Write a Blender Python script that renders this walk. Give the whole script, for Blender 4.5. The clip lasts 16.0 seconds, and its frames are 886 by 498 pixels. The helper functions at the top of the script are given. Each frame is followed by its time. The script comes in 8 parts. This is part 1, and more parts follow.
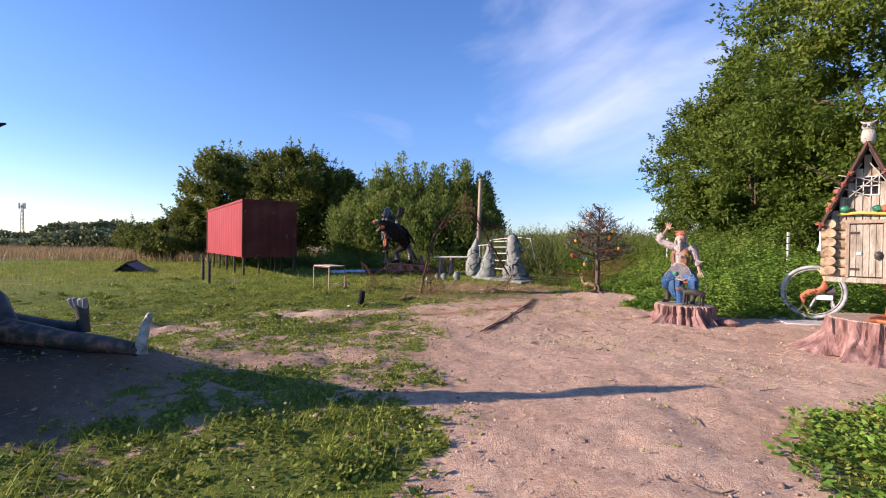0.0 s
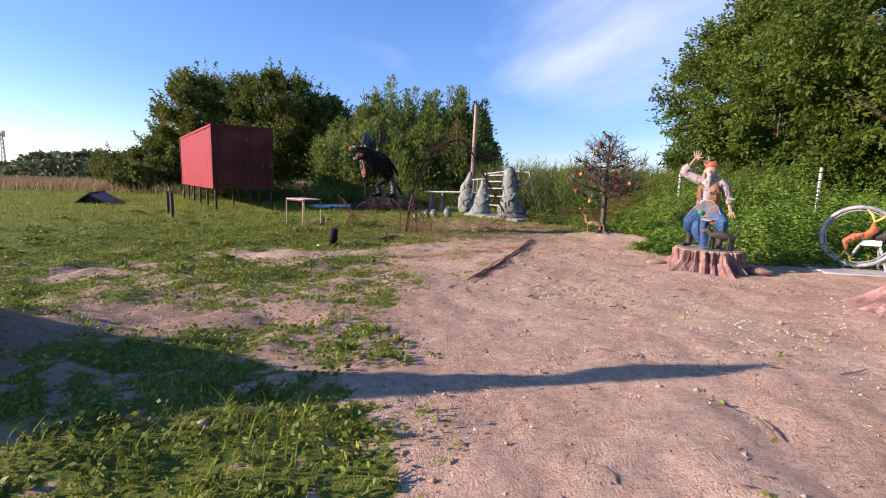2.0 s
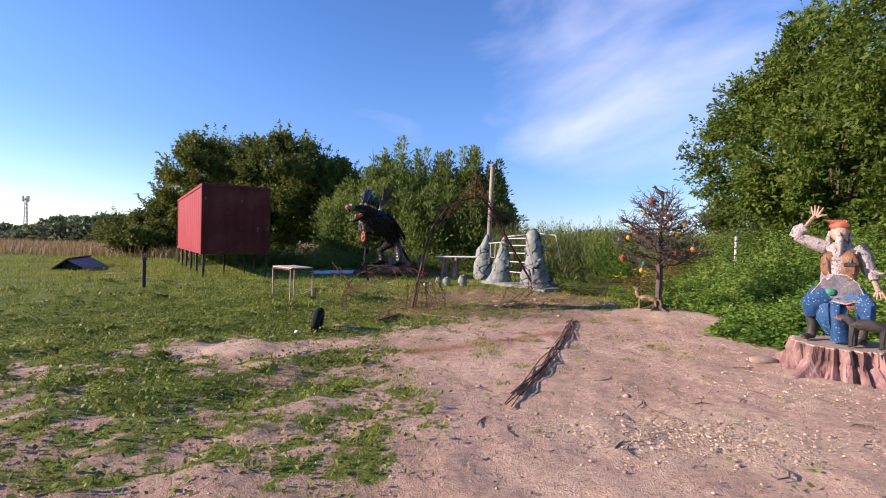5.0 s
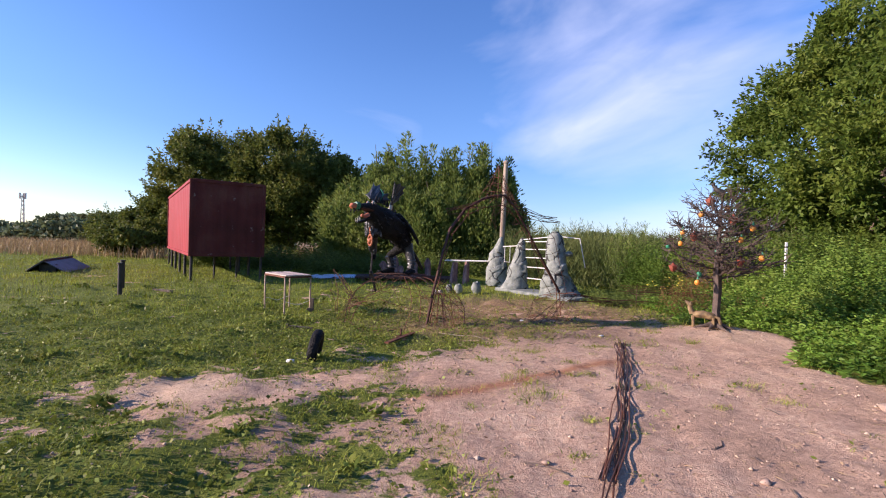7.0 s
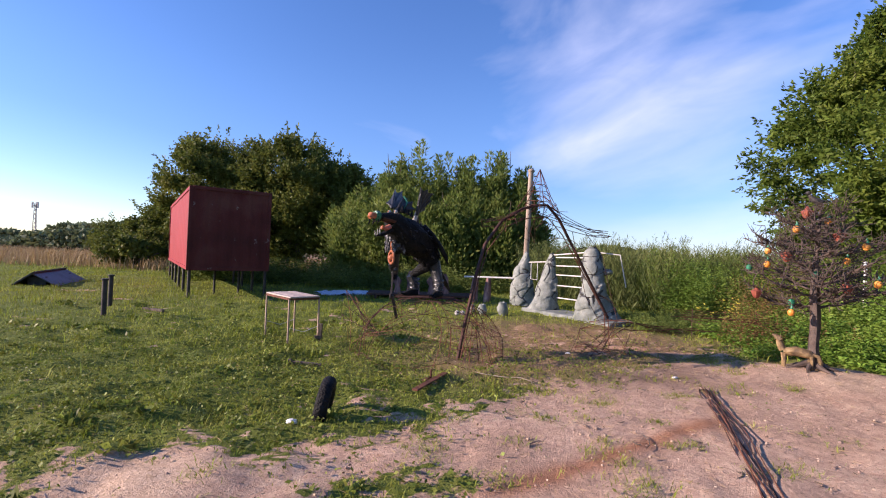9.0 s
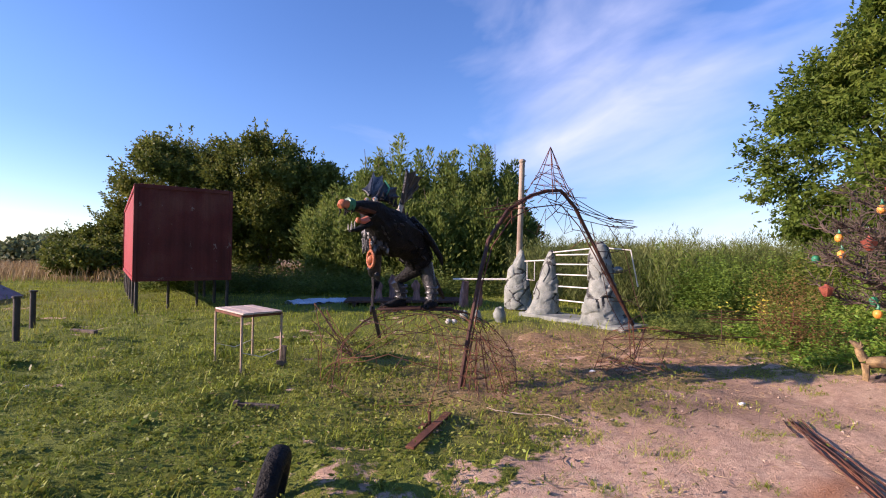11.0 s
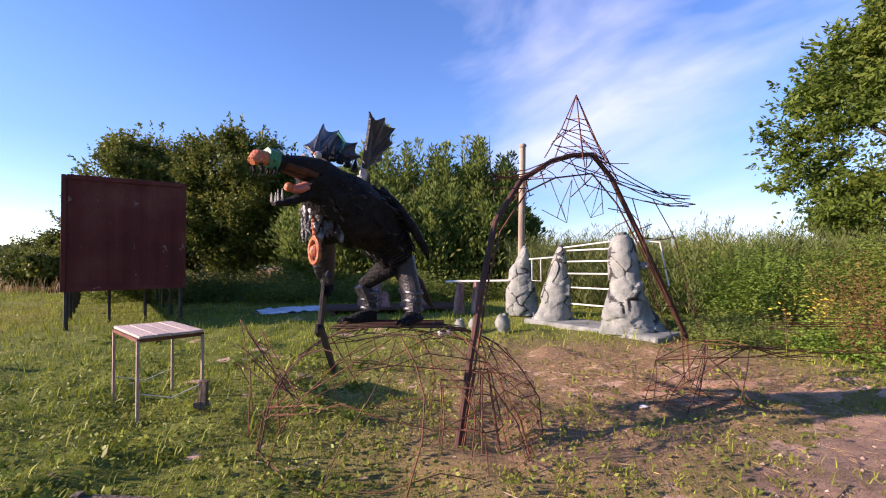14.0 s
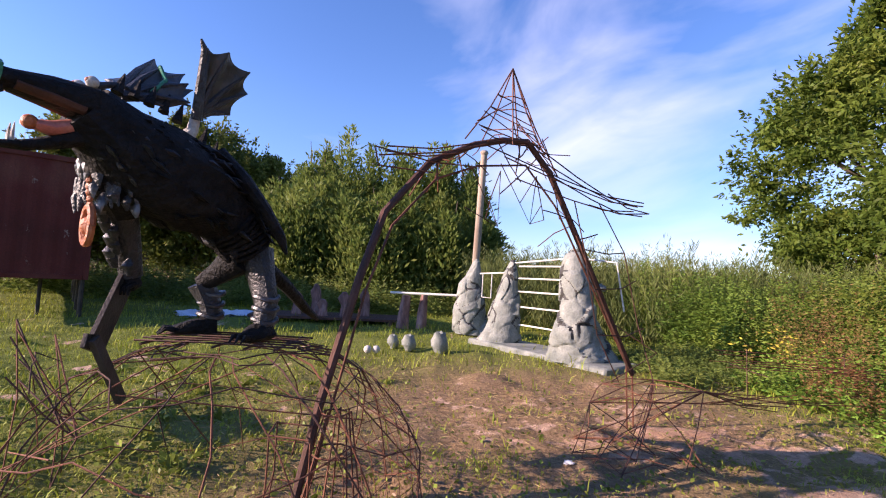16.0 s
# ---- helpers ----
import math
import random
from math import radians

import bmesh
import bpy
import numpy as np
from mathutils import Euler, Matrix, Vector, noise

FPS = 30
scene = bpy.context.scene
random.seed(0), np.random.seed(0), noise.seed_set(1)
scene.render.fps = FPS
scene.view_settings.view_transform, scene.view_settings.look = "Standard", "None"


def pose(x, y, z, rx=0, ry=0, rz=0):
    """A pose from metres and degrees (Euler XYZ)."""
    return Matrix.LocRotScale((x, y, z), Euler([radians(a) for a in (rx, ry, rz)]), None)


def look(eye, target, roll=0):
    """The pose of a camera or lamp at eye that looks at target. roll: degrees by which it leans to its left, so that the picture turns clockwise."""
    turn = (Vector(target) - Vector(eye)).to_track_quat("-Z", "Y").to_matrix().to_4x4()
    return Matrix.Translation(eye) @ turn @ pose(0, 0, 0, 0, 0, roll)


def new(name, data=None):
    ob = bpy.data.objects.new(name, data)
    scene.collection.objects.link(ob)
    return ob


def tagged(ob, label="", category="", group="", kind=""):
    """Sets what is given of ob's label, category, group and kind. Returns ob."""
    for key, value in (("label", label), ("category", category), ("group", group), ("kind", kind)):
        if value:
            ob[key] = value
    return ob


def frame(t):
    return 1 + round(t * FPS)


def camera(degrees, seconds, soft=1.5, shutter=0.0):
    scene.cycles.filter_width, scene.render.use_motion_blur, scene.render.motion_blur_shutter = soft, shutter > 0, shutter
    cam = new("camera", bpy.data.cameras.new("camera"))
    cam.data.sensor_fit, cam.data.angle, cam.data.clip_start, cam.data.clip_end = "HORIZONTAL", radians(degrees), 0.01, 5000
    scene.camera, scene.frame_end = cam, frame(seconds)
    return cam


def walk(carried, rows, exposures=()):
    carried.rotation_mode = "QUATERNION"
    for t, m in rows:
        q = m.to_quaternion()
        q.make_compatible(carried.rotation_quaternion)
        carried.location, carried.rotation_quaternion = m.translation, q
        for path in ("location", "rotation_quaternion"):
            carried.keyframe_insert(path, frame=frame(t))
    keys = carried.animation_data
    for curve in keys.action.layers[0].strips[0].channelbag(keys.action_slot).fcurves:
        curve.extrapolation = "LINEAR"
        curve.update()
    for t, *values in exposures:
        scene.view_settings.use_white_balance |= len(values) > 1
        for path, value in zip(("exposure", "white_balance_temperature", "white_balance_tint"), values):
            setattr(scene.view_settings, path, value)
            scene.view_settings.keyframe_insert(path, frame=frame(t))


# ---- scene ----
cam = camera(86.9, 16.0, soft=1.1)
PATH = [
    (0, (0.309, 0.654, 1.473), (0.223, 2.652, 1.451), 0.7),
    (0.5, (0.423, 0.966, 1.43), (0.354, 2.963, 1.34), 1.2),
    (1, (0.513, 1.335, 1.42), (0.46, 3.328, 1.255), 2.2),
    (1.5, (0.457, 1.7, 1.414), (0.37, 3.684, 1.181), 2.1),
    (2, (0.464, 2.131, 1.373), (0.403, 4.108, 1.081), 1.5),
    (2.5, (0.503, 2.48, 1.39), (0.456, 4.461, 1.116), -0.1),
    (3, (0.454, 2.857, 1.377), (0.513, 4.852, 1.253), -1.2),
    (3.5, (0.45, 3.153, 1.375), (0.538, 5.148, 1.264), 0.1),
    (4, (0.403, 3.565, 1.371), (0.417, 5.562, 1.255), 1.3),
    (4.5, (0.32, 3.924, 1.43), (0.254, 5.921, 1.362), 1.5),
    (5, (0.271, 4.343, 1.416), (0.157, 6.34, 1.387), 1.4),
    (5.2, (0.234, 4.499, 1.443), (0.071, 6.492, 1.412), 1.0),
    (7.3, (-0.247, 5.926, 1.49), (-0.327, 7.924, 1.465), 2.3),
    (7.5, (-0.283, 6.067, 1.49), (-0.321, 8.067, 1.47), 2.6),
    (8, (-0.347, 6.544, 1.503), (-0.436, 8.541, 1.448), -0.9),
    (8.5, (-0.504, 6.82, 1.536), (-0.723, 8.807, 1.484), -2.3),
    (9, (-0.674, 7.082, 1.565), (-0.818, 9.077, 1.587), 2.3),
    (9.2, (-0.732, 7.244, 1.562), (-0.886, 9.238, 1.579), 2.2),
    (11.3, (-1.032, 8.818, 1.524), (-1.085, 10.817, 1.556), 0.6),
    (11.5, (-1.103, 8.956, 1.519), (-1.211, 10.953, 1.489), 0.1),
    (12, (-1.175, 9.21, 1.51), (-1.405, 11.194, 1.416), 0.0),
    (12.5, (-1.066, 9.478, 1.476), (-1.363, 11.45, 1.328), -1.4),
    (13, (-0.992, 9.753, 1.448), (-1.316, 11.722, 1.311), -2.6),
    (13.5, (-0.979, 10.128, 1.462), (-1.033, 12.126, 1.415), -1.0),
    (14, (-0.938, 10.469, 1.42), (-0.969, 12.468, 1.466), -0.4),
    (14.5, (-0.838, 10.702, 1.411), (-1.069, 12.687, 1.485), 1.2),
    (15, (-0.731, 11.02, 1.414), (-0.847, 13.014, 1.497), 3.3),
    (15.5, (-0.496, 11.244, 1.39), (-0.478, 13.243, 1.451), 4.2),
    (16, (-0.269, 11.46, 1.357), (-0.195, 13.456, 1.464), 3.4),
]
walk(cam, [(t, look(eye, target, roll)) for t, eye, target, roll in PATH], [(0, 0.79, 6700, 25), (5, 0.75, 6500, 26), (9, 0.75, 6600, 29), (13, 0.96, 6900, 33), (16, 1.08, 6900, 34)])

# ---- world and sun: a low evening sun, a clear sky with thin cirrus ----
SUN_EL, SUN_AZ = radians(20), math.atan2(-1.0, -0.2)
SUN_DIR = Vector((math.sin(SUN_AZ) * math.cos(SUN_EL), math.cos(SUN_AZ) * math.cos(SUN_EL), math.sin(SUN_EL)))


def make_world():
    w = bpy.data.worlds.new("evening_sky")
    scene.world = w
    w.use_nodes = True
    n, l = w.node_tree.nodes, w.node_tree.links
    n.clear()
    out, bg = n.new("ShaderNodeOutputWorld"), n.new("ShaderNodeBackground")
    sky = n.new("ShaderNodeTexSky")
    sky.sky_type, sky.sun_disc = "NISHITA", False
    sky.sun_elevation, sky.sun_rotation = SUN_EL, SUN_AZ % (2 * math.pi)
    sky.air_density, sky.dust_density, sky.ozone_density = 1.0, 0.15, 4.0
    tc = n.new("ShaderNodeTexCoord")
    # cirrus: two noises on a plane high above, kept to one broad drift in the east of north
    sep = n.new("ShaderNodeSeparateXYZ")
    l.new(tc.outputs["Generated"], sep.inputs[0])

    def op(kind, a, b=None, clamp=False):
        m = n.new("ShaderNodeMath")
        m.operation, m.use_clamp = kind, clamp
        for i, v in enumerate((a, b)):
            if v is None:
                continue
            if isinstance(v, (int, float)):
                m.inputs[i].default_value = v
            else:
                l.new(v, m.inputs[i])
        return m.outputs[0]

    # along and across the streaks, which rise towards the east
    ct, st = math.cos(radians(12)), math.sin(radians(12))
    along = op("ADD", op("MULTIPLY", sep.outputs["X"], ct), op("MULTIPLY", sep.outputs["Z"], st))
    across = op("SUBTRACT", op("MULTIPLY", sep.outputs["Z"], ct), op("MULTIPLY", sep.outputs["X"], st))
    com = n.new("ShaderNodeCombineXYZ")
    l.new(op("MULTIPLY", along, 1.5), com.inputs[0]), l.new(op("MULTIPLY", across, 3.6), com.inputs[1]), l.new(sep.outputs["Y"], com.inputs[2])
    no = n.new("ShaderNodeTexNoise")
    no.inputs["Scale"].default_value, no.inputs["Detail"].default_value, no.inputs["Roughness"].default_value = 1.5, 6, 0.5
    no.inputs["Distortion"].default_value = 0.45
    l.new(com.outputs[0], no.inputs["Vector"])
    # broad drift: strongest round one heading and fading outwards
    d = n.new("ShaderNodeVectorMath")
    d.operation = "DOT_PRODUCT"
    l.new(tc.outputs["Generated"], d.inputs[0])
    d.inputs[1].default_value = Vector((0.46, 0.82, 0.34)).normalized()
    drift = op("MULTIPLY", op("SUBTRACT", d.outputs["Value"], 0.825), 6.2, True)
    cl = op("MULTIPLY", op("SUBTRACT", no.outputs["Fac"], op("SUBTRACT", 0.66, op("MULTIPLY", drift, 0.33))), 1.7, True)
    fib = n.new("ShaderNodeTexNoise")
    fib.inputs["Scale"].default_value, fib.inputs["Detail"].default_value, fib.inputs["Distortion"].default_value = 3.4, 8, 0.9
    l.new(com.outputs[0], fib.inputs["Vector"])
    cl = op("MULTIPLY", cl, op("ADD", 0.25, op("MULTIPLY", fib.outputs["Fac"], 1.15)), True)
    mix = n.new("ShaderNodeMix")
    mix.data_type = "RGBA"
    l.new(cl, mix.inputs[0])
    deep = n.new("ShaderNodeHueSaturation")
    deep.inputs["Hue"].default_value, deep.inputs["Saturation"].default_value = 0.507, 1.16
    l.new(sky.outputs[0], deep.inputs["Color"])
    # haze low down: the band over the horizon is dimmer and bluer than clean air would make it
    low = n.new("ShaderNodeMapRange")
    low.interpolation_type = "SMOOTHSTEP"
    low.inputs[1].default_value, low.inputs[2].default_value = -0.05, 0.34
    l.new(sep.outputs["Z"], low.inputs[0])
    haze = n.new("ShaderNodeMix")
    haze.data_type = "RGBA"
    haze.inputs[6].default_value, haze.inputs[7].default_value = (0.56, 0.66, 0.82, 1), (1, 1, 1, 1)
    away = n.new("ShaderNodeMapRange")
    away.interpolation_type = "SMOOTHSTEP"
    away.inputs[1].default_value, away.inputs[2].default_value, away.inputs[3].default_value, away.inputs[4].default_value = -0.75, 0.15, 0.8, 0.0
    l.new(sep.outputs["X"], away.inputs[0])
    l.new(op("MAXIMUM", low.outputs[0], away.outputs[0]), haze.inputs[0])
    air = n.new("ShaderNodeMix")
    air.data_type, air.blend_type = "RGBA", "MULTIPLY"
    air.inputs[0].default_value = 1.0
    l.new(deep.outputs[0], air.inputs[6]), l.new(haze.outputs[2], air.inputs[7])
    l.new(air.outputs[2], mix.inputs[6])
    mix.inputs[7].default_value = (4.6, 5.1, 6.0, 1)
    l.new(mix.outputs[2], bg.inputs["Color"])
    bg.inputs["Strength"].default_value = 0.14
    l.new(bg.outputs[0], out.inputs[0])


make_world()
sun = new("sun", bpy.data.lights.new("sun", "SUN"))
sun.data.energy, sun.data.angle, sun.data.color = 5.0, radians(0.55), (1.0, 0.87, 0.71)
sun.matrix_world = look(SUN_DIR * 50, (0, 0, 0))

# ---- materials ----


def surface(name, colours, scale=4.0, rough=0.7, bump=0.3, metal=0.0, grain=60.0, stretch=(1, 1, 1), spots=None, dots=None, translucent=0.0, vary=0.0, island=False, spec=0.4):
    """A procedural surface: broad patches between the colours, fine grain and relief; spots: (colour, scale, amount) for wear."""
    m = bpy.data.materials.new(name)
    m.use_nodes = True
    n, l = m.node_tree.nodes, m.node_tree.links
    b = n["Principled BSDF"]
    tc, mp = n.new("ShaderNodeTexCoord"), n.new("ShaderNodeMapping")
    mp.inputs["Scale"].default_value = stretch
    l.new(tc.outputs["Object"], mp.inputs[0])
    big, fine = n.new("ShaderNodeTexNoise"), n.new("ShaderNodeTexNoise")
    big.inputs["Scale"].default_value, big.inputs["Detail"].default_value = scale, 6
    fine.inputs["Scale"].default_value, fine.inputs["Detail"].default_value = grain, 4
    l.new(mp.outputs[0], big.inputs["Vector"]), l.new(mp.outputs[0], fine.inputs["Vector"])
    ramp = n.new("ShaderNodeValToRGB")
    e = ramp.color_ramp.elements
    while len(e) < len(colours):
        e.new(0.5)
    for i, c in enumerate(colours):
        e[i].position = 0.3 + 0.4 * i / max(1, len(colours) - 1)
        e[i].color = (*c, 1)
    l.new(big.outputs["Fac"], ramp.inputs[0])
    col = ramp.outputs[0]
    mul = n.new("ShaderNodeMix")
    mul.data_type, mul.blend_type = "RGBA", "OVERLAY"
    mul.inputs[0].default_value = 0.45
    l.new(col, mul.inputs[6]), l.new(fine.outputs["Fac"], mul.inputs[7])
    col = mul.outputs[2]
    if spots:
        sc, ss, sa = spots
        sn = n.new("ShaderNodeTexNoise")
        sn.inputs["Scale"].default_value, sn.inputs["Detail"].default_value, sn.inputs["Roughness"].default_value = ss, 8, 0.7
        l.new(mp.outputs[0], sn.inputs["Vector"])
        r2 = n.new("ShaderNodeValToRGB")
        r2.color_ramp.elements[0].position, r2.color_ramp.elements[1].position = 1 - sa, min(1, 1.04 - sa)
        l.new(sn.outputs["Fac"], r2.inputs[0])
        mx = n.new("ShaderNodeMix")
        mx.data_type = "RGBA"
        l.new(r2.outputs[0], mx.inputs[0]), l.new(col, mx.inputs[6])
        mx.inputs[7].default_value = (*sc, 1)
        col = mx.outputs[2]
    if dots:
        dc, ds, dr = dots
        vo = n.new("ShaderNodeTexVoronoi")
        vo.inputs["Scale"].default_value = ds
        l.new(mp.outputs[0], vo.inputs["Vector"])
        lt = n.new("ShaderNodeMath")
        lt.operation = "LESS_THAN"
        lt.inputs[1].default_value = dr
        l.new(vo.outputs["Distance"], lt.inputs[0])
        md = n.new("ShaderNodeMix")
        md.data_type = "RGBA"
        l.new(lt.outputs[0], md.inputs[0]), l.new(col, md.inputs[6])
        md.inputs[7].default_value = (*dc, 1)
        col = md.outputs[2]
    if vary:
        if island:
            src = n.new("ShaderNodeNewGeometry").outputs["Random Per Island"]
        else:
            src = n.new("ShaderNodeObjectInfo").outputs["Random"]
        hsv = n.new("ShaderNodeHueSaturation")
        mr = n.new("ShaderNodeMapRange")
        mr.inputs[3].default_value, mr.inputs[4].default_value = 1 - vary, 1 + vary
        l.new(src, mr.inputs[0]), l.new(mr.outputs[0], hsv.inputs["Value"])
        mr2 = n.new("ShaderNodeMapRange")
        mr2.inputs[3].default_value, mr2.inputs[4].default_value = 0.5 - 0.05 * vary, 0.5 + 0.03 * vary
        l.new(src, mr2.inputs[0]), l.new(mr2.outputs[0], hsv.inputs["Hue"])
        l.new(col, hsv.inputs["Color"])
        col = hsv.outputs[0]
    l.new(col, b.inputs["Base Color"])
    b.inputs["Metallic"].default_value = metal
    b.inputs["Specular IOR Level"].default_value = spec
    rr = n.new("ShaderNodeMapRange")
    rr.inputs[3].default_value, rr.inputs[4].default_value = max(0.05, rough - 0.15), min(1, rough + 0.15)
    l.new(fine.outputs["Fac"], rr.inputs[0]), l.new(rr.outputs[0], b.inputs["Roughness"])
    if bump:
        bp = n.new("ShaderNodeBump")
        bp.inputs["Strength"].default_value, bp.inputs["Distance"].default_value = bump, 0.02
        add = n.new("ShaderNodeMath")
        add.operation = "ADD"
        l.new(big.outputs["Fac"], add.inputs[0]), l.new(fine.outputs["Fac"], add.inputs[1])
        l.new(add.outputs[0], bp.inputs["Height"]), l.new(bp.outputs[0], b.inputs["Normal"])
    if translucent:
        tr, mixs = n.new("ShaderNodeBsdfTranslucent"), n.new("ShaderNodeMixShader")
        l.new(col, tr.inputs["Color"])
        mixs.inputs[0].default_value = translucent
        l.new(b.outputs[0], mixs.inputs[1]), l.new(tr.outputs[0], mixs.inputs[2])
        l.new(mixs.outputs[0], n["Material Output"].inputs[0])
    return m


def ground_material():
    """Soil where the attribute 'cover' is low, thatch and low grass where it is high; the border is broken up by noise."""
    m = bpy.data.materials.new("ground")
    m.use_nodes = True
    n, l = m.node_tree.nodes, m.node_tree.links
    b = n["Principled BSDF"]
    tc = n.new("ShaderNodeTexCoord")

    def noise_of(scale, detail=6, rough=0.6):
        t = n.new("ShaderNodeTexNoise")
        t.inputs["Scale"].default_value, t.inputs["Detail"].default_value, t.inputs["Roughness"].default_value = scale, detail, rough
        l.new(tc.outputs["Object"], t.inputs["Vector"])
        return t.outputs["Fac"]

    def ramp(fac, stops):
        r = n.new("ShaderNodeValToRGB")
        e = r.color_ramp.elements
        while len(e) < len(stops):
            e.new(0.5)
        for i, (p, c) in enumerate(stops):
            e[i].position, e[i].color = p, (*c, 1)
        l.new(fac, r.inputs[0])
        return r.outputs[0]

    def mixc(fac, a, c, blend="MIX"):
        x = n.new("ShaderNodeMix")
        x.data_type, x.blend_type = "RGBA", blend
        if isinstance(fac, float):
            x.inputs[0].default_value = fac
        else:
            l.new(fac, x.inputs[0])
        l.new(a, x.inputs[6]), l.new(c, x.inputs[7])
        return x.outputs[2]

    at = n.new("ShaderNodeAttribute")
    at.attribute_name = "cover"
    sepc = n.new("ShaderNodeSeparateColor")
    l.new(at.outputs["Color"], sepc.inputs[0])
    soil = ramp(noise_of(0.8), [(0.3, (0.44, 0.285, 0.195)), (0.5, (0.55, 0.365, 0.255)), (0.72, (0.64, 0.445, 0.31))])
    soil = mixc(0.7, soil, ramp(noise_of(13, 10, 0.75), [(0.3, (0.22, 0.22, 0.22)), (0.7, (0.78, 0.78, 0.78))]), "OVERLAY")
    crumbs = ramp(noise_of(55, 3, 0.7), [(0.61, (0, 0, 0)), (0.66, (1, 1, 1))])
    dark = n.new("ShaderNodeRGB")
    dark.outputs[0].default_value = (0.17, 0.115, 0.08, 1)
    soil = mixc(crumbs, soil, dark.outputs[0])
    # the sand mound's shade painted into its soil; elsewhere plain darker earth
    dark_shaded_earth = n.new("ShaderNodeRGB")
    dark_shaded_earth.outputs[0].default_value = (0.068, 0.045, 0.032, 1)
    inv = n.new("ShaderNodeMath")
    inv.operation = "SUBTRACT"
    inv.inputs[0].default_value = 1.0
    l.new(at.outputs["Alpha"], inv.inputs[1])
    soil = mixc(inv.outputs[0], soil, dark_shaded_earth.outputs[0])
    # pale sand and sawdust
    sat = n.new("ShaderNodeAttribute")
    sat.attribute_name = "sand"
    pale = ramp(noise_of(28, 8, 0.8), [(0.35, (0.40, 0.27, 0.17)), (0.55, (0.66, 0.48, 0.33)), (0.7, (0.78, 0.62, 0.45))])
    soil = mixc(sat.outputs["Fac"], soil, pale)
    # rust-red streaks of earth and dry straw, each where its own channel says so
    rust = n.new("ShaderNodeRGB")
    rust.outputs[0].default_value = (0.36, 0.15, 0.07, 1)
    soil = mixc(sepc.outputs[1], soil, rust.outputs[0])
    straw = ramp(noise_of(30, 6, 0.8), [(0.3, (0.15, 0.095, 0.05)), (0.5, (0.28, 0.18, 0.10)), (0.75, (0.42, 0.29, 0.17))])
    # ground under the blades, darkened to paint in the shade among them
    green = ramp(noise_of(5, 8, 0.7), [(0.28, (0.03, 0.034, 0.01)), (0.5, (0.075, 0.085, 0.02)), (0.75, (0.17, 0.16, 0.045))])
    field = ramp(noise_of(0.35, 6, 0.6), [(0.3, (0.12, 0.175, 0.025)), (0.55, (0.20, 0.255, 0.042)), (0.75, (0.30, 0.30, 0.09))])
    green = mixc(0.5, green, field)
    green = mixc(sepc.outputs[2], green, straw)
    edge = n.new("ShaderNodeMath")
    edge.operation = "ADD"
    l.new(sepc.outputs[0], edge.inputs[0])
    off = n.new("ShaderNodeMapRange")
    off.inputs[1].default_value, off.inputs[2].default_value, off.inputs[3].default_value, off.inputs[4].default_value = 0.3, 0.7, -0.4, 0.4
    l.new(noise_of(7, 9, 0.72), off.inputs[0]), l.new(off.outputs[0], edge.inputs[1])
    fac = ramp(edge.outputs[0], [(0.42, (0, 0, 0)), (0.62, (1, 1, 1))])
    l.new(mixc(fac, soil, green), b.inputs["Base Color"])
    b.inputs["Roughness"].default_value, b.inputs["Specular IOR Level"].default_value = 0.95, 0.15
    bp = n.new("ShaderNodeBump")
    bp.inputs["Strength"].default_value, bp.inputs["Distance"].default_value = 0.7, 0.04
    ad = n.new("ShaderNodeMath")
    ad.operation = "ADD"
    l.new(noise_of(9, 9, 0.7), ad.inputs[0]), l.new(noise_of(60, 4, 0.7), ad.inputs[1])
    l.new(ad.outputs[0], bp.inputs["Height"]), l.new(bp.outputs[0], b.inputs["Normal"])
    return m


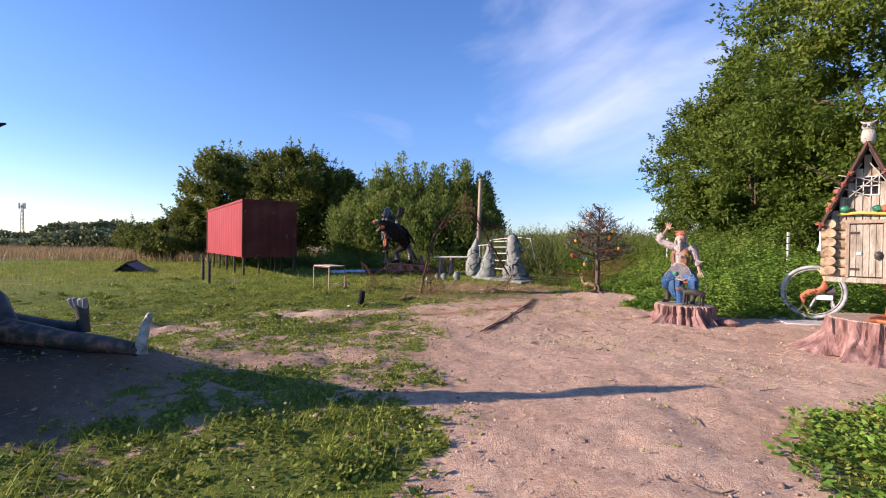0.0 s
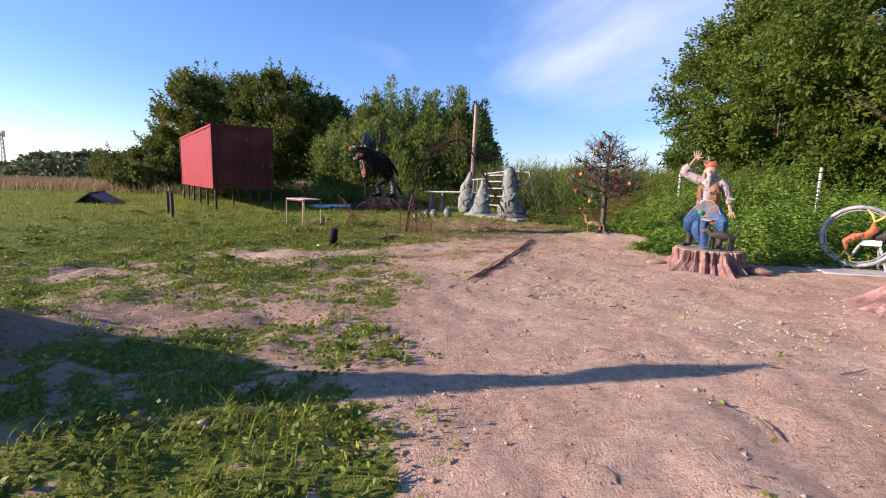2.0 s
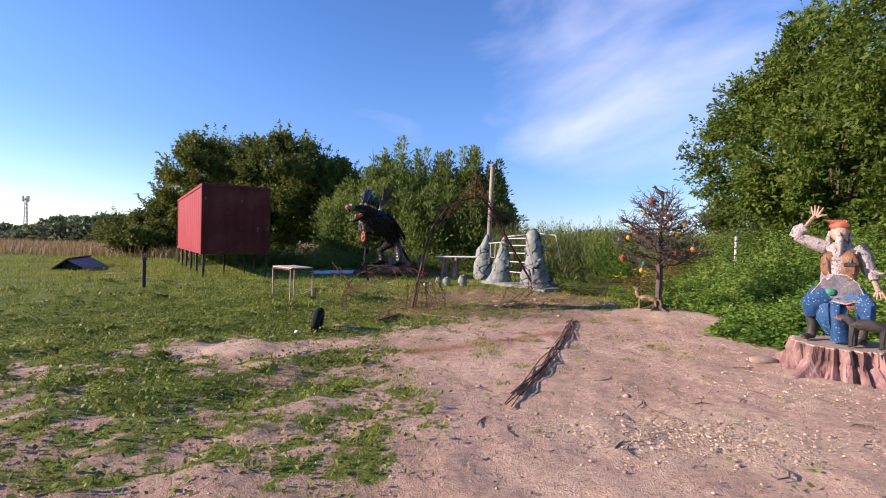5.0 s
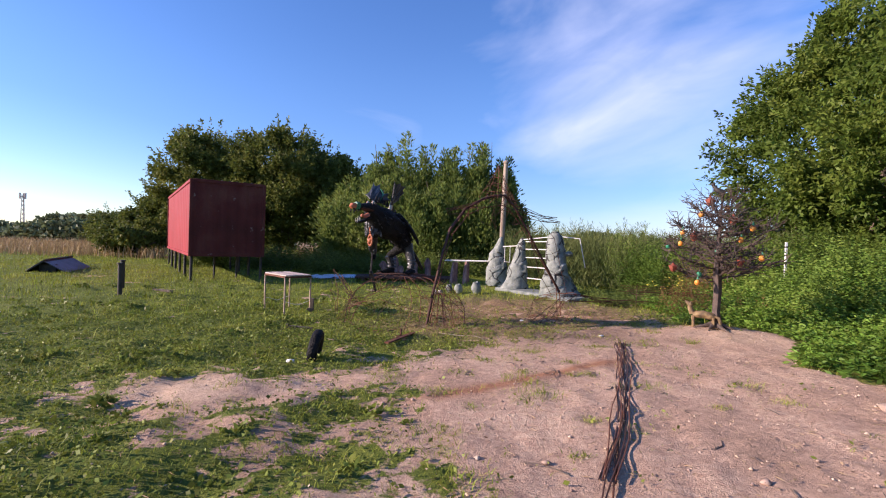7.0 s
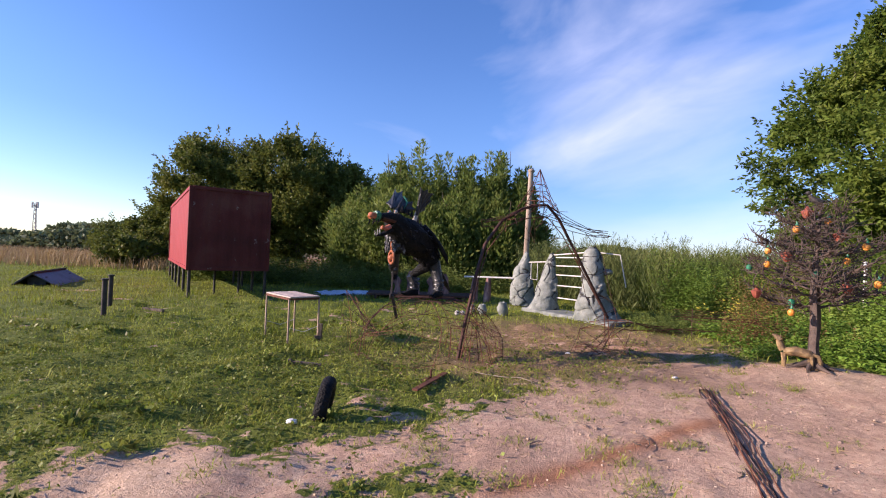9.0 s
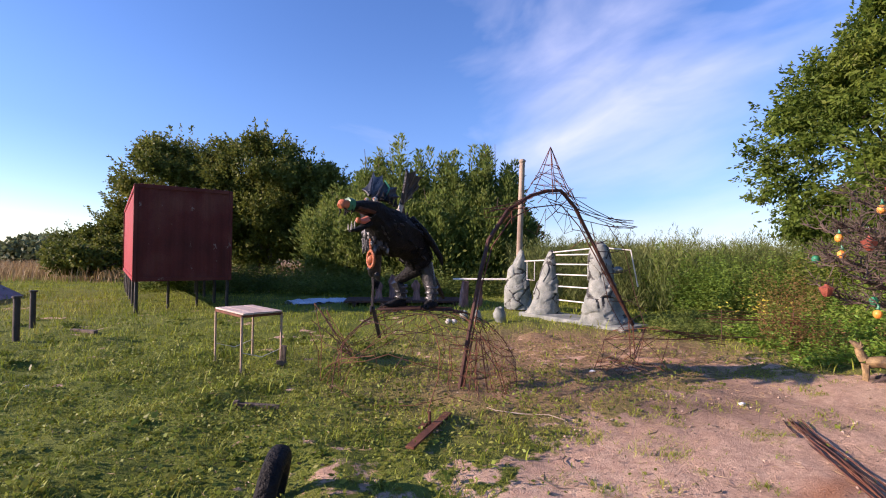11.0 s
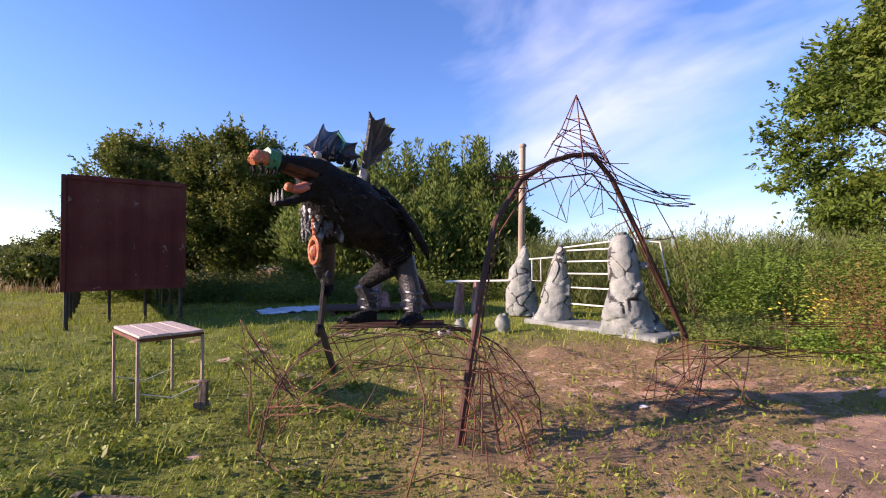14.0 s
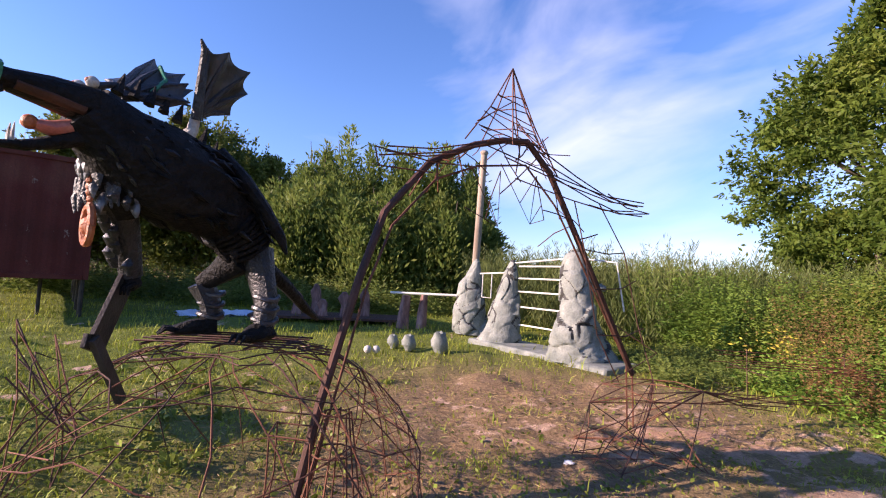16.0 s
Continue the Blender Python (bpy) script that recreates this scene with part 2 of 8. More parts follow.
M = {
    "ground": ground_material(),
    "grass": surface("grass_blades", [(0.15, 0.195, 0.02), (0.25, 0.30, 0.036), (0.385, 0.39, 0.08)], 1.2, 0.6, 0, translucent=0.3, vary=0.35, island=True, spec=0.15),
    "dry": surface("dry_grass", [(0.30, 0.20, 0.09), (0.42, 0.30, 0.14)], 1.2, 0.7, 0, translucent=0.2, vary=0.3, island=True),
    "broad": surface("broad_leaves", [(0.095, 0.13, 0.022), (0.17, 0.21, 0.035), (0.265, 0.285, 0.058)], 1.5, 0.5, 0, translucent=0.25, vary=0.35, island=True, spec=0.15),
    "weed": surface("weed_leaves", [(0.066, 0.135, 0.02), (0.122, 0.22, 0.03), (0.205, 0.32, 0.05)], 1.0, 0.5, 0, translucent=0.3, vary=0.35, island=True, spec=0.15),
    "maple": surface("maple_leaves", [(0.055, 0.095, 0.015), (0.105, 0.16, 0.025), (0.19, 0.24, 0.042)], 0.35, 0.5, 0, translucent=0.42, vary=0.22, island=True, spec=0.15),
    "dark_leaf": surface("dark_leaves", [(0.065, 0.09, 0.02), (0.125, 0.15, 0.03), (0.215, 0.22, 0.045)], 0.4, 0.55, 0, translucent=0.32, vary=0.25, island=True, spec=0.15),
    "willow": surface("grey_green_leaves", [(0.09, 0.135, 0.033), (0.15, 0.205, 0.047), (0.235, 0.28, 0.07)], 0.5, 0.5, 0, translucent=0.45, vary=0.25, island=True, spec=0.15),
    # leaves of the horizon woods, paled to paint in distance haze
    "hazy_leaf": surface("hazy_far_leaves", [(0.10, 0.13, 0.06), (0.15, 0.185, 0.085), (0.21, 0.24, 0.12)], 0.05, 0.7, 0, translucent=0.2, vary=0.3, island=True),
    "reed": surface("reed_leaves", [(0.07, 0.10, 0.028), (0.12, 0.15, 0.045), (0.20, 0.22, 0.075)], 0.8, 0.6, 0, translucent=0.25, vary=0.3, island=True, spec=0.15),
    "mugwort": surface("mugwort_leaves", [(0.07, 0.135, 0.022), (0.145, 0.235, 0.038), (0.25, 0.335, 0.062)], 0.9, 0.55, 0, translucent=0.3, vary=0.2, island=True, spec=0.15),
    "rusty_leaf": surface("rusty_leaves", [(0.13, 0.055, 0.025), (0.22, 0.13, 0.05), (0.24, 0.22, 0.06)], 1.4, 0.65, 0, translucent=0.25, vary=0.2, island=True, spec=0.15),
    "yellow_leaf": surface("yellow_leaves", [(0.46, 0.38, 0.05), (0.58, 0.50, 0.08)], 2.0, 0.6, 0, translucent=0.3, vary=0.25, island=True, spec=0.15),
    "tin": surface("dull_tin_plate", [(0.02, 0.02, 0.023), (0.07, 0.07, 0.074), (0.17, 0.17, 0.17)], 11, 0.38, 0.4, metal=0.55, grain=50),
    "bark": surface("bark", [(0.09, 0.065, 0.045), (0.16, 0.12, 0.09)], 6, 0.9, 0.8, grain=40, stretch=(1, 1, 0.25)),
    # container red twice: end walls have their shade in the colour, sides stay brighter
    "red_shaded": surface("red_steel_shaded", [(0.08, 0.018, 0.014), (0.115, 0.023, 0.018), (0.15, 0.048, 0.034)], 1.3, 0.7, 0.15, spots=((0.24, 0.17, 0.15), 4.5, 0.37), stretch=(1, 1, 0.7), spec=0.2),
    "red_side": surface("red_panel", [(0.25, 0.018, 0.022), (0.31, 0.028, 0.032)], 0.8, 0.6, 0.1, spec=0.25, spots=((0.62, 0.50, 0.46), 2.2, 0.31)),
    "dark_steel": surface("dark_steel", [(0.03, 0.026, 0.024), (0.07, 0.055, 0.045)], 6, 0.6, 0.3, metal=0.3),
    "rust": surface("rusty_steel", [(0.09, 0.04, 0.028), (0.16, 0.062, 0.036), (0.22, 0.09, 0.05)], 9, 0.75, 0.3, metal=0.35, grain=120),
    "dark_rust": surface("dark_rust", [(0.055, 0.03, 0.024), (0.12, 0.055, 0.04)], 9, 0.7, 0.3, metal=0.4, grain=120),
    "rock": surface("painted_concrete", [(0.12, 0.14, 0.124), (0.21, 0.228, 0.203), (0.305, 0.32, 0.285)], 3.6, 0.8, 0.5, grain=35),
    "rock_dark": surface("black_joint_paint", [(0.035, 0.035, 0.035), (0.07, 0.07, 0.065)], 6, 0.8, 0.3),
    "white_pipe": surface("white_painted_pipe", [(0.62, 0.60, 0.55), (0.72, 0.70, 0.65)], 5, 0.5, 0.1, spots=((0.35, 0.25, 0.18), 9, 0.32)),
    "wood": surface("grey_wood", [(0.24, 0.18, 0.13), (0.36, 0.28, 0.21), (0.46, 0.38, 0.30)], 4, 0.85, 0.5, stretch=(1, 1, 0.15), grain=70),
    "plank": surface("pale_boards", [(0.40, 0.31, 0.26), (0.52, 0.42, 0.36)], 3, 0.8, 0.4, stretch=(0.2, 1, 1), grain=70, vary=0.12),
    "stump": surface("modelled_bark", [(0.11, 0.055, 0.048), (0.25, 0.135, 0.115), (0.42, 0.265, 0.23)], 7, 0.85, 1.0, stretch=(1, 1, 0.3), grain=40),
    "stump_top": surface("stump_top", [(0.33, 0.23, 0.165), (0.45, 0.33, 0.25)], 9, 0.85, 0.4),
    "rubber": surface("black_rubber", [(0.004, 0.004, 0.004), (0.016, 0.015, 0.015)], 14, 0.68, 1.0, grain=45, spec=0.18),
    "rubber_shiny": surface("painted_rubber", [(0.009, 0.009, 0.011), (0.03, 0.031, 0.035)], 9, 0.40, 0.6, grain=70, spec=0.5),
    "wing": surface("wing_rubber", [(0.008, 0.009, 0.011), (0.06, 0.064, 0.07)], 7, 0.4, 0.5, spec=0.5, grain=30),
    "green_paint": surface("green_paint", [(0.01, 0.12, 0.06), (0.03, 0.25, 0.13)], 9, 0.4, 0.3),
    "orange_paint": surface("orange_paint", [(0.32, 0.075, 0.028), (0.52, 0.17, 0.065)], 14, 0.5, 0.5),
    "cap": surface("dull_red_paint", [(0.30, 0.075, 0.04), (0.46, 0.14, 0.08)], 9, 0.55, 0.4),
    "rim": surface("worn_grey_rim", [(0.22, 0.22, 0.22), (0.46, 0.46, 0.46)], 7, 0.5, 0.3, spots=((0.08, 0.075, 0.07), 9, 0.42)),
    "iron": surface("weathered_iron", [(0.06, 0.045, 0.038), (0.14, 0.10, 0.08)], 8, 0.75, 0.5, metal=0.2, grain=50),
    "pumpkin": surface("bright_orange", [(0.72, 0.24, 0.03), (0.80, 0.36, 0.08)], 9, 0.4, 0.1),
    "brick_paint": surface("red_brown_paint", [(0.20, 0.045, 0.03), (0.34, 0.10, 0.06)], 9, 0.6, 0.3),
    "tongue": surface("pink_paint", [(0.50, 0.14, 0.11), (0.62, 0.24, 0.18)], 9, 0.4, 0.2),
    "bone": surface("bone_paint", [(0.34, 0.31, 0.26), (0.50, 0.47, 0.41)], 9, 0.6, 0.5, spots=((0.12, 0.11, 0.10), 12, 0.40)),
    "shirt": surface("white_dappled_paint", [(0.30, 0.24, 0.22), (0.47, 0.42, 0.39)], 12, 0.65, 0.7, spots=((0.14, 0.11, 0.11), 24, 0.46)),
    "skin": surface("ochre_paint", [(0.38, 0.23, 0.16), (0.52, 0.37, 0.28)], 14, 0.6, 0.4),
    "vest": surface("tan_leather_paint", [(0.15, 0.065, 0.03), (0.28, 0.13, 0.055)], 13, 0.5, 0.5, spots=((0.06, 0.03, 0.02), 16, 0.40)),
    "apron": surface("grey_apron_paint", [(0.06, 0.055, 0.065), (0.17, 0.155, 0.165)], 12, 0.6, 0.5, spots=((0.30, 0.28, 0.27), 14, 0.40)),
    "trousers": surface("blue_paint", [(0.010, 0.05, 0.13), (0.022, 0.10, 0.24)], 8, 0.5, 0.5, dots=((0.44, 0.50, 0.56), 34, 0.17), spots=((0.05, 0.05, 0.06), 13, 0.40)),
    "boot": surface("dark_boot", [(0.02, 0.018, 0.016), (0.07, 0.06, 0.05)], 8, 0.5, 0.3),
    "camo": surface("mottled_dark_paint", [(0.015, 0.015, 0.014), (0.05, 0.042, 0.032), (0.24, 0.11, 0.075)], 11, 0.6, 0.5),
    "silver": surface("silver_paint", [(0.12, 0.12, 0.12), (0.52, 0.51, 0.49)], 10, 0.45, 0.4, metal=0.2),
    "fox": surface("tan_dark_fur_paint", [(0.06, 0.042, 0.03), (0.20, 0.13, 0.06), (0.36, 0.25, 0.12)], 9, 0.7, 0.5),
    "log": surface("pale_logs", [(0.22, 0.15, 0.085), (0.38, 0.28, 0.17), (0.50, 0.40, 0.27)], 11, 0.7, 0.4, vary=0.12),
    "hut_board": surface("cream_boards", [(0.20, 0.165, 0.12), (0.36, 0.31, 0.24), (0.50, 0.45, 0.37)], 11, 0.75, 0.6, stretch=(1, 1, 0.25)),
    "felt": surface("black_roof_felt", [(0.03, 0.03, 0.034), (0.07, 0.07, 0.075)], 6, 0.8, 0.4),
    "window_dark": surface("dark_opening", [(0.015, 0.013, 0.014), (0.035, 0.02, 0.02)], 6, 0.4, 0.1),
    "tarp": surface("pale_blue_sheet", [(0.50, 0.56, 0.62), (0.66, 0.72, 0.78)], 3, 0.4, 0.4),
    "slate": surface("blue_grey_sheet", [(0.06, 0.07, 0.09), (0.14, 0.15, 0.18)], 3, 0.5, 0.3),
    "concrete": surface("pale_concrete", [(0.42, 0.39, 0.35), (0.55, 0.52, 0.47)], 3, 0.85, 0.4),
    "white": surface("white_paint", [(0.66, 0.65, 0.62), (0.78, 0.77, 0.75)], 5, 0.6, 0.2, spots=((0.05, 0.05, 0.05), 8, 0.42)),
    "plank_chip": surface("wood_chip", [(0.38, 0.28, 0.19), (0.52, 0.40, 0.28)], 3, 0.8, 0, vary=0.3, island=True),
    "litter": surface("brown_leaf_litter", [(0.10, 0.065, 0.04), (0.22, 0.15, 0.09)], 3, 0.9, 0, vary=0.4, island=True),
    "clod": surface("earth_clod", [(0.30, 0.21, 0.15), (0.46, 0.34, 0.26)], 3, 0.9, 0, vary=0.35, island=True),
    "yellow": surface("yellow_paint", [(0.56, 0.40, 0.08), (0.66, 0.50, 0.14)], 9, 0.5, 0.2),
}

# ---- building helpers ----


def link(name, mesh, materials, parent=None):
    ob = new(name, mesh)
    for m in materials if isinstance(materials, (list, tuple)) else [materials]:
        mesh.materials.append(m)
    if parent is not None:
        ob.parent = parent
    return ob


def base(name, x, y, z=0.0, turn=0.0):
    """An empty at the foot of a thing made of parts."""
    e = new(name)
    e.empty_display_size = 0.1
    e.matrix_world = pose(x, y, z, 0, 0, turn)
    return e


class Shape:
    """Gathers vertices and faces of one mesh."""

    def __init__(self):
        self.v, self.f, self.m = [], [], []

    def add(self, verts, faces, mat=0):
        k = len(self.v)
        self.v += [tuple(p) for p in verts]
        self.f += [tuple(i + k for i in f) for f in faces]
        self.m += [mat] * len(faces)

    def tube(self, pts, radii, sides=8, mat=0, flat=1.0, twist=0.0, lumps=0.0):
        """A closed, tapering tube along pts; flat squeezes it across, lumps roughen it."""
        pts = [Vector(p) for p in pts]
        if isinstance(radii, (int, float)):
            radii = [radii] * len(pts)
        verts, faces, side = [], [], None
        for i, p in enumerate(pts):
            d = (pts[min(i + 1, len(pts) - 1)] - pts[max(i - 1, 0)]).normalized()
            if side is None:
                side = d.cross(Vector((0, 0, 1)) if abs(d.z) < 0.9 else Vector((0, 1, 0))).normalized()
            else:
                side = (side - d * side.dot(d)).normalized()
            up = d.cross(side)
            for k in range(sides):
                a = 2 * math.pi * k / sides + twist * i
                r = radii[i] * (1 + lumps * (noise.noise((p + side * math.cos(a) * 3 * radii[i] + up * math.sin(a) * 3 * radii[i]) * 6)))
                verts.append(p + side * math.cos(a) * r + up * math.sin(a) * r * flat)
        for i in range(len(pts) - 1):
            for k in range(sides):
                a, b2 = i * sides + k, i * sides + (k + 1) % sides
                faces.append((a, b2, b2 + sides, a + sides))
        faces.append(tuple(range(sides))[::-1])
        faces.append(tuple(range((len(pts) - 1) * sides, len(pts) * sides)))
        self.add(verts, faces, mat)

    def ball(self, c, r, mat=0, rot=(0, 0, 0), rings=8, sides=12, lumps=0.0, freq=3.0):
        r = (r, r, r) if isinstance(r, (int, float)) else r
        q = Euler([radians(a) for a in rot]).to_matrix()
        verts, faces, c = [], [], Vector(c)
        for i in range(rings + 1):
            th = math.pi * i / rings
            for k in range(sides):
                ph = 2 * math.pi * k / sides
                u = Vector((math.sin(th) * math.cos(ph), math.sin(th) * math.sin(ph), math.cos(th)))
                s = 1 + lumps * noise.noise(u * freq + c)
                verts.append(c + q @ Vector((u.x * r[0] * s, u.y * r[1] * s, u.z * r[2] * s)))
        for i in range(rings):
            for k in range(sides):
                a, b2 = i * sides + k, i * sides + (k + 1) % sides
                faces.append((a, a + sides, b2 + sides, b2))
        self.add(verts, faces, mat)

    def box(self, c, size, mat=0, rot=(0, 0, 0), bevel=0.06):
        """A block with chamfered edges."""
        q, c = Euler([radians(a) for a in rot]).to_matrix(), Vector(c)
        h = [s / 2 for s in size]
        b = bevel * min(size)
        verts, ids = [], {}
        for sx in (-1, 1):
            for sy in (-1, 1):
                for sz in (-1, 1):
                    for ax in range(3):
                        p = [sx * h[0], sy * h[1], sz * h[2]]
                        for o in range(3):
                            if o != ax:
                                p[o] -= math.copysign(b, p[o])
                        ids[sx, sy, sz, ax] = len(verts)
                        verts.append(c + q @ Vector(p))
        faces = []
        for ax in range(3):
            o1, o2 = [o for o in range(3) if o != ax]
            for s in (-1, 1):
                ring = []
                for a, b2 in ((-1, -1), (1, -1), (1, 1), (-1, 1)):
                    k = [0, 0, 0]
                    k[ax], k[o1], k[o2] = s, a, b2
                    ring.append(ids[(*k, ax)])
                faces.append(tuple(ring))
        for ax in range(3):
            o1, o2 = [o for o in range(3) if o != ax]
            for a in (-1, 1):
                for b2 in (-1, 1):
                    k1, k2 = [0, 0, 0], [0, 0, 0]
                    k1[ax], k1[o1], k1[o2] = -1, a, b2
                    k2[ax], k2[o1], k2[o2] = 1, a, b2
                    faces.append((ids[(*k1, o1)], ids[(*k2, o1)], ids[(*k2, o2)], ids[(*k1, o2)]))
        for sx in (-1, 1):
            for sy in (-1, 1):
                for sz in (-1, 1):
                    faces.append(tuple(ids[sx, sy, sz, a] for a in range(3)))
        self.add(verts, faces, mat)

    def mesh(self, name, smooth=True):
        me = bpy.data.meshes.new(name)
        me.from_pydata(self.v, [], self.f)
        me.polygons.foreach_set("material_index", self.m)
        bm = bmesh.new()
        bm.from_mesh(me)
        bmesh.ops.recalc_face_normals(bm, faces=bm.faces)
        bm.to_mesh(me)
        bm.free()
        me.polygons.foreach_set("use_smooth", [smooth] * len(me.polygons))
        if smooth:
            me.set_sharp_from_angle(angle=radians(42))
        return me


def part(name, shape, material, parent=None, label="", smooth=True):
    ob = link(name, shape.mesh(name, smooth), material, parent)
    if label:
        ob["label"] = label
    return ob


def scatter_mesh(name, verts, quads, material):
    """A mesh from arrays: verts (n, 3), quads (m, 4)."""
    me = bpy.data.meshes.new(name)
    me.vertices.add(len(verts))
    me.vertices.foreach_set("co", np.asarray(verts, np.float32).ravel())
    k = quads.shape[1]
    me.loops.add(quads.size)
    me.loops.foreach_set("vertex_index", quads.astype(np.int32).ravel())
    me.polygons.add(len(quads))
    me.polygons.foreach_set("loop_start", np.arange(0, quads.size, k, dtype=np.int32))
    me.update(calc_edges=True)
    me.validate()
    me.materials.append(material)
    return me


def leaf_mesh(name, pos, axis, length, width, rng, material, curl=0.15):
    """Leaves as folded rhombs: six vertices, four triangles' worth in two quads each, along axis."""
    n = len(pos)
    axis = axis / (np.linalg.norm(axis, axis=1, keepdims=True) + 1e-9)
    r = rng.normal(size=(n, 3))
    side = np.cross(axis, r)
    side /= np.linalg.norm(side, axis=1, keepdims=True) + 1e-9
    nor = np.cross(side, axis)
    L, W = np.broadcast_to(length, (n,))[:, None], np.broadcast_to(width, (n,))[:, None]
    mid = pos + axis * L * 0.5 + nor * W * curl
    tip = pos + axis * L - nor * W * curl
    verts = np.stack([pos, mid + side * W * 0.5 - nor * W * 0.2, tip, mid - side * W * 0.5 - nor * W * 0.2], 1).reshape(-1, 3)
    quads = np.arange(n * 4).reshape(n, 4)
    return scatter_mesh(name, verts, quads, material)


def blade_mesh(name, pos, height, width, lean, rng, material):
    """Bent, tapering grass blades: two quads each."""
    n = len(pos)
    az = rng.uniform(0, 2 * np.pi, n)
    side = np.stack([np.cos(az), np.sin(az), np.zeros(n)], 1)
    out = np.stack([-np.sin(az), np.cos(az), np.zeros(n)], 1)
    H, W, B = height[:, None], width[:, None], (lean * height)[:, None]
    up = np.array([[0, 0, 1.0]])
    p0, p1, p2 = pos, pos + up * H * 0.6 + out * B * 0.35, pos + up * H * 0.95 + out * B
    verts = np.stack([p0 - side * W, p0 + side * W, p1 + side * W * 0.8, p1 - side * W * 0.8, p2 + side * W * 0.12, p2 - side * W * 0.12], 1).reshape(-1, 3)
    k = np.arange(n)[:, None] * 6
    quads = np.concatenate([k + [[0, 1, 2, 3]], k + [[3, 2, 4, 5]]])
    return scatter_mesh(name, verts, quads, material)

# ---- the ground ----


def bump2(x, y, cx, cy, rx, ry, h):
    return h * np.exp(-(((x - cx) / rx) ** 2 + ((y - cy) / ry) ** 2))


def wave(x, y):
    return np.sin(1.7 * x + 0.6 * y) * np.sin(1.3 * y - 0.5 * x + 1) + 0.5 * np.sin(3.9 * x - 2.2 * y + 2) * np.sin(3.1 * y + 1.4 * x)


def height_at(x, y):
    """The lie of the land: nearly level, with the sand mound, the mound round the iron tree and shallow humps."""
    x, y = np.asarray(x, float), np.asarray(y, float)
    z = 0.012 * wave(x, y)
    z = z + np.minimum(0.42, bump2(x, y, -4.1, 4.8, 1.6, 1.0, 0.64))
    z = z + bump2(x, y, 4.1, 14.0, 1.15, 0.8, 0.17) + bump2(x, y, -2.6, 10.3, 0.8, 0.5, 0.06)
    # hummocks in the turf
    z = z + (0.095 * (value_noise(x * 1.7 + 5, y * 1.7) - 0.5) + 0.06 * (value_noise(x * 3.9, y * 3.9 + 2) - 0.5)) * smooth(edge_x(y) - x, 0.2, 1.4) * smooth(x, -30, -20)
    z = z + bump2(x, y, 0.6, 13.6, 1.0, 0.35, 0.05) + bump2(x, y, 1.5, 4.2, 0.6, 0.5, 0.03)
    return z


def edge_x(y):
    """Where the trodden path's western border runs."""
    return np.interp(y, [-5, 3.4, 4.4, 5.6, 7.1, 8.7, 9.6, 11, 12.6, 13.3, 13.9, 14.6, 15.2], [0.1, 0.26, 0.5, 0.57, 0.42, 0.05, -0.4, -0.7, 0.0, 0.75, 1.6, 2.6, 6.0])


def east_x(y):
    """Where the weeds east of the trodden ground begin."""
    return np.interp(y, [-5, 3, 4.1, 4.8, 5.35, 6.0, 9.6, 10.3, 10.8, 11.2, 12.1, 13.2, 14.3, 15.2], [2.2, 2.3, 2.5, 3.2, 4.4, 9.5, 9.5, 7.1, 4.9, 4.5, 4.0, 4.8, 5.2, 4.6])


def smooth(a, lo, hi):
    t = np.clip((a - lo) / (hi - lo), 0, 1)
    return t * t * (3 - 2 * t)


TABLE = np.random.default_rng(5).uniform(size=(128, 128))


def value_noise(x, y):
    i, j = np.floor(x).astype(int), np.floor(y).astype(int)
    u, v = x - i, y - j
    u, v = u * u * (3 - 2 * u), v * v * (3 - 2 * v)
    t = lambda a, b: TABLE[a % 128, b % 128]
    return (t(i, j) * (1 - u) + t(i + 1, j) * u) * (1 - v) + (t(i, j + 1) * (1 - u) + t(i + 1, j + 1) * u) * v


def patches(x, y):
    """Layered noise about 0.5: tufts and bare spots from a metre down to a hand's breadth."""
    return 0.17 * value_noise(x * 1.1, y * 1.1) + 0.24 * value_noise(x * 2.9 + 31, y * 2.9) + 0.31 * value_noise(x * 7.1, y * 7.1 + 17) + 0.28 * value_noise(x * 15.7 + 9, y * 15.7)


def straw_at(x, y):
    return 1.5 * np.exp(-(((x - 1.3) / 2.5) ** 2 + ((y - 16.4) / 2.1) ** 2)) + 0.9 * np.exp(-(((x + 0.2) / 1.5) ** 2 + ((y - 14.0) / 1.1) ** 2))


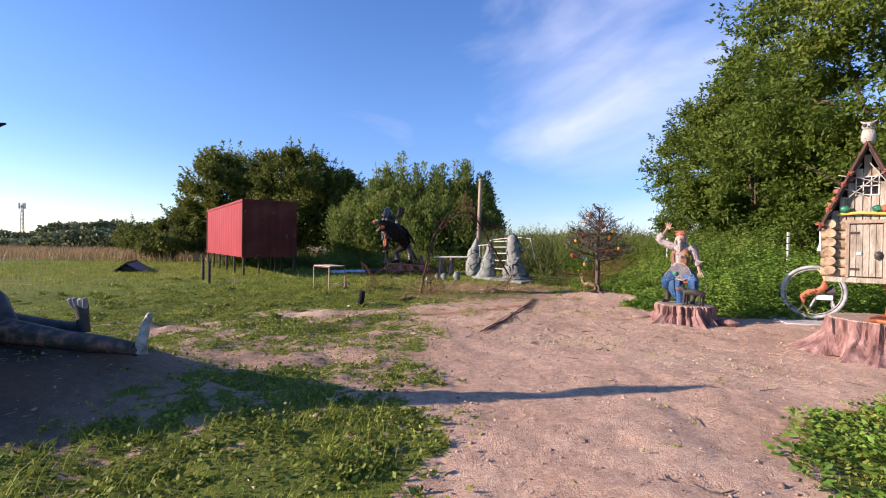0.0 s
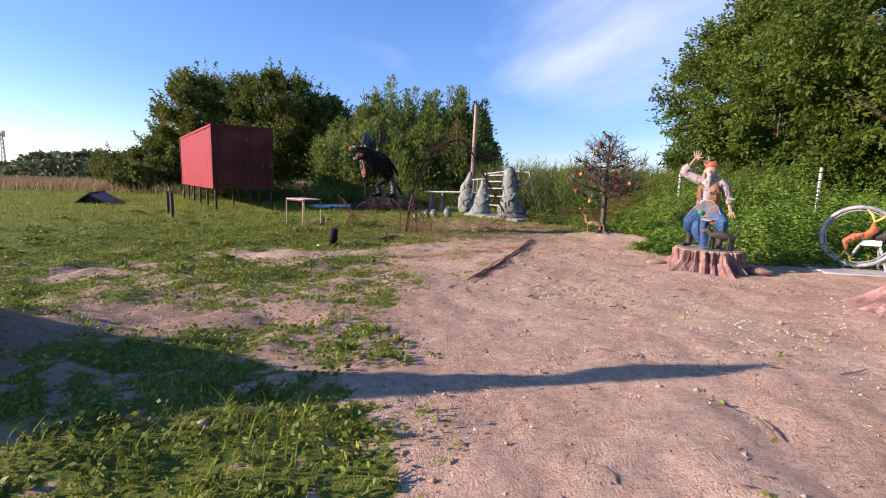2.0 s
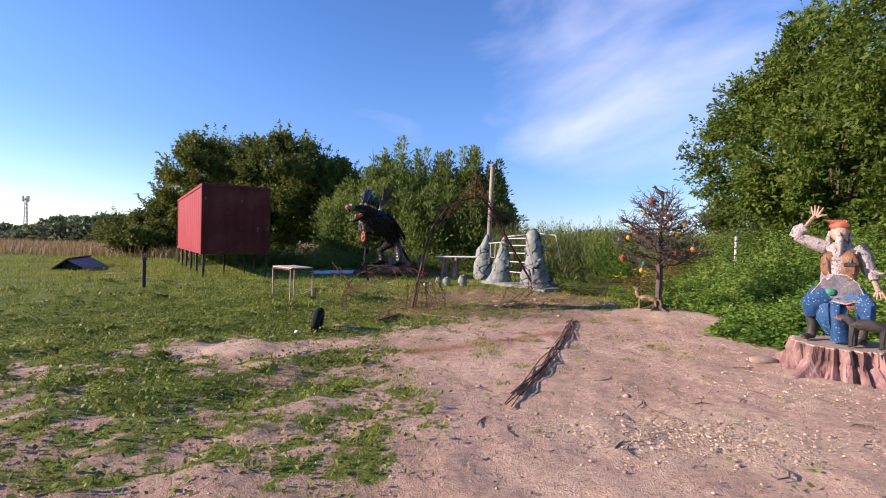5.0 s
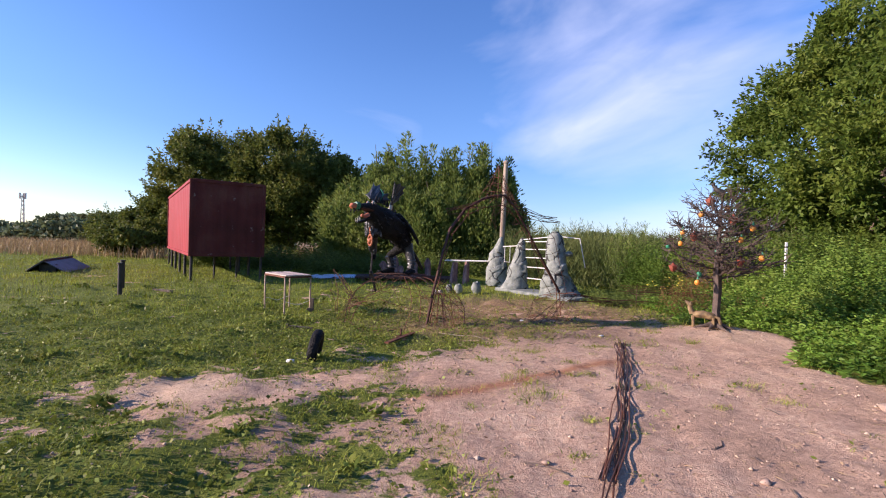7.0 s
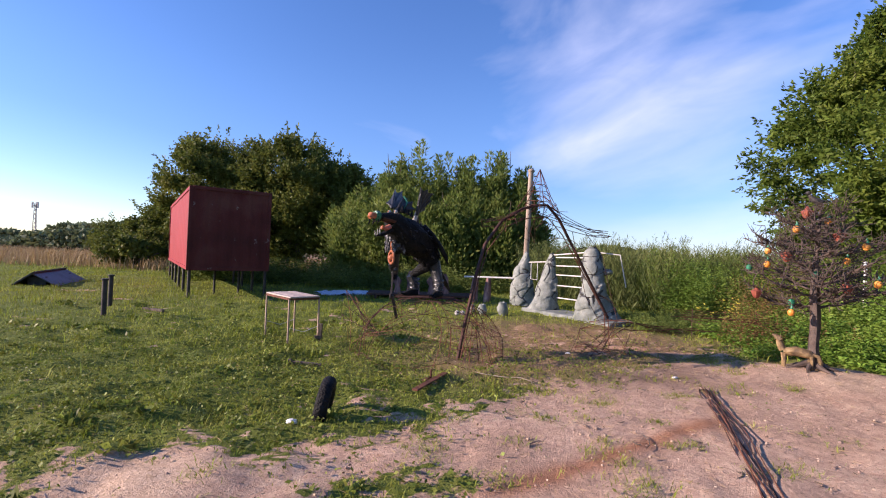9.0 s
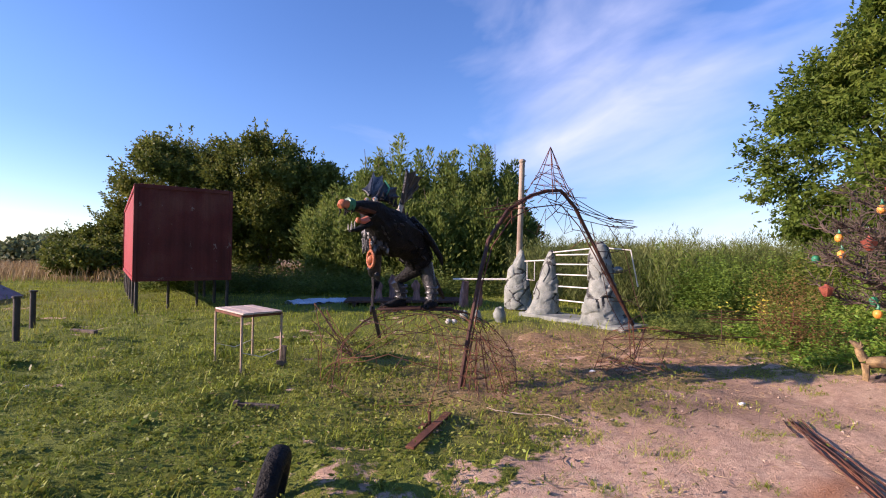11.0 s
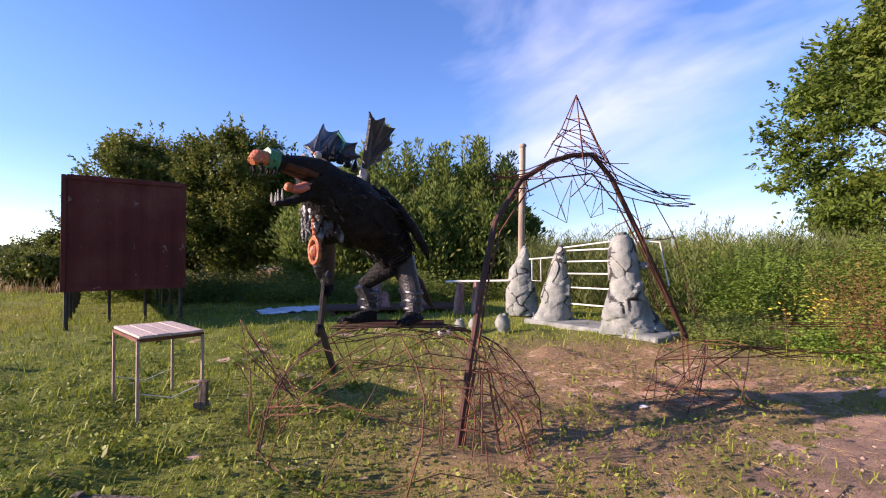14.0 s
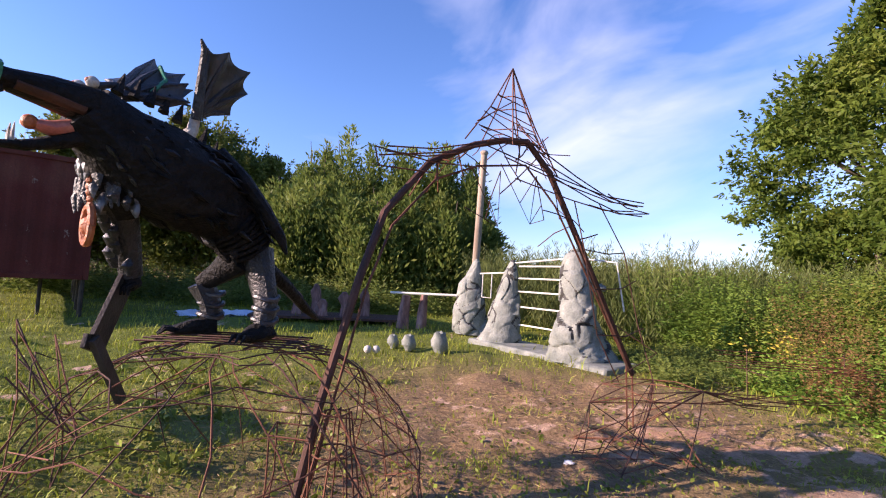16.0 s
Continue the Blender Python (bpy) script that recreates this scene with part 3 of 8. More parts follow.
def cover_at(x, y):
    """0 bare earth .. 1 closed grass."""
    x, y = np.asarray(x, float), np.asarray(y, float)
    w = smooth(edge_x(y) - x, -0.7, 1.0)
    # the worn stretch west of the path, where grass and earth mix
    worn = np.exp(-(((x + 1.6) / 2.6) ** 2 + ((y - 7.0) / 2.0) ** 2)) * 0.50 + np.exp(-(((x + 4.6) / 1.6) ** 2 + ((y - 8.3) / 0.9) ** 2)) * 0.5
    worn = worn + np.exp(-(((x + 2.75) / 0.75) ** 2 + ((y - 9.95) / 0.55) ** 2)) * 1.05 + np.exp(-(((x + 1.1) / 1.1) ** 2 + ((y - 10.75 - 0.25 * (x + 1.1)) / 0.5) ** 2)) * 0.62 + np.exp(-(((x + 0.9) / 1.3) ** 2 + ((y - 9.3) / 0.6) ** 2)) * 0.4 + np.exp(-(((x + 1.2) / 1.2) ** 2 + ((y - 12.0) / 1.0) ** 2)) * 0.35
    worn = worn + np.exp(-(((x + 3.75) / 1.45) ** 2 + ((y - 4.5) / 1.05) ** 2)) * 1.4
    worn = worn + np.exp(-(((x + 2.7) / 1.6) ** 2 + ((y - 6.35) / 0.45) ** 2)) * 0.3 + np.exp(-(((x - 0.05) / 0.65) ** 2 + ((y - 5.17) / 0.34) ** 2)) * 0.6 + np.exp(-(((x + 0.35) / 0.6) ** 2 + ((y - 6.75) / 0.35) ** 2)) * 0.25
    east = smooth(x - east_x(y), -0.1, 0.35)
    c = np.maximum(np.clip(w - worn, 0, 1), east)
    c = np.where(y > 15.2, 0.9, c)
    # brown, half-bare ground between the dome and the gate
    c = c - 0.34 * np.exp(-(((x - 2.2) / 1.9) ** 2 + ((y - 15.6) / 1.2) ** 2)) * (x < east_x(np.minimum(y, 15.2)) + 0.3)
    # grass and earth mingle more evenly where feet have worn the turf
    mingle = np.exp(-(((x + 1.6) / 2.4) ** 2 + ((y - 7.4) / 2.2) ** 4))
    return smooth(c + (patches(x, y) - 0.5) * (1.7 - 0.55 * mingle), 0.16, 0.88)


def make_ground():
    def axis(lo, hi, step, far):
        near = np.arange(lo, hi, step)
        out, s, p = [], step, hi
        while p < far:
            out.append(p)
            s *= 1.22
            p += s
        low, s, p = [], step, lo - step
        while p > -far:
            low.append(p)
            s *= 1.22
            p -= s
        return np.concatenate([low[::-1], near, out])

    xs, ys = axis(-7, 8, 0.07, 1500), axis(2, 17, 0.07, 1500)
    X, Y = np.meshgrid(xs, ys)
    near = np.exp(-(np.maximum(0, np.abs(X) - 9) / 4) ** 2 - (np.maximum(0, np.abs(Y - 9) - 9) / 4) ** 2)
    Z = height_at(X, Y)
    rng = np.random.default_rng(3)
    lump = rng.normal(size=X.shape)
    for _ in range(2):
        lump = (lump + np.roll(lump, 1, 0) + np.roll(lump, -1, 0) + np.roll(lump, 1, 1) + np.roll(lump, -1, 1)) / 5
    # footprints and clods on the trodden earth
    bare = 1 - cover_at(X, Y)
    tread = 0.032 * (value_noise(X * 2.6 + 3, Y * 2.6) - 0.5) + 0.028 * (value_noise(X * 5.3, Y * 5.3 + 8) - 0.5)
    Z = Z + (lump * 0.016 + tread * (0.35 + 0.65 * bare)) * near
    ny, nx = X.shape
    idx = np.arange(nx * ny).reshape(ny, nx)
    quads = np.stack([idx[:-1, :-1], idx[:-1, 1:], idx[1:, 1:], idx[1:, :-1]], -1).reshape(-1, 4)
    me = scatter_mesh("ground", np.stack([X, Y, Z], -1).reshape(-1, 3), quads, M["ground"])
    me.polygons.foreach_set("use_smooth", [True] * len(me.polygons))
    cov = cover_at(X, Y)
    # rust-red earth in a thin slanting streak, straw round the gate and on the far field
    s = np.abs((X - 0.9) * 0.61 - (Y - 11.3) * 0.79 + 0.08 * (value_noise(X * 3, Y * 3) - 0.5))
    rust = np.exp(-(s / 0.10) ** 2) * smooth(Y, 9.9, 10.5) * smooth(-Y, -12.4, -11.8) * 0.8
    rust = rust + 0.5 * np.exp(-(((X - 2.2) / 0.8) ** 2 + ((Y - 15.6) / 0.5) ** 2))
    straw = straw_at(X, Y) + 0.9 * smooth(Y, 36, 46) * smooth(-X, 8, 16)
    # alpha: painted shade on the mound, darker earth on two other patches
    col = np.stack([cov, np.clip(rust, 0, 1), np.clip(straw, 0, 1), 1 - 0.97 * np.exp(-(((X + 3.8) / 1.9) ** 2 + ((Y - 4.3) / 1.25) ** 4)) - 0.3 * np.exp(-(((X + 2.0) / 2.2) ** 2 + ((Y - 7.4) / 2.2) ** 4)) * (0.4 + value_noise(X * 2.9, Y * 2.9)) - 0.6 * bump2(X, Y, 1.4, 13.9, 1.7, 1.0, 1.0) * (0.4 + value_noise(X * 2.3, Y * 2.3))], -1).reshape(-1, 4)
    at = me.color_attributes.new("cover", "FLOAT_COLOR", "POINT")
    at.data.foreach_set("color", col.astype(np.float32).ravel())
    sand = bump2(X, Y, 1.95, 7.95, 0.85, 0.42, 1.7) + bump2(X, Y, 3.4, 6.9, 0.9, 0.5, 0.8) + bump2(X, Y, -2.85, 10.05, 0.7, 0.5, 0.8) + bump2(X, Y, 4.0, 13.7, 1.2, 0.7, 0.5)
    sand = np.clip((sand * 1.4 + patches(X, Y) - 0.75) * 1.2, 0, 0.8)
    sa = me.attributes.new("sand", "FLOAT", "POINT")
    sa.data.foreach_set("value", sand.astype(np.float32).ravel())
    tagged(new("ground", me), "bare pinkish trodden earth running into a green meadow", "ground", kind="structure")


make_ground()


def stuff(name, mesh, label, category):
    return tagged(new(name, mesh), label, category, kind="stuff")


def on_ground(rng, n, x0, x1, y0, y1, power=1.0):
    x, y = rng.uniform(x0, x1, n), rng.uniform(y0, y1, n)
    keep = rng.uniform(size=n) < cover_at(x, y) ** power
    return x[keep], y[keep]


def clumped(x, y):
    return 0.5 + 0.5 * np.sin(2.3 * x + 1.1 * np.sin(1.9 * y)) * np.sin(2.7 * y + 1.3 * np.sin(1.4 * x))


def make_grass():
    rng = np.random.default_rng(11)
    # short blades near the walk
    x, y = on_ground(rng, 560000, -17, 4.5, -4, 22, 1.2)
    near = np.exp(-(np.maximum(0, -3.5 - x) / 4.5) ** 2 - (np.maximum(0, y - 13) / 4.5) ** 2 - (np.maximum(0, 2.5 - y) / 2.5) ** 2)
    keep = rng.uniform(size=len(x)) < near * (1 - 0.86 * np.clip(straw_at(x, y), 0, 1))
    x, y = x[keep], y[keep]
    n = len(x)
    z = height_at(x, y)
    tuft = smooth(0.6 * value_noise(x * 5.1, y * 5.1 + 40) + 0.4 * value_noise(x * 2.1 + 8, y * 2.1), 0.3, 0.75)
    h = rng.gamma(4, 0.0062, n) * (0.42 + 0.45 * clumped(x, y) + 2.0 * tuft ** 2) * (0.75 + 0.5 * smooth(-y, -6, -3)) * (0.5 + 0.5 * cover_at(x, y)) + 0.012
    stuff("meadow_grass", blade_mesh("meadow_grass", np.stack([x, y, z - 0.004], 1), h, rng.uniform(0.0018, 0.004, n), rng.uniform(0.4, 1.4, n), rng, M["grass"]), "short green meadow grass in uneven tufts", "grass")
    # longer and thinner blades farther off
    x, y = on_ground(rng, 130000, -32, 5, 10, 36)
    keep = (rng.uniform(size=len(x)) < smooth(y, 11, 19) * smooth(x, -32, -20)) & (rng.uniform(size=len(x)) > np.clip(straw_at(x, y), 0, 0.85))
    x, y = x[keep], y[keep]
    n = len(x)
    h = rng.gamma(4, 0.012, n) * (0.4 + 0.6 * clumped(x * 0.5, y * 0.5) + 1.3 * smooth(value_noise(x * 2.3, y * 2.3), 0.4, 0.8)) + 0.02
    stuff("field_grass", blade_mesh("field_grass", np.stack([x, y, height_at(x, y) - 0.004], 1), h, rng.uniform(0.004, 0.009, n), rng.uniform(0.2, 0.9, n), rng, M["grass"]), "green grass of the field beyond the table", "grass")
    # clover, plantain and other broad leaves low on the ground, in patches
    x, y = on_ground(rng, 480000, -14, 4.0, -2, 19, 1.1)
    near = np.exp(-(np.maximum(0, -4 - x) / 3.5) ** 2 - (np.maximum(0, y - 13.5) / 3) ** 2 - (np.maximum(0, 2.5 - y) / 2) ** 2)
    keep = rng.uniform(size=len(x)) < near * (0.25 + 0.75 * clumped(x * 1.7 + 3, y * 1.7) ** 1.5) * (1 - 0.6 * np.clip(straw_at(x, y), 0, 1))
    x, y = x[keep], y[keep]
    n = len(x)
    az, el = rng.uniform(0, 2 * np.pi, n), rng.uniform(0.0, 0.65, n)
    ax = np.stack([np.cos(az) * np.cos(el), np.sin(az) * np.cos(el), np.sin(el)], 1)
    L = rng.gamma(5, 0.0066, n) * (0.85 + 0.12 * smooth(-y, -6.5, -4)) + 0.007
    L = np.minimum(L, 0.055)
    p = np.stack([x, y, height_at(x, y) + rng.uniform(0.0, 0.03, n) + 0.05 * rng.uniform(0, 1, n) * value_noise(x * 3.3, y * 3.3) ** 2], 1)
    stuff("clover_and_plantain", leaf_mesh("clover_and_plantain", p, ax, L, L * rng.uniform(0.4, 0.75, n), rng, M["broad"]), "low clover and plantain leaves in patches", "weeds")
    # rosettes of dock and plantain with longer leaves
    m = 620
    cx, cy = np.concatenate([rng.uniform(-12, -0.6, 420), rng.uniform(-3.0, 0.3, 200)]), np.concatenate([rng.uniform(8.5, 19, 420), rng.uniform(2.6, 6.2, 200)])
    keep = rng.uniform(size=m) < cover_at(cx, cy) * (value_noise(cx * 0.9 + 70, cy * 0.9) > 0.35)
    cx, cy = cx[keep], cy[keep]
    big = rng.uniform(0.5, 1.25, len(cx)) * np.where(cy < 7, 0.62, 1.0)
    k = np.repeat(np.arange(len(cx)), 22)
    az, el = rng.uniform(0, 2 * np.pi, len(k)), rng.uniform(0.15, 1.0, len(k))
    ax = np.stack([np.cos(az) * np.cos(el), np.sin(az) * np.cos(el), np.sin(el)], 1)
    x, y = cx[k] + rng.normal(0, 0.045, len(k)) * big[k], cy[k] + rng.normal(0, 0.045, len(k)) * big[k]
    L = rng.uniform(0.045, 0.115, len(k)) * big[k]
    stuff("dock_rosettes", leaf_mesh("dock_rosettes", np.stack([x, y, height_at(x, y) + 0.006], 1), ax, L, L * rng.uniform(0.3, 0.5, len(k)), rng, M["broad"]), "dock and plantain rosettes with broad leaves in the meadow", "weeds")
    # single tufts that come up through the trodden earth
    m = 420
    cx, cy = rng.uniform(-3.2, 3.6, m), rng.uniform(8.6, 15.2, m)
    dens = np.exp(-((cx - edge_x(cy)) / 1.3) ** 2) * 0.8 + 0.9 * np.exp(-(((cx - 1.2) / 1.4) ** 2 + ((cy - 13.6) / 1.3) ** 2)) + 0.12
    keep = rng.uniform(size=m) < dens * (value_noise(cx * 1.3 + 50, cy * 1.3) > 0.42)
    cx, cy = cx[keep], cy[keep]
    big = rng.uniform(0.5, 1.5, len(cx))
    k = np.repeat(np.arange(len(cx)), 75)
    x, y = cx[k] + rng.normal(0, 0.085, len(k)) * big[k], cy[k] + rng.normal(0, 0.07, len(k)) * big[k]
    h = rng.gamma(4, 0.0055, len(k)) * big[k] + 0.008
    stuff("grass_tufts", blade_mesh("grass_tufts", np.stack([x, y, height_at(x, y) - 0.006], 1), h, rng.uniform(0.002, 0.0045, len(k)), rng.uniform(0.7, 1.6, len(k)), rng, M["grass"]), "small grass tufts coming up through bare earth", "grass")
    # dry stalks and straw trodden flat
    n = 9000
    x, y = rng.normal(1.0, 1.7, n), rng.normal(16.3, 1.3, n)
    x2, y2 = rng.uniform(-4, 4.5, 5500), rng.uniform(2.5, 15.5, 5500)
    x, y = np.concatenate([x, x2]), np.concatenate([y, y2])
    n = len(x)
    az = rng.uniform(0, 2 * np.pi, n)
    ax = np.stack([np.cos(az), np.sin(az), rng.uniform(-0.02, 0.12, n)], 1)
    p = np.stack([x, y, height_at(x, y) + 0.012], 1)
    stuff("dry_straw", leaf_mesh("dry_straw", p, ax, rng.uniform(0.03, 0.13, n), rng.uniform(0.003, 0.006, n), rng, M["dry"]), "dry straw and stalks strewn on the earth", "straw")
    # tall pale grass at the field's far border
    n = 26000
    x, y = rng.uniform(-70, -6, n), rng.uniform(31, 52, n)
    h = rng.uniform(0.35, 0.95, n)
    stuff("tall_dry_grass", blade_mesh("tall_dry_grass", np.stack([x, y, height_at(x, y)], 1), h, rng.uniform(0.008, 0.02, n), rng.uniform(0.1, 0.5, n), rng, M["dry"]), "tall straw-coloured grass along the field's edge", "grass")


make_grass()


def plants(name, label, xs, ys, rng, tall, leaves, length, width, material, droop=0.4, category="weeds", spread=0.16, low=0.05):
    """Upright leafy plants: many leaves round each stem from low to top."""
    n = len(xs)
    H = rng.uniform(*tall, n) if isinstance(tall, tuple) else tall
    k = np.repeat(np.arange(n), leaves)
    u = rng.uniform(low, 1, len(k)) ** 0.75
    az = rng.uniform(0, 2 * np.pi, len(k))
    lean = rng.normal(0, 0.12, (n, 2))
    px = xs[k] + lean[k, 0] * H[k] * u + np.cos(az) * spread * rng.uniform(0, 1, len(k)) * (1.15 - u)
    py = ys[k] + lean[k, 1] * H[k] * u + np.sin(az) * spread * rng.uniform(0, 1, len(k)) * (1.15 - u)
    pz = height_at(xs[k], ys[k]) + H[k] * u
    ax = np.stack([np.cos(az), np.sin(az), rng.normal(0.25 - droop, 0.35, len(k))], 1)
    L = rng.uniform(*length, len(k)) * (1.1 - 0.5 * u)
    return stuff(name, leaf_mesh(name, np.stack([px, py, pz], 1), ax, L, L * width, rng, material), label, category)


def make_weeds():
    rng = np.random.default_rng(21)
    # nettles and mugwort bank east of the trodden ground
    x, y = rng.uniform(3.8, 16, 5200), rng.uniform(9.6, 21, 5200)
    d = x - east_x(np.minimum(y, 15.0))
    keep = (d > 0.15) & (x > 4.2 + np.maximum(0, y - 15) * 0.35) & ~((x < 8.6) & (y < 10.35))
    x, y, d = x[keep], y[keep], d[keep]
    H = np.clip(0.10 + 0.36 * d, 0, 1.3) * rng.uniform(0.7, 1.2, len(x)) * (0.8 + 0.35 * value_noise(x * 1.4, y * 1.4))
    plants("nettle_bank", "dense bright green nettles and weeds", x, y, rng, H, 40, (0.06, 0.15), 0.38, M["weed"], 0.3)
    # low weeds at the near corner
    x, y = rng.uniform(2.3, 8.5, 2000), rng.uniform(-2.0, 5.8, 2000)
    keep = (x > east_x(y) + 0.05) & (rng.uniform(size=len(x)) < np.exp(-(np.maximum(0, x - 4.5) / 2) ** 2 - (np.maximum(0, 2 - y) / 2) ** 2))
    x, y = x[keep], y[keep]
    plants("corner_weeds", "low leafy green weeds at the path's border", x, y, rng, (0.06, 0.2), 22, (0.04, 0.1), 0.45, M["weed"], 0.1, low=0.1)
    # low fresh grass and herbs at the bank's foot beside the gate
    x, y = rng.uniform(3.1, 5.4, 420), rng.uniform(17.8, 20.6, 420)
    plants("yellowing_herbs", "low fresh yellow-green herbs beside the gate", x, y, rng, (0.10, 0.34), 30, (0.05, 0.12), 0.28, M["willow"], 0.0)
    x, y = rng.uniform(3.9, 6.4, 420), rng.uniform(15.2, 18.6, 420)
    keep = x > 3.7 + 0.9 * value_noise(x * 1.3, y * 1.3)
    x, y = x[keep], y[keep]
    plants("bank_foot_weeds", "low leafy weeds at the foot of the bank", x, y, rng, rng.uniform(0.12, 0.42, len(x)) * (0.5 + 0.4 * (x - 3.6)), 34, (0.05, 0.12), 0.34, M["weed"], 0.15)
    # thin rust-red herbs, with a few yellow leaves among them
    x, y = np.concatenate([rng.normal(6.1, 0.4, 110), rng.normal(4.9, 0.35, 70)]), np.concatenate([rng.normal(18.7, 0.5, 110), rng.normal(16.6, 0.5, 70)])
    H = np.concatenate([rng.uniform(0.7, 1.65, 110), rng.uniform(0.3, 0.85, 70)])
    plants("rusty_herbs", "dry brown-red herbs on the bank beside the gate", x, y, rng, H, 62, (0.03, 0.08), 0.3, M["rusty_leaf"], 0.1)
    x, y = rng.normal(5.5, 0.45, 20), rng.normal(18.9, 0.45, 20)
    plants("yellow_herbs", "yellow leaves on tall herbs beside the gate", x, y, rng, (0.4, 0.9), 6, (0.06, 0.12), 0.4, M["yellow_leaf"], 0.2, low=0.4)
    # the high bank of mugwort and nettles beside the gate
    x, y = rng.uniform(4.7, 9.0, 1500), rng.uniform(19.6, 23.4, 1500)
    keep = (x > 4.8 + 0.5 * value_noise(x * 1.7, y * 1.7) - 0.1 * (y - 19.6)) & (value_noise(x * 1.5 + 3, y * 1.5) > 0.36)
    x, y = x[keep], y[keep]
    H = (1.3 + 0.5 * smooth(y, 19.8, 21.2)) * rng.uniform(0.72, 1.12, len(x)) * (0.62 + 0.66 * value_noise(x * 1.2, y * 1.2))
    plants("mugwort_bank", "high dense bank of dark green mugwort", x, y, rng, H, 84, (0.05, 0.13), 0.3, M["mugwort"], 0.15, spread=0.24)
    x, y = rng.uniform(5.6, 10.5, 1500), rng.uniform(15.0, 19.8, 1500)
    d = x - np.interp(y, [15, 16, 17.5, 19.8], [6.1, 5.9, 6.0, 6.4])
    keep = (d > 0) & (value_noise(x * 1.6 + 21, y * 1.6) > 0.34)
    x, y, d = x[keep], y[keep], d[keep]
    H = np.clip(0.45 + 0.75 * d, 0, 1.85) * rng.uniform(0.6, 1.15, len(x)) * (0.7 + 0.5 * value_noise(x * 1.1 + 9, y * 1.1))
    plants("gateside_weeds", "leafy green weeds banked up beside the gate", x, y, rng, H, 74, (0.06, 0.15), 0.34, M["mugwort"], 0.35, spread=0.22)
    # elder and hop bushes that stand above the weeds
    cx, cy = rng.uniform(6.8, 10.5, 13), rng.uniform(16.4, 21.5, 13)
    k = np.repeat(np.arange(13), 46)
    x, y = cx[k] + rng.normal(0, 0.34, len(k)), cy[k] + rng.normal(0, 0.34, len(k))
    H = rng.uniform(1.5, 2.2, 13)[k] * rng.uniform(0.6, 1.08, len(k))
    plants("elder_bushes", "dark green elder bushes above the weeds", x, y, rng, H, 64, (0.06, 0.14), 0.48, M["maple"], 0.3, "bushes", 0.26)
    # tall reeds and mugwort behind the stones
    x, y = rng.uniform(1.0, 15, 4600), rng.uniform(20.5, 31, 4600)
    keep = (y > 21.0 + 0.55 * np.maximum(0, 3 - x)) & (x > 5.0 - (y - 20.5) * 0.9)
    x, y = x[keep], y[keep]
    H = rng.uniform(1.5, 2.25, len(x)) * (0.82 + 0.3 * clumped(x * 0.7, y * 0.7))
    plants("tall_reeds", "tall grey-green reeds and mugwort", x, y, rng, H, 52, (0.12, 0.32), 0.10, M["reed"], -1.5, "reeds", 0.08, 0.02)
    # rank growth under the trees behind the container and the dragon
    x, y = rng.uniform(-14, 2.5, 1700), rng.uniform(25.5, 31, 1700)
    keep = y > 25.5 + 0.12 * np.abs(x + 4)
    x, y = x[keep], y[keep]
    plants("thicket_edge", "rank green undergrowth below the trees", x, y, rng, (0.3, 1.1), 40, (0.1, 0.22), 0.3, M["willow"], 0.0, spread=0.3)


make_weeds()


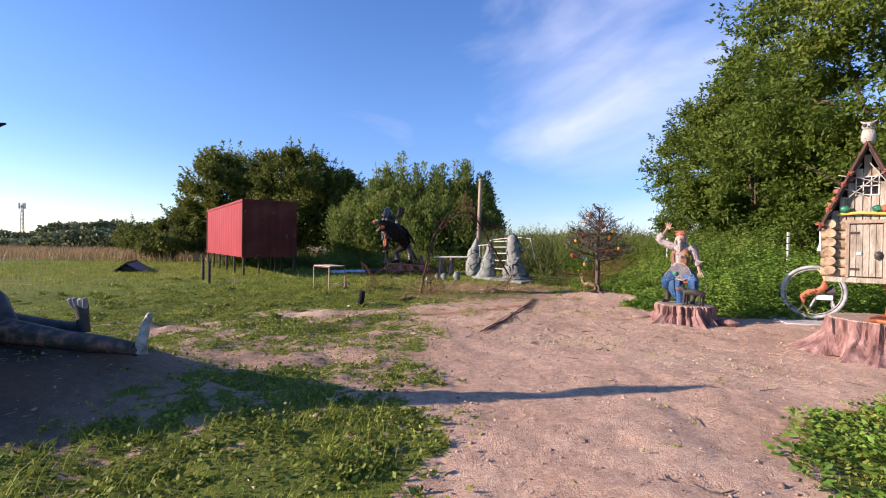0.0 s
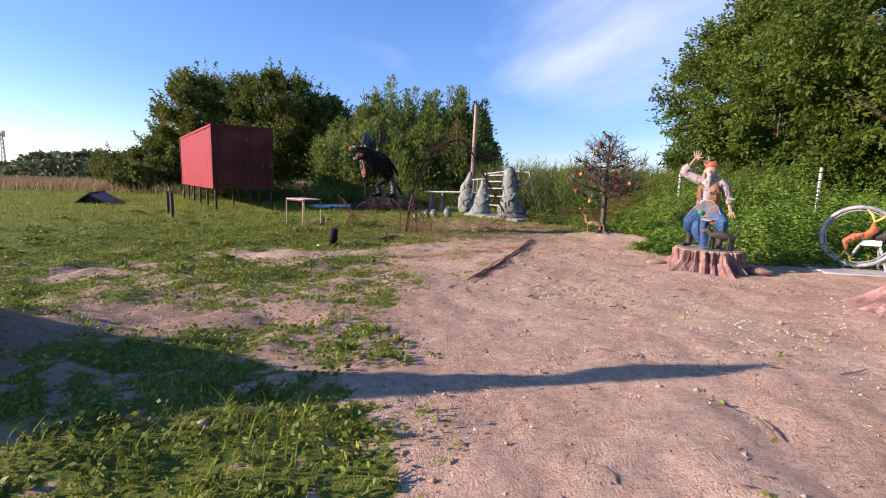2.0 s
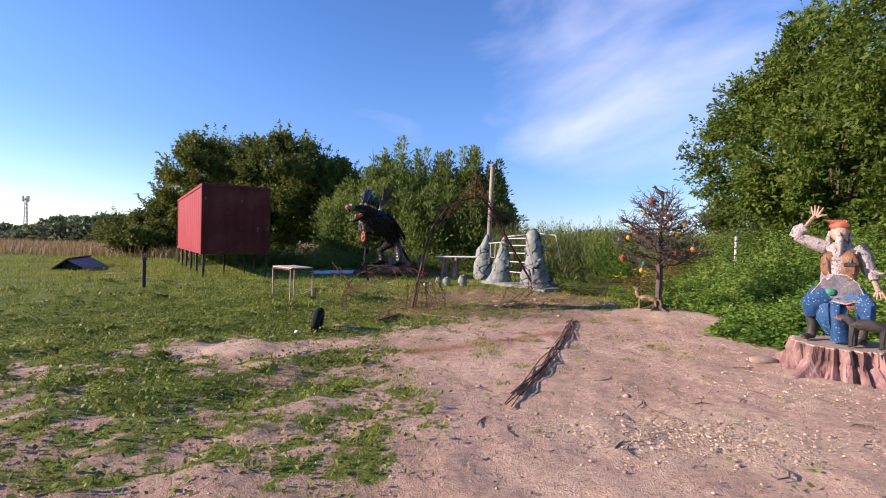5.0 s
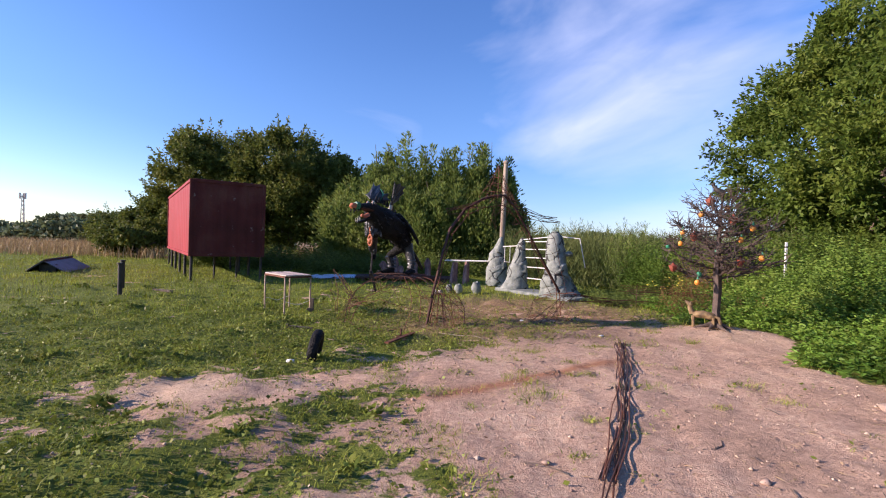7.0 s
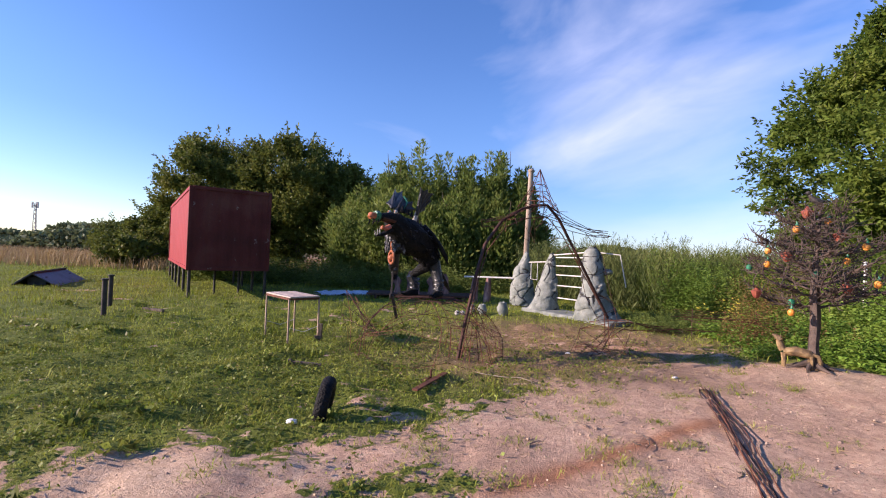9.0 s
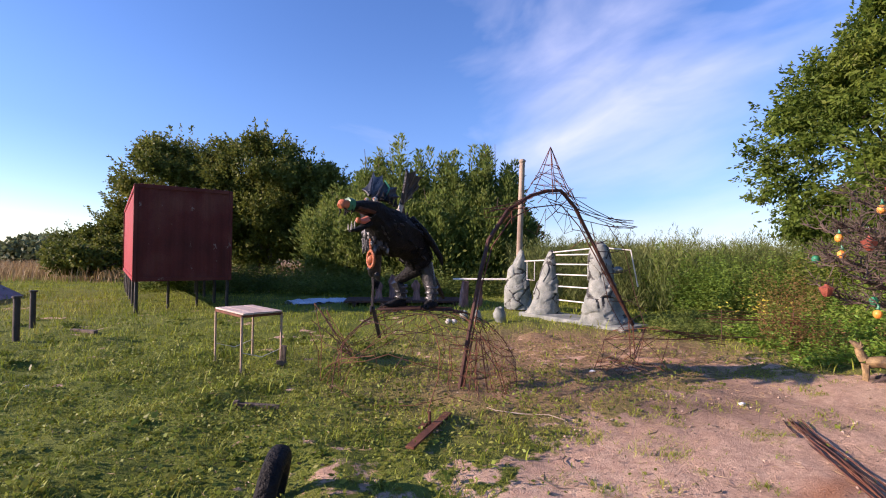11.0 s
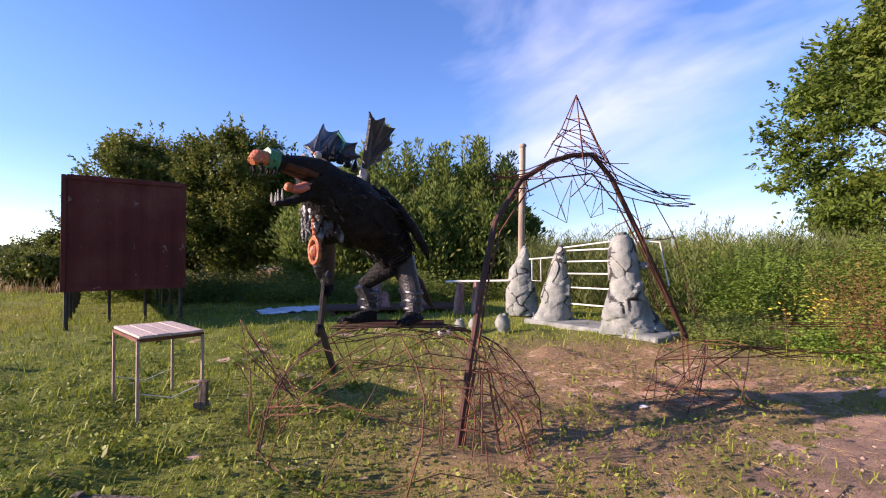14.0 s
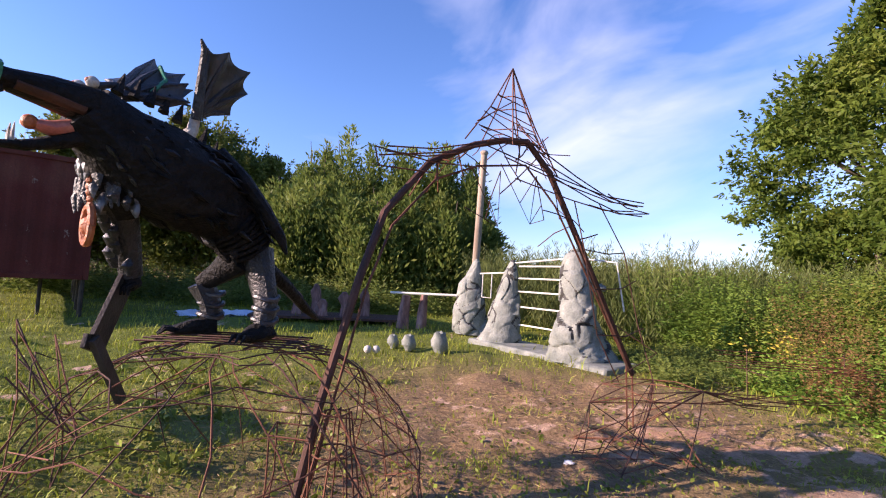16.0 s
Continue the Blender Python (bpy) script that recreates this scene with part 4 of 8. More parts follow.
def make_tree(name, label, x, y, top, radius, low, rng, leaf, size, blobs, per_blob, material, lift=0.0, trunks=1, squash=1.0, blob_r=0.36, fill=0.06, droop=0.8, sprays=0, cone=0.0):
    """A broad-leaved tree: tapered trunk, limbs to each leafy bough, and a crown of many leaves on twigs."""
    e = base(name, x, y, float(height_at(x, y)))
    centre = Vector((0, 0, (top + low) / 2))
    cs = []
    for i in range(blobs):
        u = rng.normal(size=3)
        u /= np.linalg.norm(u)
        r = rng.uniform(0.35, 0.92) ** 0.6
        cs.append(Vector((u[0] * radius * r, u[1] * radius * r * squash, centre.z + u[2] * (top - low) / 2 * r)))
    tr = Shape()
    for k in range(trunks):
        ox, oy = (rng.uniform(-0.5, 0.5, 2) if trunks > 1 else (0, 0))
        bend = [Vector((ox + 0.12 * math.sin(1.3 * j + k), oy + 0.1 * math.cos(1.7 * j + k), (low + 0.55 * (top - low)) * j / 6)) for j in range(7)]
        tr.tube(bend, [0.035 * radius * (1.5 if j == 0 else 1) * (1 - 0.11 * j) + 0.015 for j in range(7)], 9, lumps=0.25)
    part("trunk", tr, M["bark"], e)
    for c in cs[: min(14, blobs)]:
        lm = Shape()
        s = Vector((0, 0, low * 0.8 + rng.uniform(0.05, 0.4) * (top - low)))
        s.z = min(s.z, c.z)
        midp = s.lerp(c, 0.5) + Vector((*rng.normal(0, 0.12, 2), 0.15))
        c = Vector((c.x * (1 - cone * max(0, (c.z - centre.z) / (top - low) * 2)), c.y * (1 - cone * max(0, (c.z - centre.z) / (top - low) * 2)), c.z))
        lm.tube([s, midp, c], [0.018 * radius + 0.01, 0.012 * radius + 0.006, 0.008], 6)
        part("limb", lm, M["bark"], e)
    P, A = [], []
    for c in cs:
        br = radius * blob_r * rng.uniform(0.7, 1.25)
        tw = max(6, per_blob // 16)
        d = rng.normal(size=(tw, 3))
        d /= np.linalg.norm(d, axis=1, keepdims=True)
        d[:, 2] = d[:, 2] * droop + 0.12
        s = np.array(c) + d * br * rng.uniform(0.1, 0.55, (tw, 1))
        tip = s + d * br * rng.uniform(0.35, 0.75, (tw, 1)) + np.array([0, 0, lift * br])
        t = rng.uniform(0, 1, (tw, 16))
        p = s[:, None] + (tip - s)[:, None] * t[..., None] + rng.normal(0, 0.05 * br + 0.02, (tw, 16, 3))
        P.append(p.reshape(-1, 3))
        a = np.repeat(d[:, None], 16, 1) * 0.6 + rng.normal(0, 0.7, (tw, 16, 3)) + np.array([0, 0, -0.35 + lift])
        A.append(a.reshape(-1, 3))
    # single leaves between the boughs knit the crown together
    k = int(fill * sum(len(p) for p in P))
    u = rng.normal(size=(k, 3))
    u /= np.linalg.norm(u, axis=1, keepdims=True)
    u *= rng.uniform(0.2, 1.0, (k, 1)) ** 0.45 * (0.86 + 0.22 * np.sin(5 * u[:, :1] + 3 * u[:, 2:]))
    P.append(u * np.array([radius, radius * squash, (top - low) / 2]) + np.array(centre))
    A.append(rng.normal(0, 0.8, (k, 3)) + np.array([0, 0, -0.2 + lift]))
    # leafy sprays that stand out from the crown and break its outline
    if sprays:
        u = rng.normal(size=(sprays, 3))
        u /= np.linalg.norm(u, axis=1, keepdims=True)
        u[:, 2] = u[:, 2] * 0.9 + 0.1
        hull = np.array([radius, radius * squash, (top - low) / 2])
        s = u * hull * 0.8 + np.array(centre)
        long = rng.uniform(0.12, 0.30, (sprays, 1)) * radius + 0.35
        tip = s + u * long + np.array([0, 0, 0.3]) * long
        t = rng.uniform(0, 1, (sprays, 34, 1))
        p = s[:, None] + (tip - s)[:, None] * t + rng.normal(0, 1, (sprays, 34, 3)) * (0.20 * (1.1 - t)) * (0.4 + 0.12 * radius)
        P.append(p.reshape(-1, 3))
        A.append((np.repeat(u[:, None], 34, 1) * 0.9 + rng.normal(0, 0.5, (sprays, 34, 3)) + np.array([0, 0, -0.2 + lift])).reshape(-1, 3))
    P, A = np.concatenate(P), np.concatenate(A)
    # the crown draws in towards its top
    P[:, :2] *= (1 - cone * np.clip((P[:, 2:] - centre.z) / ((top - low) / 2), 0, 1))
    keep = P[:, 2] > 0.3
    P, A = P[keep], A[keep]
    n = len(P)
    L = rng.uniform(0.7, 1.3, n) * size
    me = leaf_mesh("crown", P, A, L, L * leaf, rng, material)
    ob = new("crown", me)
    ob.parent = e
    return tagged(e, label, "tree")


def make_willow(x, y, top, radius, rng):
    """A young willow: a few stems, from which upright feathery shoots rise one above the other."""
    e = base("willow_tree", x, y, float(height_at(x, y)))
    for j in range(4):
        st = Shape()
        a = rng.uniform(0, 6.28)
        q = Vector((0.45 * radius * math.cos(a), 0.45 * radius * math.sin(a), top * rng.uniform(0.7, 0.9)))
        st.tube([(0.05 * math.cos(a), 0.05 * math.sin(a), 0), q * 0.5 + Vector((0.05, 0, 0)), q], [0.07, 0.045, 0.01], 7, lumps=0.2)
        part("stem", st, M["bark"], e)
    m = 60
    az, rr = rng.uniform(0, 2 * np.pi, m), radius * np.sqrt(rng.uniform(0, 1, m))
    h0 = rng.uniform(0.02, 0.62, m) * top * (1 - 0.35 * rr / radius)
    h1 = np.minimum(top * (1.02 - 0.42 * (rr / radius) ** 1.6) * rng.uniform(0.82, 1.0, m), h0 + rng.uniform(0.28, 0.5, m) * top)
    foot = np.stack([rr * np.cos(az), rr * np.sin(az), h0], 1)
    tip = np.stack([rr * np.cos(az) * 1.12 + rng.normal(0, 0.12, m), rr * np.sin(az) * 1.12 + rng.normal(0, 0.12, m), h1], 1)
    n = 300
    t = rng.uniform(0, 1, (m, n, 1)) ** 0.9
    wide = (0.34 * (1 - t) ** 0.7 + 0.04) * (0.45 + 0.35 * radius)
    off = rng.normal(0, 1, (m, n, 3)) * wide
    off[..., 2] = np.abs(off[..., 2]) * 0.3
    p = foot[:, None] + (tip - foot)[:, None] * t + off
    P = p.reshape(-1, 3)
    A = (off / (wide + 1e-6) * 0.45 + rng.normal(0, 0.35, (m, n, 3)) + np.array([0, 0, 0.75])).reshape(-1, 3)
    keep = P[:, 2] > 0.05
    P, A = P[keep], A[keep]
    L = rng.uniform(0.14, 0.30, len(P))
    new("crown", leaf_mesh("crown", P, A, L, L * 0.32, rng, M["willow"])).parent = e
    return tagged(e, "grey-green young willow with upright feathery shoots", "tree")


def make_trees():
    rng = np.random.default_rng(31)
    # ash-leaved maples on the east side
    make_tree("maple_tree", "tall ash-leaved maple with a wide dark green crown", 15.5, 26.2, 12.2, 5.2, 0.4, rng, 0.42, 0.2, 200, 430, M["maple"], lift=0.12, trunks=3, blob_r=0.2, droop=0.5, sprays=220, cone=0.68)
    make_tree("maple_tree", "big spreading maple overhanging the weeds", 14.6, 16.6, 14.4, 5.2, 1.8, rng, 0.42, 0.18, 210, 430, M["maple"], lift=0.12, trunks=3, blob_r=0.2, droop=0.5, sprays=220, cone=0.06)
    make_tree("maple_tree", "young maple filling the gap below the taller ones", 12.4, 20.6, 6.8, 3.0, 0.7, rng, 0.42, 0.17, 100, 380, M["maple"], trunks=2, blob_r=0.24, droop=0.5, sprays=160)
    make_tree("maple_tree", "maple behind the hut with low dark boughs", 15.8, 11.4, 9.5, 4.6, 1.2, rng, 0.42, 0.17, 150, 380, M["maple"], lift=0.12, trunks=2, blob_r=0.2, droop=0.5)
    make_tree("maple_sapling", "bushy maple sapling at the thicket's edge", 12.4, 24.3, 4.6, 2.3, 0.2, rng, 0.42, 0.16, 22, 900, M["maple"], trunks=2)
    make_tree("maple_sapling", "bushy maple sapling under the tall maples", 13.4, 18.2, 4.2, 2.6, 0.2, rng, 0.42, 0.16, 22, 900, M["maple"], trunks=2)
    make_tree("maple_sapling", "bushy maple sapling behind the hut", 14.0, 13.6, 4.0, 2.6, 0.2, rng, 0.42, 0.16, 22, 900, M["maple"], trunks=2)
    make_tree("maple_sapling", "bushy maple sapling behind the log hut", 13.2, 9.0, 4.4, 2.6, 0.2, rng, 0.42, 0.16, 22, 900, M["maple"], trunks=2)
    # dark trees behind the container
    for x, y, top, r in ((-21.8, 38, 4.4, 2.4), (-18.2, 37, 8.9, 3.3), (-15.4, 37.5, 8.2, 3.0), (-12.4, 36, 8.5, 3.4), (-9.8, 36.5, 7.4, 2.6)):
        make_tree("field_tree", "rounded dark green field tree behind the container", x, y, top, r, 0.3, rng, 0.5, 0.19, 66, 900, M["dark_leaf"], lift=0.3, trunks=2, blob_r=0.28, fill=0.1, sprays=70)
    for x, y, top, r in ((-25.5, 40, 2.6, 2.6), (-31, 46, 2.8, 3.2), (-20.5, 33.5, 2.2, 2.0)):
        make_tree("field_bush", "low rounded bush at the meadow's edge", x, y, top, r, 0.2, rng, 0.5, 0.2, 18, 900, M["dark_leaf"], trunks=2)
    # grey-green willows behind the dragon and the stones
    for x, y, top, r in ((-6.9, 33.5, 6.0, 1.3), (-5.2, 32.8, 7.0, 1.25), (-3.7, 32.2, 7.3, 1.2), (-2.2, 31.8, 6.4, 1.1), (-0.7, 31.6, 6.8, 1.1), (0.9, 31.4, 7.1, 1.0), (1.6, 32.4, 5.6, 0.8), (-6.0, 30.5, 4.4, 1.5), (-4.0, 30, 5.0, 1.5), (-1.6, 29.6, 4.6, 1.5), (0.4, 29.8, 4.2, 1.4)):
        make_willow(x, y, top * 1.1 + 0.3, r * 1.35, rng)


make_trees()


def make_far_woods():
    """The low woods on the horizon: leaf clumps on long uneven banks, distance haze in their colour."""
    rng = np.random.default_rng(41)
    for name, y0, x0, x1, hgt, n, size in (("far_hedge", 62, -95, -22, 2.9, 24000, 0.6), ("far_wood", 150, -260, -40, 7.6, 26000, 1.7), ("far_wood", 170, -40, 160, 6.0, 16000, 1.8)):
        x = rng.uniform(x0, x1, n)
        top = hgt * (0.55 + 0.28 * np.sin(x * 0.11 * 60 / y0) + 0.17 * np.sin(x * 0.37 * 60 / y0 + 1.3) + 0.1 * np.sin(x * 0.9 * 60 / y0))
        y = y0 + rng.uniform(0, 6, n) + 4 * np.sin(x * 0.05)
        z = top * rng.uniform(0, 1, n) ** 0.6
        p = np.stack([x, y, z], 1)
        L = rng.uniform(0.6, 1.3, n) * size
        stuff(name, leaf_mesh(name, p, rng.normal(size=(n, 3)), L, L * 0.7, rng, M["hazy_leaf"]), "dark green wood on the far horizon", "woods")


make_far_woods()

# ---- things: the container on legs ----


def make_container():
    e = base("container", -9.04, 20.13, 0, math.degrees(math.atan2(0.605, 0.796)))
    # local x along the short front, y along the length; floor at 0.8 m, top at 3.25 m
    W, L, lo, hi = 2.22, 9.6, 0.80, 3.27
    def wall(name, u0, u1, ax, at, out, mat, pitch):
        s = Shape()
        n = max(6, int((u1 - u0) / pitch) * 4)
        pts = []
        for i in range(n + 1):
            u = u0 + (u1 - u0) * i / n
            d = 0.009 * (1 if (i // 2) % 2 == 0 else -1)
            pts.append((u, at + out * d))
        for z0, z1 in ((lo + 0.1, hi - 0.08),):
            vs = []
            for u, v in pts:
                for z in (z0, z1):
                    vs.append((u, v, z) if ax == 0 else (v, u, z))
            for u, v in pts:
                for z in (z0, z1):
                    vs.append((u, v - out * 0.03, z) if ax == 0 else (v - out * 0.03, u, z))
            k = 2 * (n + 1)
            fs = [(2 * i, 2 * i + 2, 2 * i + 3, 2 * i + 1) for i in range(n)] + [(k + 2 * i, k + 2 * i + 1, k + 2 * i + 3, k + 2 * i + 2) for i in range(n)]
            s.add(vs, fs)
        return part(name, s, mat, e, smooth=False)
    # end walls take the red with shade painted in
    wall("front_wall", 0.04, W - 0.04, 0, 0.0, -1, M["red_shaded"], 0.30)
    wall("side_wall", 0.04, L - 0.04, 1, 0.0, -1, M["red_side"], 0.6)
    wall("back_wall", 0.04, W - 0.04, 0, L, 1, M["red_shaded"], 0.30)
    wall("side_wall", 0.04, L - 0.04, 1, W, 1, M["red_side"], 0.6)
    for nm, c, sz, mt in (("roof", (W / 2, L / 2, hi - 0.03), (W - 0.02, L - 0.02, 0.06), "red_side"), ("floor_frame", (W / 2, L / 2, lo + 0.05), (W - 0.06, L - 0.06, 0.09), "dark_steel")):
        s = Shape()
        s.box(c, sz)
        slab = part(nm, s, M[mt], e)
        roof = slab if nm == "roof" else roof
    for x in (0.0, W):
        for y in (0.0, L):
            s = Shape()
            s.box((x, y, (lo + hi) / 2), (0.09, 0.09, hi - lo))
            part("corner_post", s, M["red_shaded"], e)
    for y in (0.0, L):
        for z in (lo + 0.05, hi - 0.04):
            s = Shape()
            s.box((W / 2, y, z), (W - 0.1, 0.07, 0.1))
            part("rail", s, M["red_shaded"], e)
    for x in (0.0, W):
        for z in (lo + 0.05, hi - 0.04):
            s = Shape()
            s.box((x, L / 2, z), (0.07, L - 0.1, 0.1))
            part("rail", s, M["red_side"], e)
    rng = random.Random(4)
    for i in range(9):
        s = Shape()
        s.box((0.15 + (W - 0.3) * i / 8 + rng.uniform(-0.03, 0.03), 0.0, hi + 0.012 + rng.uniform(0, 0.012)), (0.05, 0.04, 0.03))
        part("clip", s, M["dark_steel"], roof)
    for i in range(6):
        for x in (0.05, W - 0.05):
            s = Shape()
            s.tube([(x, 0.05 + (L - 0.1) * i / 5, -0.05), (x, 0.05 + (L - 0.1) * i / 5, lo + 0.02)], 0.045, 8)
            part("leg", s, M["dark_steel"], e)
    for x in (0.8, 1.5):
        s = Shape()
        s.tube([(x, 0.6, -0.05), (x, 0.6, lo + 0.02)], 0.035, 8)
        part("leg", s, M["dark_steel"], e)
    tagged(e, "dark red steel container standing on thin dark legs in the grass", "container")


make_container()


# ---- painted concrete stones with the white pipe gate ----


def make_stone(x, y, h, prof, depth, seed, label, ledge=False):
    """A modelled stone: prof lists (height share, west edge, east edge); cracks follow cells and are painted black."""
    e = base("painted_stone", x, y, 0.05)
    s, sides, levels = Shape(), 84, 76
    us, lo, hi = [p[0] for p in prof], [p[1] for p in prof], [p[2] for p in prof]
    V, crack = [], []
    for i in range(levels + 1):
        u = i / levels
        a0, a1 = float(np.interp(u, us, lo)), float(np.interp(u, us, hi))
        cx, rx = (a0 + a1) / 2, (a1 - a0) / 2
        ry = depth * (0.35 + 0.65 * (1 - u) ** 0.8) * (1 if u < 0.97 else 0.5)
        for k in range(sides):
            a = 2 * math.pi * k / sides
            p = Vector((cx + rx * math.cos(a), ry * math.sin(a), h * u))
            q = Vector((p.x * 2.2 + 1.2 * p.z, p.y * 2.2, p.z * 2.6 - 1.9 * p.x)) + Vector((seed * 3.7, seed, 0))
            q += Vector((noise.noise(q * 1.3), noise.noise(q * 1.3 + Vector((5, 0, 0))), noise.noise(q * 1.3 + Vector((0, 7, 0))))) * 0.35
            dist, cells = noise.voronoi(q)
            gap = dist[1] - dist[0]
            cell = noise.cell(cells[0] * 3.1)
            f = 1 + 0.085 * cell + 0.10 * noise.noise(q * 0.8) + 0.025 * noise.noise(q * 5)
            f -= 0.055 * max(0.0, 1 - gap / 0.09)
            V.append((cx + rx * f * math.cos(a), ry * f * math.sin(a), h * u))
            crack.append(gap)
    F, mats = [], []
    for i in range(levels):
        for k in range(sides):
            a, b2 = i * sides + k, i * sides + (k + 1) % sides
            f = (a, b2, b2 + sides, a + sides)
            F.append(f)
            mats.append(1 if sum(crack[q] for q in f) / 4 < 0.062 and noise.noise(Vector(V[a]) * 2.3 + Vector((seed, 0, 0))) > -0.22 else 0)
    s.add(V, F)
    s.m[-len(F):] = mats
    s.add([V[levels * sides + k] for k in range(sides)], [tuple(range(sides))])
    s.add([V[k] for k in range(sides)], [tuple(range(sides))[::-1]])
    part("body", s, [M["rock"], M["rock_dark"]], e)
    if ledge:
        c = Shape()
        c.ball((0.36, -0.12, h * 0.66), (0.12, 0.10, 0.07), lumps=0.4)
        part("ledge", c, M["rock"], e)
    else:
        c = Shape()
        c.box((-0.02, -depth * 0.72, h * 0.42), (0.26, 0.04, 0.24), rot=(-14, 4, 0))
        part("plaque", c, M["rock"], e)
    tagged(e, label, "stone", "stones of the gate")
    return e


make_stone(2.27, 19.25, 1.86, [(0, -0.40, 0.80), (0.1, -0.38, 0.66), (0.24, -0.35, 0.54), (0.38, -0.28, 0.35), (0.52, -0.25, 0.33), (0.66, -0.25, 0.32), (0.8, -0.24, 0.25), (0.93, -0.18, 0.19), (1, -0.08, 0.08)], 0.44, 1, "tall grey-white painted concrete stone with black joints", True)
make_stone(1.52, 20.90, 1.68, [(0, -0.63, 0.26), (0.2, -0.52, 0.22), (0.45, -0.37, 0.20), (0.67, -0.25, 0.13), (0.86, -0.15, 0.10), (1, -0.04, 0.05)], 0.36, 2, "slender grey-white painted concrete stone with a small plaque")
make_stone(0.92, 22.20, 1.70, [(0, -0.46, 0.34), (0.4, -0.45, 0.26), (0.66, -0.38, 0.15), (0.82, -0.20, 0.11), (1, -0.04, 0.05)], 0.40, 5, "grey-white painted concrete stone at the gate's end")


def make_gate():
    e = base("pipe_gate", 1.55, 20.75, 0.05)
    a, b = Vector((1.62, 20.75, 0)), Vector((2.32, 19.55, 0))
    o = Vector((1.55, 20.75, 0.05))
    for z in (0.45, 0.80, 1.10, 1.36, 1.60):
        s = Shape()
        s.tube([a + Vector((0, 0, z)) - o, b + Vector((0, 0, z + 0.02)) - o], 0.016, 8)
        part("rail", s, M["white_pipe"], e)
    s = Shape()
    s.tube([Vector((1.0, 22.0, 1.42)) - o, Vector((1.4, 21.1, 1.46)) - o], 0.016, 8)
    part("rail", s, M["white_pipe"], e)
    s = Shape()
    q = [Vector((1.05, 21.9, 1.42)), Vector((1.05, 21.9, 0.9)), Vector((1.2, 21.55, 0.9)), Vector((1.2, 21.55, 1.42))]
    s.tube([p - o for p in q], 0.013, 8)
    part("hanging_loop", s, M["white_pipe"], e)
    s = Shape()
    s.tube([Vector((1.5, 20.9, 1.66)) - o, Vector((2.4, 19.6, 1.78)) - o, Vector((2.95, 19.2, 1.72)) - o, Vector((3.15, 19.3, 0.9)) - o], 0.016, 8)
    part("top_rail", s, M["white_pipe"], e)
    tagged(e, "white painted pipe gate fixed between the concrete stones", "gate")


make_gate()


def make_plinth():
    s = Shape()
    s.box((0, 0, 0.02), (3.2, 0.95, 0.16), bevel=0.2)
    ob = part("stone_plinth", s, M["rock"])
    ob.matrix_world = pose(1.98, 19.95, 0.0, 0, 0, math.degrees(math.atan2(-1.45, 1.0)))
    tagged(ob, "low grey concrete slab under the gate stones", "plinth")
    # the white bar on two wooden posts, and boulders before it
    e = base("bar_on_posts", -0.5, 23.0)
    for x, h, r in ((-0.22, 0.78, 0.13), (0.22, 0.82, 0.10)):
        p = Shape()
        p.tube([(x, 0, -0.02), (x + 0.02, 0.01, h * 0.5), (x + 0.05, 0, h)], [r * 1.25, r, r * 0.75], 10, lumps=0.4)
        part("post", p, M["stump"], e)
    p = Shape()
    p.tube([(-0.55, -0.1, 0.84), (1.15, -0.6, 0.88)], 0.028, 8)
    part("bar", p, M["white_pipe"], e)
    tagged(e, "white bar laid over two short carved posts", "bar")
    for x, y, r, h in ((-0.75, 19.95, 0.10, 0.22), (-0.46, 19.75, 0.12, 0.26), (0.07, 19.55, 0.14, 0.36)):
        p = Shape()
        p.ball((0, 0, h * 0.45), (r, r, h * 0.6), lumps=0.35, rings=9, sides=11)
        ob = part("boulder", p, M["rock"])
        ob.matrix_world = pose(x, y, 0.0)
        tagged(ob, "small grey-white painted boulder on the grass", "boulder", "boulders by the gate")
    for x, y in ((-1.12, 19.25), (-0.98, 19.28)):
        p = Shape()
        p.ball((0, 0, 0.055), 0.065, lumps=0.1)
        ob = part("concrete_ball", p, M["concrete"])
        ob.matrix_world = pose(x, y, 0.0)
        tagged(ob, "small pale concrete ball lying on the grass", "ball", "concrete balls")


make_plinth()


def make_pole():
    s = Shape()
    s.tube([(0, 0, -0.1), (0.04, 0, 2.0), (0.1, 0, 4.55)], [0.10, 0.095, 0.085], 12, lumps=0.1)
    e = base("wooden_pole", 1.02, 23.6, 0)
    part("shaft", s, M["wood"], e)
    c = Shape()
    c.ball((0.1, 0, 4.6), (0.11, 0.11, 0.08), lumps=0.2)
    part("cap", c, M["wood"], e)
    tagged(e, "tall weathered wooden pole behind the stones", "pole")


make_pole()


# ---- the table ----


